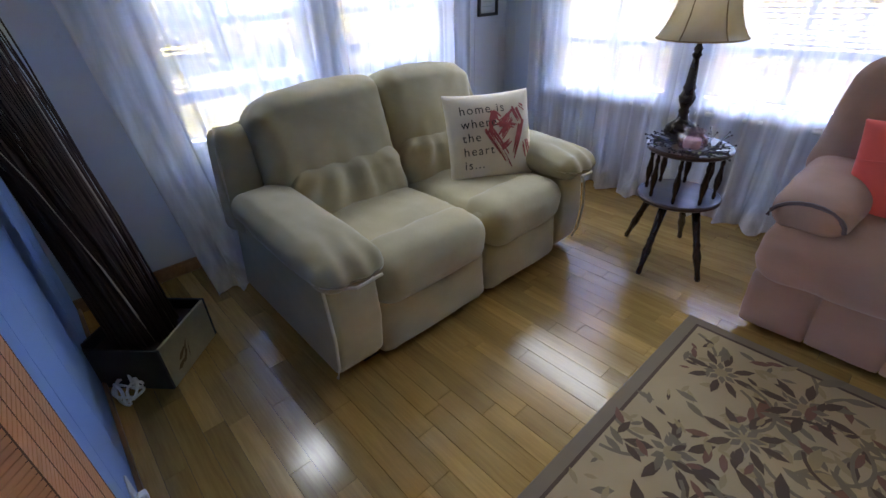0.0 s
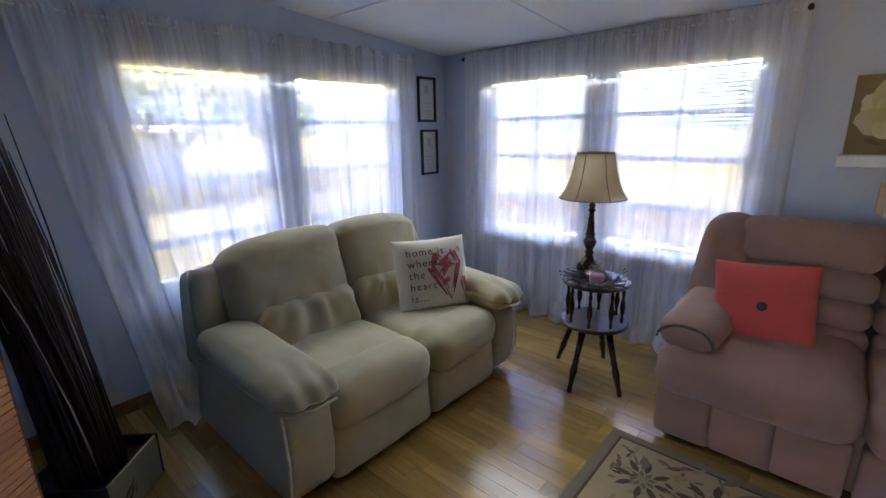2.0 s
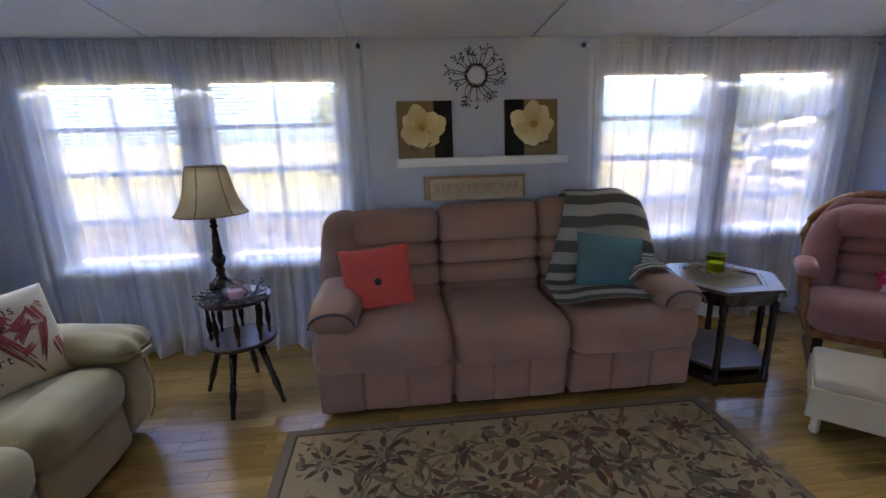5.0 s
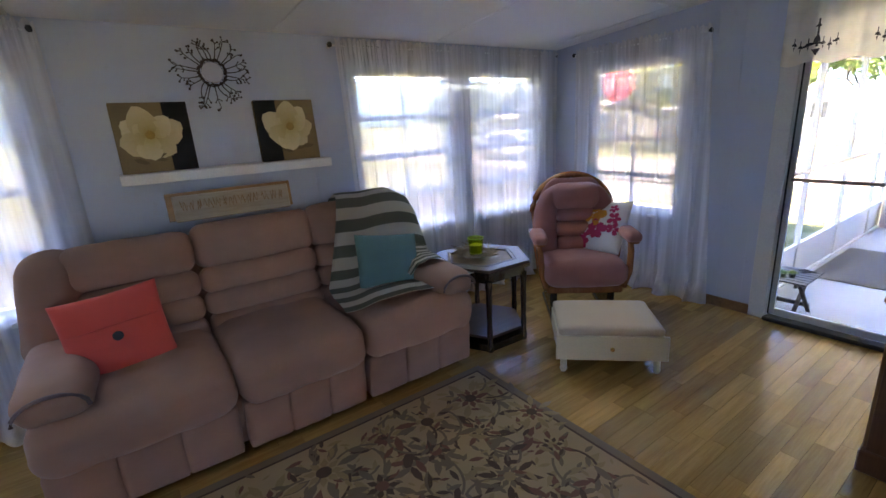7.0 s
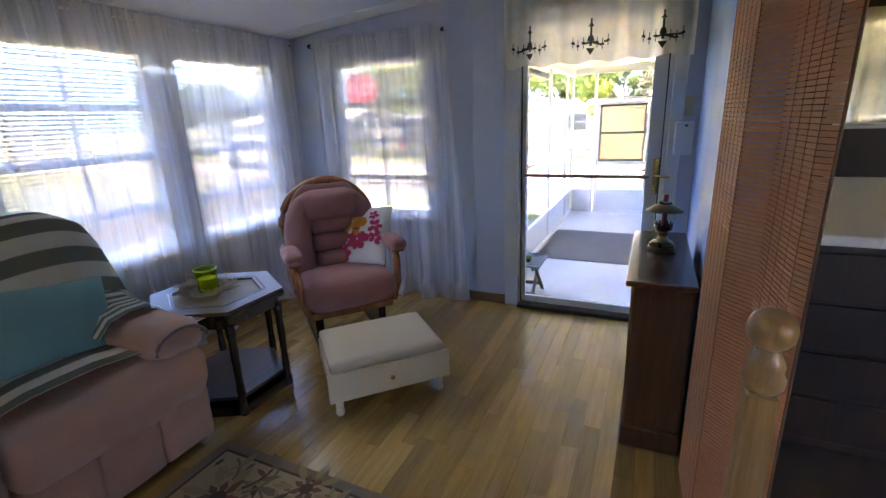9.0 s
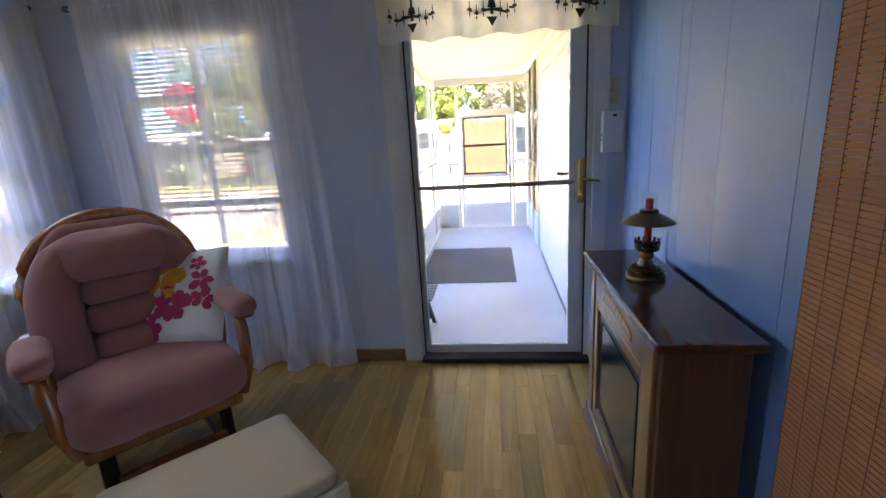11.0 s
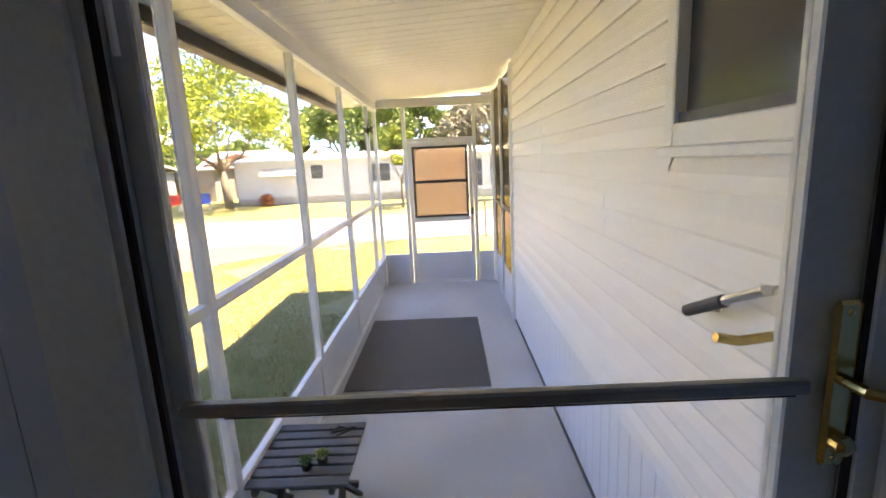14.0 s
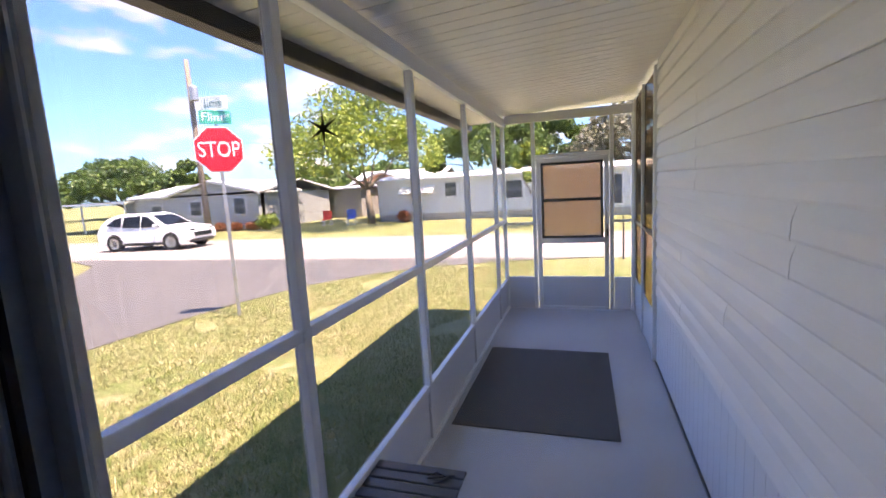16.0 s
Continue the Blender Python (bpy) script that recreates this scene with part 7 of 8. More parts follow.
# ---- houses across the street ----
M_HWHITE = plain("white_house_siding", (0.62, 0.62, 0.61), 0.5, var=0.05, scale=1)
M_HGREY = plain("grey_house_stucco", (0.30, 0.31, 0.31), 0.7, var=0.06, scale=1)
M_HTAUPE = plain("taupe_house_siding", (0.27, 0.25, 0.24), 0.7, var=0.06, scale=1)
M_HGREEN = plain("sage_shed_siding", (0.36, 0.39, 0.36), 0.7, var=0.06, scale=1)
M_BRICK = plain("orange_brick", (0.42, 0.20, 0.12), 0.8, var=0.25, scale=6)
M_HROOF = plain("white_house_roof", (0.55, 0.56, 0.57), 0.5, var=0.08, scale=1)
M_HWIN = plain("dark_house_window", (0.06, 0.07, 0.08), 0.1)
M_BLOCK = plain("skirting_block", (0.40, 0.36, 0.30), 0.8, var=0.4, scale=5)


def house(name, label, x, y0, y1, depth, ztop, wall_m, roof_m, wins, rise=0.5, gable=None, boards=True, skirt=None, over=0.3):
    """A low house whose front faces -x. wins: (y, z, width, height) on the front; gable: (y0, y1, rise) of a front gable."""
    root = thing(name, label, "house")
    part("wall", boxed(x, x + depth, y0, y1, GZ - 0.05, ztop), wall_m, root)
    if boards:
        z = GZ + (0.45 if skirt else 0.1)
        while z < ztop - 0.05:
            part("siding_board", boxed(x - 0.02, x, y0, y1, z, z + 0.17), wall_m, root)
            z += 0.19
    if skirt:
        y = y0
        while y < y1 - 0.1:
            part("skirting_block", boxed(x - 0.03, x, y, min(y + 0.37, y1), GZ, GZ + 0.2), skirt, root)
            part("skirting_block", boxed(x - 0.03, x, y, min(y + 0.37, y1), GZ + 0.215, GZ + 0.42), skirt, root)
            y += 0.4
    bm = bmesh.new()
    c = x + depth / 2
    q = [(x - over, ztop), (c, ztop + rise), (x + depth + over, ztop), (x + depth + over, ztop + 0.12), (c, ztop + rise + 0.12), (x - over, ztop + 0.12)]
    a = [bm.verts.new((u, y0 - over, v)) for u, v in q]
    b = [bm.verts.new((u, y1 + over, v)) for u, v in q]
    bm.faces.new(a)
    bm.faces.new(b[::-1])
    for i in range(6):
        bm.faces.new((a[i], a[(i + 1) % 6], b[(i + 1) % 6], b[i]))
    part("roof", bm, roof_m, root)
    if gable:
        g0, g1, gr = gable
        gm = (g0 + g1) / 2
        bm = bmesh.new()
        q = [(g0 - over, ztop), (gm, ztop + gr), (g1 + over, ztop), (g1 + over, ztop + 0.14), (gm, ztop + gr + 0.14), (g0 - over, ztop + 0.14)]
        a = [bm.verts.new((x - 0.55, u, v)) for u, v in q]
        b = [bm.verts.new((c, u, v)) for u, v in q]
        bm.faces.new(a)
        bm.faces.new(b[::-1])
        for i in range(6):
            bm.faces.new((a[i], a[(i + 1) % 6], b[(i + 1) % 6], b[i]))
        part("gable_roof", bm, roof_m, root)
        bm = bmesh.new()
        a = [bm.verts.new((x - 0.3, u, v)) for u, v in ((g0, GZ - 0.05), (g1, GZ - 0.05), (g1, ztop + 0.02), (gm, ztop + gr), (g0, ztop + 0.02))]
        b = [bm.verts.new((x + 0.3, v.co.y, v.co.z)) for v in a]
        bm.faces.new(a)
        bm.faces.new(b[::-1])
        for i in range(5):
            bm.faces.new((a[i], a[(i + 1) % 5], b[(i + 1) % 5], b[i]))
        part("gable_wall", bm, wall_m, root)
    for y, z, w, h in wins:
        xf = x - 0.34 if gable and gable[0] < y < gable[1] else x - 0.05
        wn_ = part("window", boxed(xf, xf + 0.06, y - w / 2 - 0.08, y + w / 2 + 0.08, z - h / 2 - 0.08, z + h / 2 + 0.08), M_HWHITE, root)
        part("pane", boxed(xf - 0.01, xf, y - w / 2, y + w / 2, z + 0.02, z + h / 2), M_HWIN, wn_)
        part("pane", boxed(xf - 0.01, xf, y - w / 2, y + w / 2, z - h / 2, z - 0.02), M_HWIN, wn_)
    return root


hw = house("mobile_home", "long white mobile home with lapped siding and a low pale roof", 32.8, -0.4, 10.2, 5.0, 1.72, M_HWHITE, M_HROOF, [(5.3, 1.1, 0.7, 0.8), (1.6, 0.9, 1.2, 1.0)], 0.35, None, True, M_BLOCK)
aw = part("awning", boxed(-0.7, 0.0, 6.3, 8.6, 0.0, 0.05, 0.0, Matrix.Translation((32.75, 0, 1.35)) @ pose(0, 0, 0, 0, -38)), M_HWHITE, hw)
house("mobile_home", "white mobile home with tall dark windows", 31.8, -14.0, -1.2, 5.0, 1.72, M_HWHITE, M_HROOF, [(-4.1, 0.65, 0.55, 1.5), (-5.5, 0.65, 1.3, 1.6), (-2.2, 0.6, 0.7, 1.3), (-8.5, 0.7, 1.3, 1.3)], 0.35, None, True, M_BLOCK)
hg = house("grey_house", "grey single-storey house with a front gable and white roof", 29.9, 16.9, 27.5, 8.0, 1.55, M_HGREY, M_HROOF, [(18.3, 0.8, 0.9, 1.0), (21.8, 0.75, 0.9, 0.9), (25.5, 0.6, 0.9, 0.9)], 0.8, (16.9, 24.0, 0.85), False)
cp = thing("carport", "white flat-roofed carport beside the grey house", "carport")
part("roof", boxed(29.5, 37.5, 27.9, 37.5, 1.35, 1.5), M_HROOF, cp)
for y in (28.2, 32.5, 37.2):
    part("post", boxed(29.7, 29.8, y - 0.05, y + 0.05, GZ, 1.35), M_HWHITE, cp)
part("rear_wall", boxed(37.0, 37.2, 27.9, 37.5, GZ, 1.35), M_HGREY, cp)
house("garden_shed", "small sage green shed with a white roof", 36.0, 17.4, 21.0, 3.5, 1.35, M_HGREEN, M_HROOF, [], 0.5, (17.4, 21.0, 0.5), True)
house("taupe_house", "plain taupe flat-roofed outbuilding", 38.5, 14.4, 18.6, 5.0, 1.5, M_HTAUPE, M_HROOF, [(17.0, 0.7, 0.5, 0.6)], 0.15, None, False)
house("brick_house", "distant orange brick house with a pale roof", 42.0, 9.0, 17.0, 6.0, 1.7, M_BRICK, M_HROOF, [], 1.2, (11.0, 17.0, 1.0), False)

# ---- trees ----
M_BARK = plain("grey_bark", (0.16, 0.13, 0.10), 0.9, var=0.3, scale=4, fine=20, fine_bump=0.6)


def leaf_mat(name, stops):
    m, n, l, p = shader(name)
    gi = n.new("ShaderNodeNewGeometry")
    l.new(ramp(n, l, gi.outputs["Random Per Island"], stops).outputs["Color"], p.inputs["Base Color"])
    p.inputs["Roughness"].default_value = 0.6
    tl = n.new("ShaderNodeBsdfTranslucent")
    l.new(ramp(n, l, gi.outputs["Random Per Island"], [(q, shade_of(c, 1.4)) for q, c in stops]).outputs["Color"], tl.inputs["Color"])
    mx = n.new("ShaderNodeMixShader")
    mx.inputs[0].default_value = 0.3
    l.new(p.outputs[0], mx.inputs[1])
    l.new(tl.outputs[0], mx.inputs[2])
    l.new(mx.outputs[0], n["Material Output"].inputs["Surface"])
    return m


M_LEAFA = leaf_mat("yellow_green_leaves", [(0.0, (0.07, 0.12, 0.02)), (0.5, (0.17, 0.24, 0.04)), (1.0, (0.34, 0.38, 0.07))])
M_LEAFB = leaf_mat("dark_green_leaves", [(0.0, (0.035, 0.075, 0.018)), (0.6, (0.08, 0.14, 0.035)), (1.0, (0.15, 0.22, 0.05))])
M_LEAFC = leaf_mat("grey_moss_leaves", [(0.0, (0.09, 0.10, 0.06)), (0.6, (0.20, 0.20, 0.14)), (1.0, (0.32, 0.31, 0.24))])


def tree(label, x, y, h, crown_r, crown_h, base, lobes, n_leaf, mat, seed, leaf=0.3, lean=(0, 0), trunk=0.28):
    """A tapered trunk, limbs to every lobe, and a crown of small leaves thrown round the lobes."""
    root = thing("tree", label, "tree", pose(x, y, GZ), "trees")
    r = random.Random(seed)
    fork = Vector((lean[0] * 0.4, lean[1] * 0.4, base * 0.75))
    part("trunk", tube([(0, 0, -0.05), fork * 0.5 + Vector((r.uniform(-0.1, 0.1), 0, 0)), fork], trunk, 9, taper=0.7), M_BARK, root, smooth=True)
    rs_ = np.random.RandomState(seed)
    cen, rad = [], []
    for i in range(lobes):
        a = 2.4 * i + r.uniform(-0.4, 0.4)
        q = math.sqrt((i + 0.5) / lobes)
        zz = base + crown_h * (0.12 + 0.8 * (1 - q * q) * r.uniform(0.55, 1.0) + 0.12 * r.random())
        c = Vector((lean[0] + crown_r * q * math.cos(a) * 0.9, lean[1] + crown_r * q * math.sin(a) * 0.9, zz))
        cen.append(c)
        rad.append(crown_r * r.uniform(0.16, 0.32))
    # a few main limbs that fork low, thin branches from their ends to the lobes
    tips = []
    for i in range(5):
        a = 1.26 * i + r.uniform(-0.35, 0.35)
        up = r.uniform(0.22, 0.5)
        tip = fork + Vector((lean[0] * 0.6 + crown_r * 0.42 * math.cos(a), lean[1] * 0.6 + crown_r * 0.42 * math.sin(a), crown_h * up))
        mid = fork + (tip - fork) * 0.5 + Vector((r.uniform(-0.1, 0.1), r.uniform(-0.1, 0.1), -0.06 * crown_h * r.random())) * 1.5
        tips += [mid, tip]
        part("limb", tube([fork - Vector((0, 0, 0.1)), fork + (mid - fork) * 0.5 + Vector((0, 0, 0.05)), mid, tip], trunk * 0.5, 7, taper=0.4), M_BARK, root, smooth=True)
    for i, c in enumerate(cen):
        if i % 3 == 2:
            continue
        t = min(tips, key=lambda p: (p - c).length)
        kink = t + (c - t) * 0.5 + Vector((r.uniform(-0.2, 0.2), r.uniform(-0.2, 0.2), r.uniform(0, 0.25)))
        part("branch", tube([t, kink, c], trunk * 0.17, 5, taper=0.3), M_BARK, root, smooth=True)
    cen, rad = np.array(cen), np.array(rad)
    k = rs_.randint(0, lobes, n_leaf)
    d = rs_.normal(size=(n_leaf, 3))
    d /= np.linalg.norm(d, axis=1)[:, None]
    pos = cen[k] + d * (rad[k] * rs_.uniform(0.35, 1.12, n_leaf) ** 0.6)[:, None] * np.array([1, 1, 0.72])
    u = rs_.normal(size=(n_leaf, 3))
    u /= np.linalg.norm(u, axis=1)[:, None]
    v = np.cross(u, rs_.normal(size=(n_leaf, 3)))
    v /= np.linalg.norm(v, axis=1)[:, None]
    s = leaf * rs_.uniform(0.5, 1.2, n_leaf)[:, None]
    V = np.stack([pos - u * s * 0.5, pos + v * s * 0.28, pos + u * s * 0.5, pos - v * s * 0.28], 1).reshape(-1, 3)
    me = bpy.data.meshes.new("crown")
    me.from_pydata(V.tolist(), [], np.arange(4 * n_leaf).reshape(-1, 4).tolist())
    me.materials.append(mat)
    ob = new("crown", me)
    ob.parent = root
    ob["kind"] = "stuff"
    return root


tree("large spreading oak with yellow-green leaves in front of the mobile home", 31.6, 10.2, 8, 5.4, 5.4, 2.9, 34, 13000, M_LEAFA, 5, 0.30, (0.4, 0.6), 0.26)
tree("young tree with bright yellow-green leaves by the street", 27.5, -0.2, 4, 1.0, 2.8, 1.6, 10, 3500, M_LEAFA, 6, 0.2, (0, 0), 0.08)
tree("dark green broad tree behind the mobile home", 41.0, 4.5, 8, 5.0, 6.0, 2.5, 22, 9000, M_LEAFB, 7, 0.45, (0, 0), 0.3)
tree("grey moss-hung tree behind the mobile home", 42.0, -6.5, 8, 5.5, 6.0, 2.2, 24, 11000, M_LEAFC, 8, 0.42, (0, 0), 0.3)
tree("dark green broad tree behind the mobile home", 44.0, -1.0, 8, 4.0, 6.0, 2.2, 18, 7000, M_LEAFB, 9, 0.45, (0, 0), 0.3)
tree("dark green rounded tree behind the grey house", 58.0, 64.0, 9, 9.0, 7.0, 1.8, 26, 9000, M_LEAFB, 10, 0.8, (0, 0), 0.4)
tree("dark green rounded tree behind the grey house", 58.0, 52.5, 8, 5.0, 6.0, 1.6, 18, 6000, M_LEAFB, 11, 0.7, (0, 0), 0.35)
tree("dark green tree line beyond the houses", 66.0, 36.0, 8, 7.0, 5.0, 1.2, 20, 6000, M_LEAFB, 12, 0.8, (0, 0), 0.35)
tree("dark green tree line beyond the houses", 64.0, 24.0, 8, 7.0, 4.5, 1.0, 20, 6000, M_LEAFB, 13, 0.8, (0, 0), 0.35)
tree("broad dark green tree across the side street", 3.0, 26.0, 8, 5.0, 5.5, 2.2, 20, 6000, M_LEAFA, 14, 0.5, (0, 0), 0.3)
tree("broad green tree beyond the west lawn", -16.0, 3.0, 7, 4.5, 5.0, 2.0, 20, 6000, M_LEAFA, 15, 0.45, (0, 0), 0.3)
tree("broad green tree beyond the west lawn", -20.0, -5.0, 7, 5.0, 5.0, 1.8, 20, 6000, M_LEAFB, 16, 0.45, (0, 0), 0.3)
house("west_house", "pale neighbouring house beyond the west lawn", -30.0, -8.0, 6.0, 6.0, 1.7, M_HWHITE, M_HROOF, [], 0.5, None, False)
house("north_house", "pale neighbouring house across the side street", 4.0, 30.0, 40.0, 9.0, 1.8, M_HWHITE, M_HROOF, [], 0.5, None, False)


def shrub(label, x, y, r, n_leaf, mat, seed):
    root = thing("shrub", label, "shrub", pose(x, y, GZ), "shrubs")
    part("stem", tube([(0, 0, -0.02), (0.02, 0, r * 0.8)], 0.02, 5), M_BARK, root)
    rs_ = np.random.RandomState(seed)
    d = rs_.normal(size=(n_leaf, 3))
    d /= np.linalg.norm(d, axis=1)[:, None]
    pos = d * (r * rs_.uniform(0.4, 1.1, n_leaf))[:, None] * np.array([1, 1.2, 0.8]) + np.array([0, 0, r * 0.9])
    u = rs_.normal(size=(n_leaf, 3)) * 0.06
    v = rs_.normal(size=(n_leaf, 3)) * 0.04
    V = np.stack([pos - u, pos + v, pos + u, pos - v], 1).reshape(-1, 3)
    me = bpy.data.meshes.new("leaves")
    me.from_pydata(V.tolist(), [], np.arange(4 * n_leaf).reshape(-1, 4).tolist())
    me.materials.append(mat)
    ob = new("leaves", me)
    ob.parent = root
    ob["kind"] = "stuff"


M_LEAFR = leaf_mat("russet_leaves", [(0.0, (0.14, 0.04, 0.02)), (1.0, (0.30, 0.12, 0.05))])
shrub("yellow-green shrub at the grey house corner", 29.0, 15.9, 0.6, 900, M_LEAFA, 1)
for i, y in enumerate((17.2, 18.4, 19.6)):
    shrub("low russet shrub along the grey house", 29.2, y, 0.32, 350, M_LEAFR, 2 + i)
shrub("low russet shrub in front of the mobile home", 32.0, 8.2, 0.4, 300, M_LEAFR, 7)

# ---- utility pole and wires ----
M_POLE = wood("weathered_pole", (0.14, 0.11, 0.085), (0.26, 0.22, 0.18), rough=0.9, axis=2, coat=0)
up = thing("utility_pole", "weathered wooden utility pole with a transformer can", "utility pole", pose(25.0, 16.4, GZ))
part("pole", tube([(0, 0, -0.05), (0.05, 0.1, 4.6), (0.12, 0.2, 9.1)], 0.17, 10, taper=0.7), M_POLE, up, smooth=True)
part("transformer", lathe([(0.18, 7.0), (0.2, 7.04), (0.2, 7.65), (0.16, 7.72), (0.05, 7.75)], 14, Matrix.Translation((-0.1, -0.25, 0))), M_GALV, up)
part("insulator", lathe([(0.05, 0), (0.07, 0.08), (0.03, 0.2)], 8, Matrix.Translation((0.12, 0.28, 8.95))), M_SWHITE, up)
for i, (e, z0) in enumerate((((25, 75, 7.4), 6.4), ((25, 75, 8.6), 8.2), ((32, -8, 6.6), 8.1), ((34, -10, 5.5), 6.2), ((33, 4, 2.0), 6.0))):
    a, b = Vector((25.1, 16.6, z0)), Vector(e)
    pts = [a + (b - a) * (t / 10) - Vector((0, 0, 1.2 * (t / 10) * (1 - t / 10))) for t in range(11)]
    part("wire", tube(pts, 0.016, 4), M_BLACK, up)

# ---- white car ----
M_CARW = plain("white_car_paint", (0.80, 0.81, 0.82), 0.2, var=0.02, fine_bump=0.0, coat=0.8)
M_CARG = plain("car_glass", (0.02, 0.025, 0.03), 0.05, fine_bump=0.0)
M_TYRE = plain("tyre_rubber", (0.02, 0.02, 0.02), 0.8)
M_RIM = plain("alloy_rim", (0.45, 0.46, 0.47), 0.3, 0.8)
car = thing("white_car", "white compact sport utility car on the cross street", "car", pose(21.6, 15.9, GZ + 0.015, 0, 0, 8))
# local: front towards -y, width along x
side = [(-2.22, 0.42), (-2.26, 0.62), (-2.18, 0.82), (-1.95, 0.94), (-1.15, 1.04), (-0.35, 1.52), (0.1, 1.62), (1.2, 1.60), (1.75, 1.45), (2.12, 1.08), (2.24, 0.85), (2.25, 0.45), (2.1, 0.28), (-2.05, 0.26)]


def car_body(pts, half, taper):
    bm = bmesh.new()
    rings = []
    for sx, k in ((-half, 0.0), (-half * 0.9, 1.0), (half * 0.9, 1.0), (half, 0.0)):
        rings.append([bm.verts.new((sx * (1 - taper * max(0, z - 0.95) / 0.65), y * (0.985 if k == 0 else 1), z if k else 0.3 + (z - 0.3) * 0.975)) for y, z in pts])
    for a, b in zip(rings, rings[1:]):
        for i in range(len(pts)):
            j = (i + 1) % len(pts)
            bm.faces.new((a[i], a[j], b[j], b[i]))
    bm.faces.new(rings[0])
    bm.faces.new(rings[-1][::-1])
    return bm


body = part("body", car_body(side, 0.92, 0.2), M_CARW, car)
for s in (-1, 1):
    xs = s * 0.925
    bm = bmesh.new()
    for q in ([(-0.95, 1.02), (-0.3, 1.44), (0.0, 1.50), (0.0, 1.02)], [(0.06, 1.02), (0.06, 1.51), (0.85, 1.49), (0.95, 1.05)], [(1.03, 1.06), (0.95, 1.48), (1.35, 1.42), (1.75, 1.14)]):
        bm.faces.new([bm.verts.new((xs * (1 - 0.2 * max(0, z - 0.95) / 0.65) * 1.004, y, z)) for y, z in q])
    bmesh.ops.solidify(bm, geom=bm.faces[:], thickness=0.01)
    part("side_windows", bm, M_CARG, car)
    part("sill_trim", boxed(xs - 0.03, xs + 0.02, -1.2, 1.2, 0.24, 0.36, 0.02), M_TYRE, car)
    part("mirror", boxed(xs + s * 0.02, xs + s * 0.18, -0.85, -0.72, 1.02, 1.14, 0.03), M_CARW, car) if s > 0 else part("mirror", boxed(xs - 0.18, xs - 0.02, -0.85, -0.72, 1.02, 1.14, 0.03), M_CARW, car)
    for y in (-1.38, 1.38):
        part("wheel_arch", lathe([(0.40, 0), (0.40, 0.02), (0.30, 0.025)], 20, at_dir((xs - s * 0.01, y, 0.36), (xs + s, y, 0.36))), M_TYRE, car)
        wh = part("wheel", lathe([(0.24, -0.2), (0.335, -0.19), (0.35, -0.1), (0.345, 0.0), (0.30, 0.03), (0.24, 0.02)], 22, at_dir((xs, y, 0.35), (xs + s, y, 0.35))), M_TYRE, car)
        part("rim", lathe([(0.23, 0.0), (0.235, 0.035), (0.20, 0.03), (0.05, 0.015), (0.03, 0.03)], 18, at_dir((xs, y, 0.35), (xs + s, y, 0.35))), M_RIM, wh)
    part("headlight", boxed(xs - s * 0.35 - 0.14, xs - s * 0.35 + 0.2, -2.21, -2.10, 0.78, 0.86, 0.02), M_CARG, car, "dark slim headlight")
bm = bmesh.new()
bm.faces.new([bm.verts.new(v) for v in ((-0.74, -1.12, 1.075), (0.74, -1.12, 1.075), (0.62, -0.40, 1.505), (-0.62, -0.40, 1.505))])
bmesh.ops.solidify(bm, geom=bm.faces[:], thickness=-0.02)
part("windscreen", bm, M_CARG, car)
part("grille", boxed(-0.55, 0.55, -2.285, -2.2, 0.52, 0.72, 0.02), M_CARG, car)
part("lower_bumper", boxed(-0.7, 0.7, -2.26, -2.1, 0.28, 0.42, 0.02), M_TYRE, car)

# garden chairs and stake on the far lawn
for x, y, c, nm in ((31.0, 13.0, (0.55, 0.06, 0.04), "red"), (31.2, 11.4, (0.05, 0.12, 0.45), "blue")):
    gc = thing("garden_chair", f"{nm} garden chair on the far lawn", "chair", pose(x, y, GZ, 0, 0, 20), "garden chairs")
    mt = plain(f"{nm}_plastic", c, 0.4)
    part("seat", boxed(-0.28, 0.28, -0.28, 0.28, 0.38, 0.43, 0.01), mt, gc)
    part("backrest", boxed(0.22, 0.28, -0.28, 0.28, 0.43, 0.95, 0.01), mt, gc)
    for a in (-0.25, 0.25):
        for b in (-0.25, 0.25):
            part("leg", boxed(a - 0.02, a + 0.02, b - 0.02, b + 0.02, 0, 0.38), M_SWHITE, gc)
tagged(part("marker_stake", tube([(17.9, -3.35, GZ - 0.05), (17.92, -3.35, 0.35)], 0.02, 6), M_BLACK), "thin black marker stake in the grass verge", "stake")

# ---- wooden floor strips, laid along the room ----
floor_ob = bpy.data.objects["floor"]
STRIP = 0.076
mesh_pool = {}


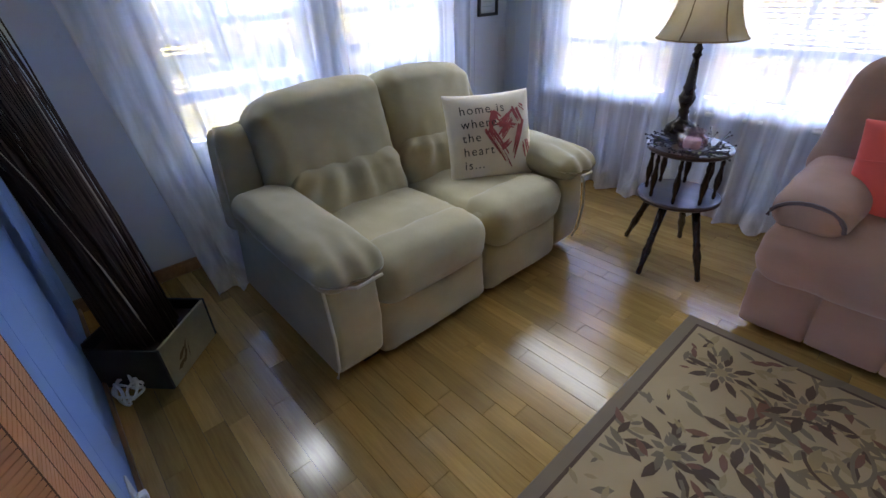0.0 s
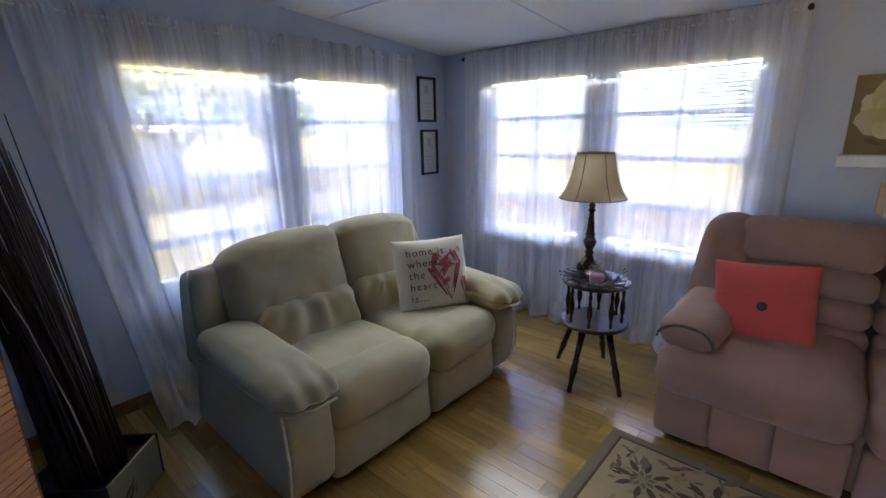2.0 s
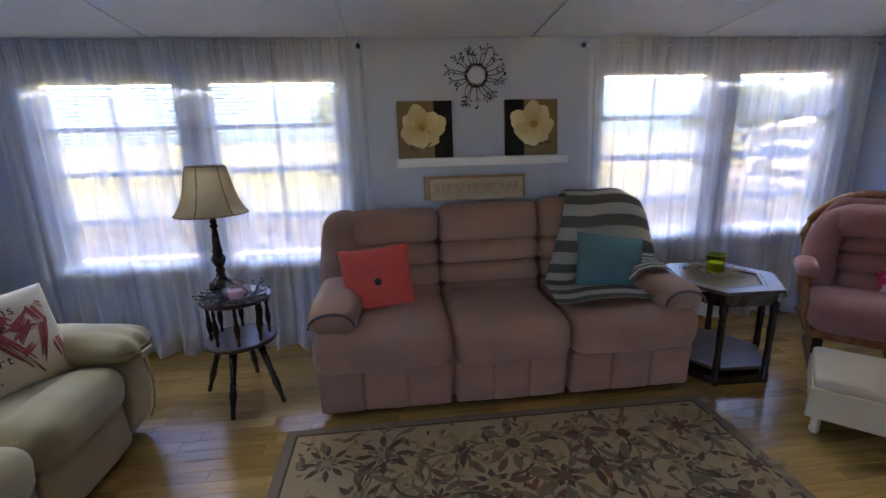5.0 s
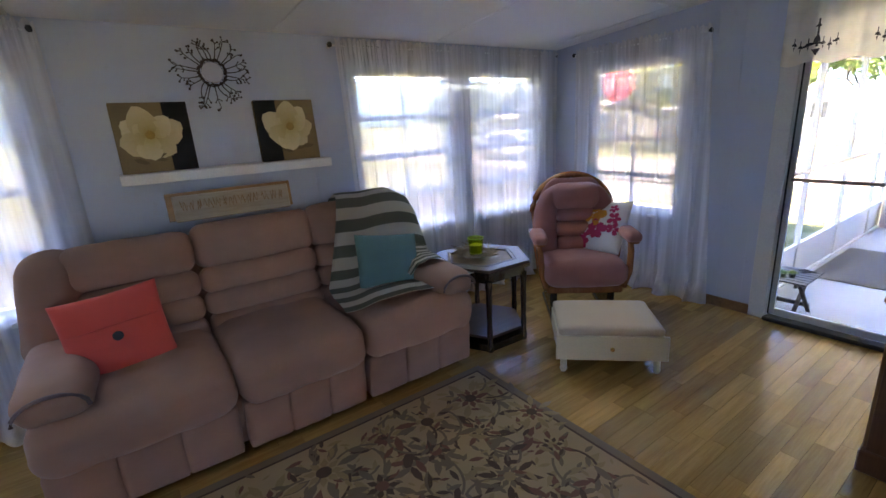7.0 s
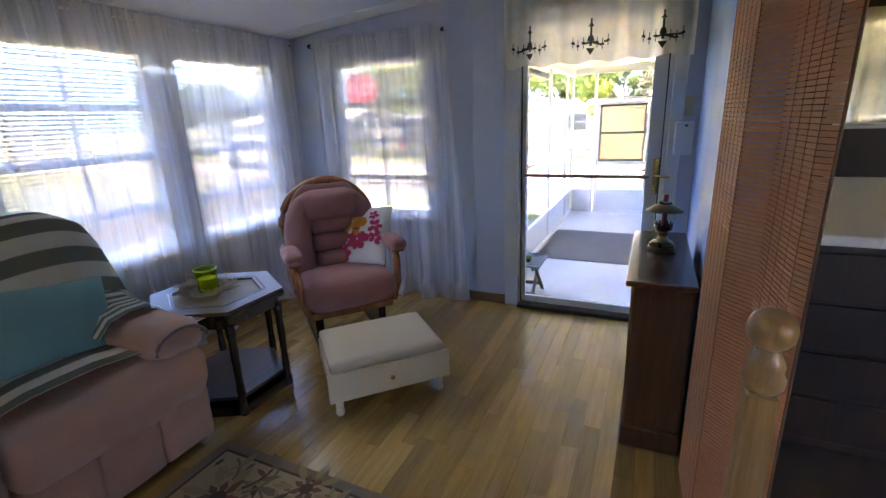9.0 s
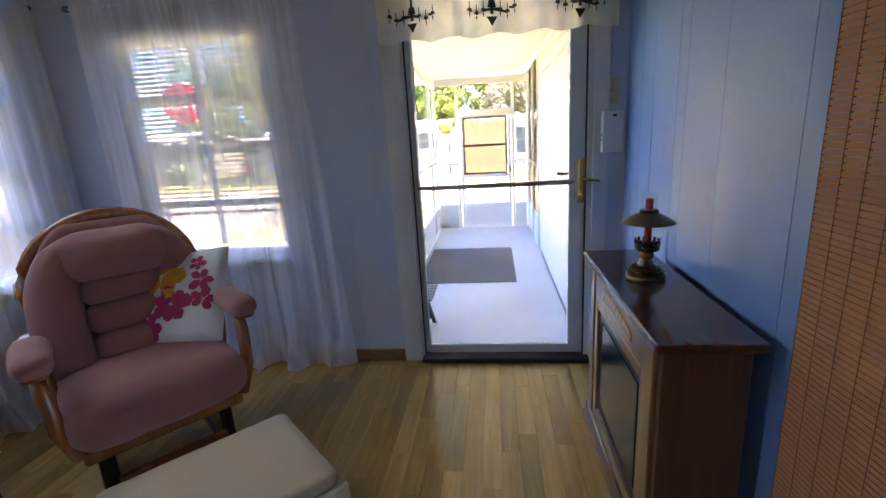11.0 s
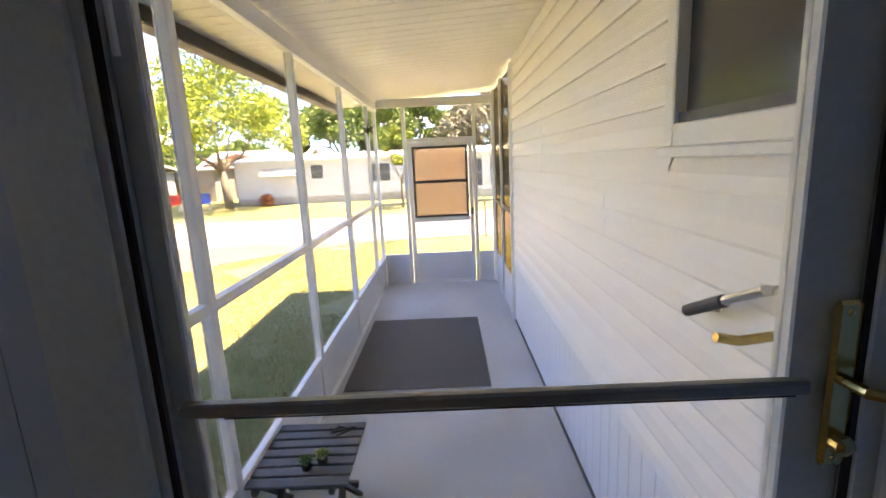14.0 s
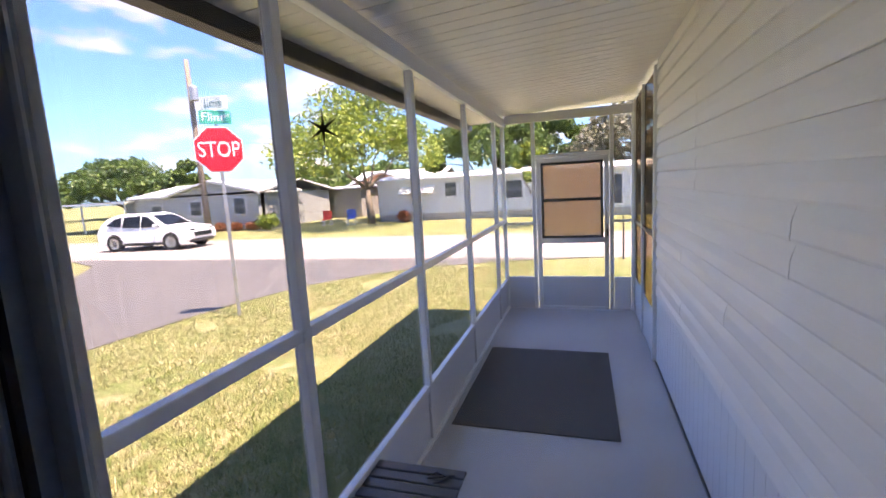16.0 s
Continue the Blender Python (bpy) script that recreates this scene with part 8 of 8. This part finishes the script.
def strip_mesh(length):
    key = round(length, 2)
    if key not in mesh_pool:
        bm = boxed(0.0004, key - 0.0004, 0.0004, STRIP - 0.0004, -0.012, 0.0)
        top = [e for e in bm.edges if all(v.co.z > -0.001 for v in e.verts)]
        bmesh.ops.bevel(bm, geom=top, offset=0.0006, segments=1, affect="EDGES")
        me = bpy.data.meshes.new("plank")
        bm.to_mesh(me)
        bm.free()
        me.materials.append(M_FLOOR)
        mesh_pool[key] = me
    return mesh_pool[key]


rr = random.Random(33)
near, far = [], []
y = -3.16
row = 0
while y < 0.0:
    x = -rr.uniform(0.0, 0.5)
    while x < RX + 0.1:
        ln = rr.choice((0.38, 0.46, 0.55, 0.62))
        a, b = max(x, 0.0), min(x + ln, RX + 0.02)
        if b - a > 0.03 and not (2.3 < a and b < 4.1 and (-2.5 < y < -1.3 or y > -0.85)) and not (a > 0.5 and b < 1.3 and -2.4 < y < -1.0):
            seen = (y > -2.75 and y < -1.25 and a > 4.2) or (1.3 < a < 2.2 and y < -0.75) or (a > 4.2 and y < -2.0)
            (near if seen and len(near) < 300 else far).append((a, b, y))
        x += ln
    y += STRIP
    row += 1
for a, b, y in near:
    ob = new("plank", strip_mesh(b - a))
    ob.location = (a, y, 0)
    ob.parent = floor_ob
me = bpy.data.meshes.new("planks")
V, Fc = [], []
for a, b, y in far:
    i = len(V)
    e = 0.0006
    V += [(a + e, y + e, 0), (b - e, y + e, 0), (b - e, y + STRIP - e, 0), (a + e, y + STRIP - e, 0), (a + e, y + e, -0.012), (b - e, y + e, -0.012), (b - e, y + STRIP - e, -0.012), (a + e, y + STRIP - e, -0.012)]
    Fc += [(i, i + 1, i + 2, i + 3), (i, i + 4, i + 5, i + 1), (i + 1, i + 5, i + 6, i + 2), (i + 2, i + 6, i + 7, i + 3), (i + 3, i + 7, i + 4, i)]
me.from_pydata(V, [], Fc)
M_FLOOR2 = M_FLOOR.copy()
t = M_FLOOR2.node_tree
gi = t.nodes.new("ShaderNodeNewGeometry")
for nd in list(t.nodes):
    if nd.bl_idname == "ShaderNodeObjectInfo":
        for lk in list(nd.outputs["Random"].links):
            t.links.new(gi.outputs["Random Per Island"], lk.to_socket)
me.materials.append(M_FLOOR2)
ob = new("planks", me)
ob.parent = floor_ob
ob["kind"] = "stuff"
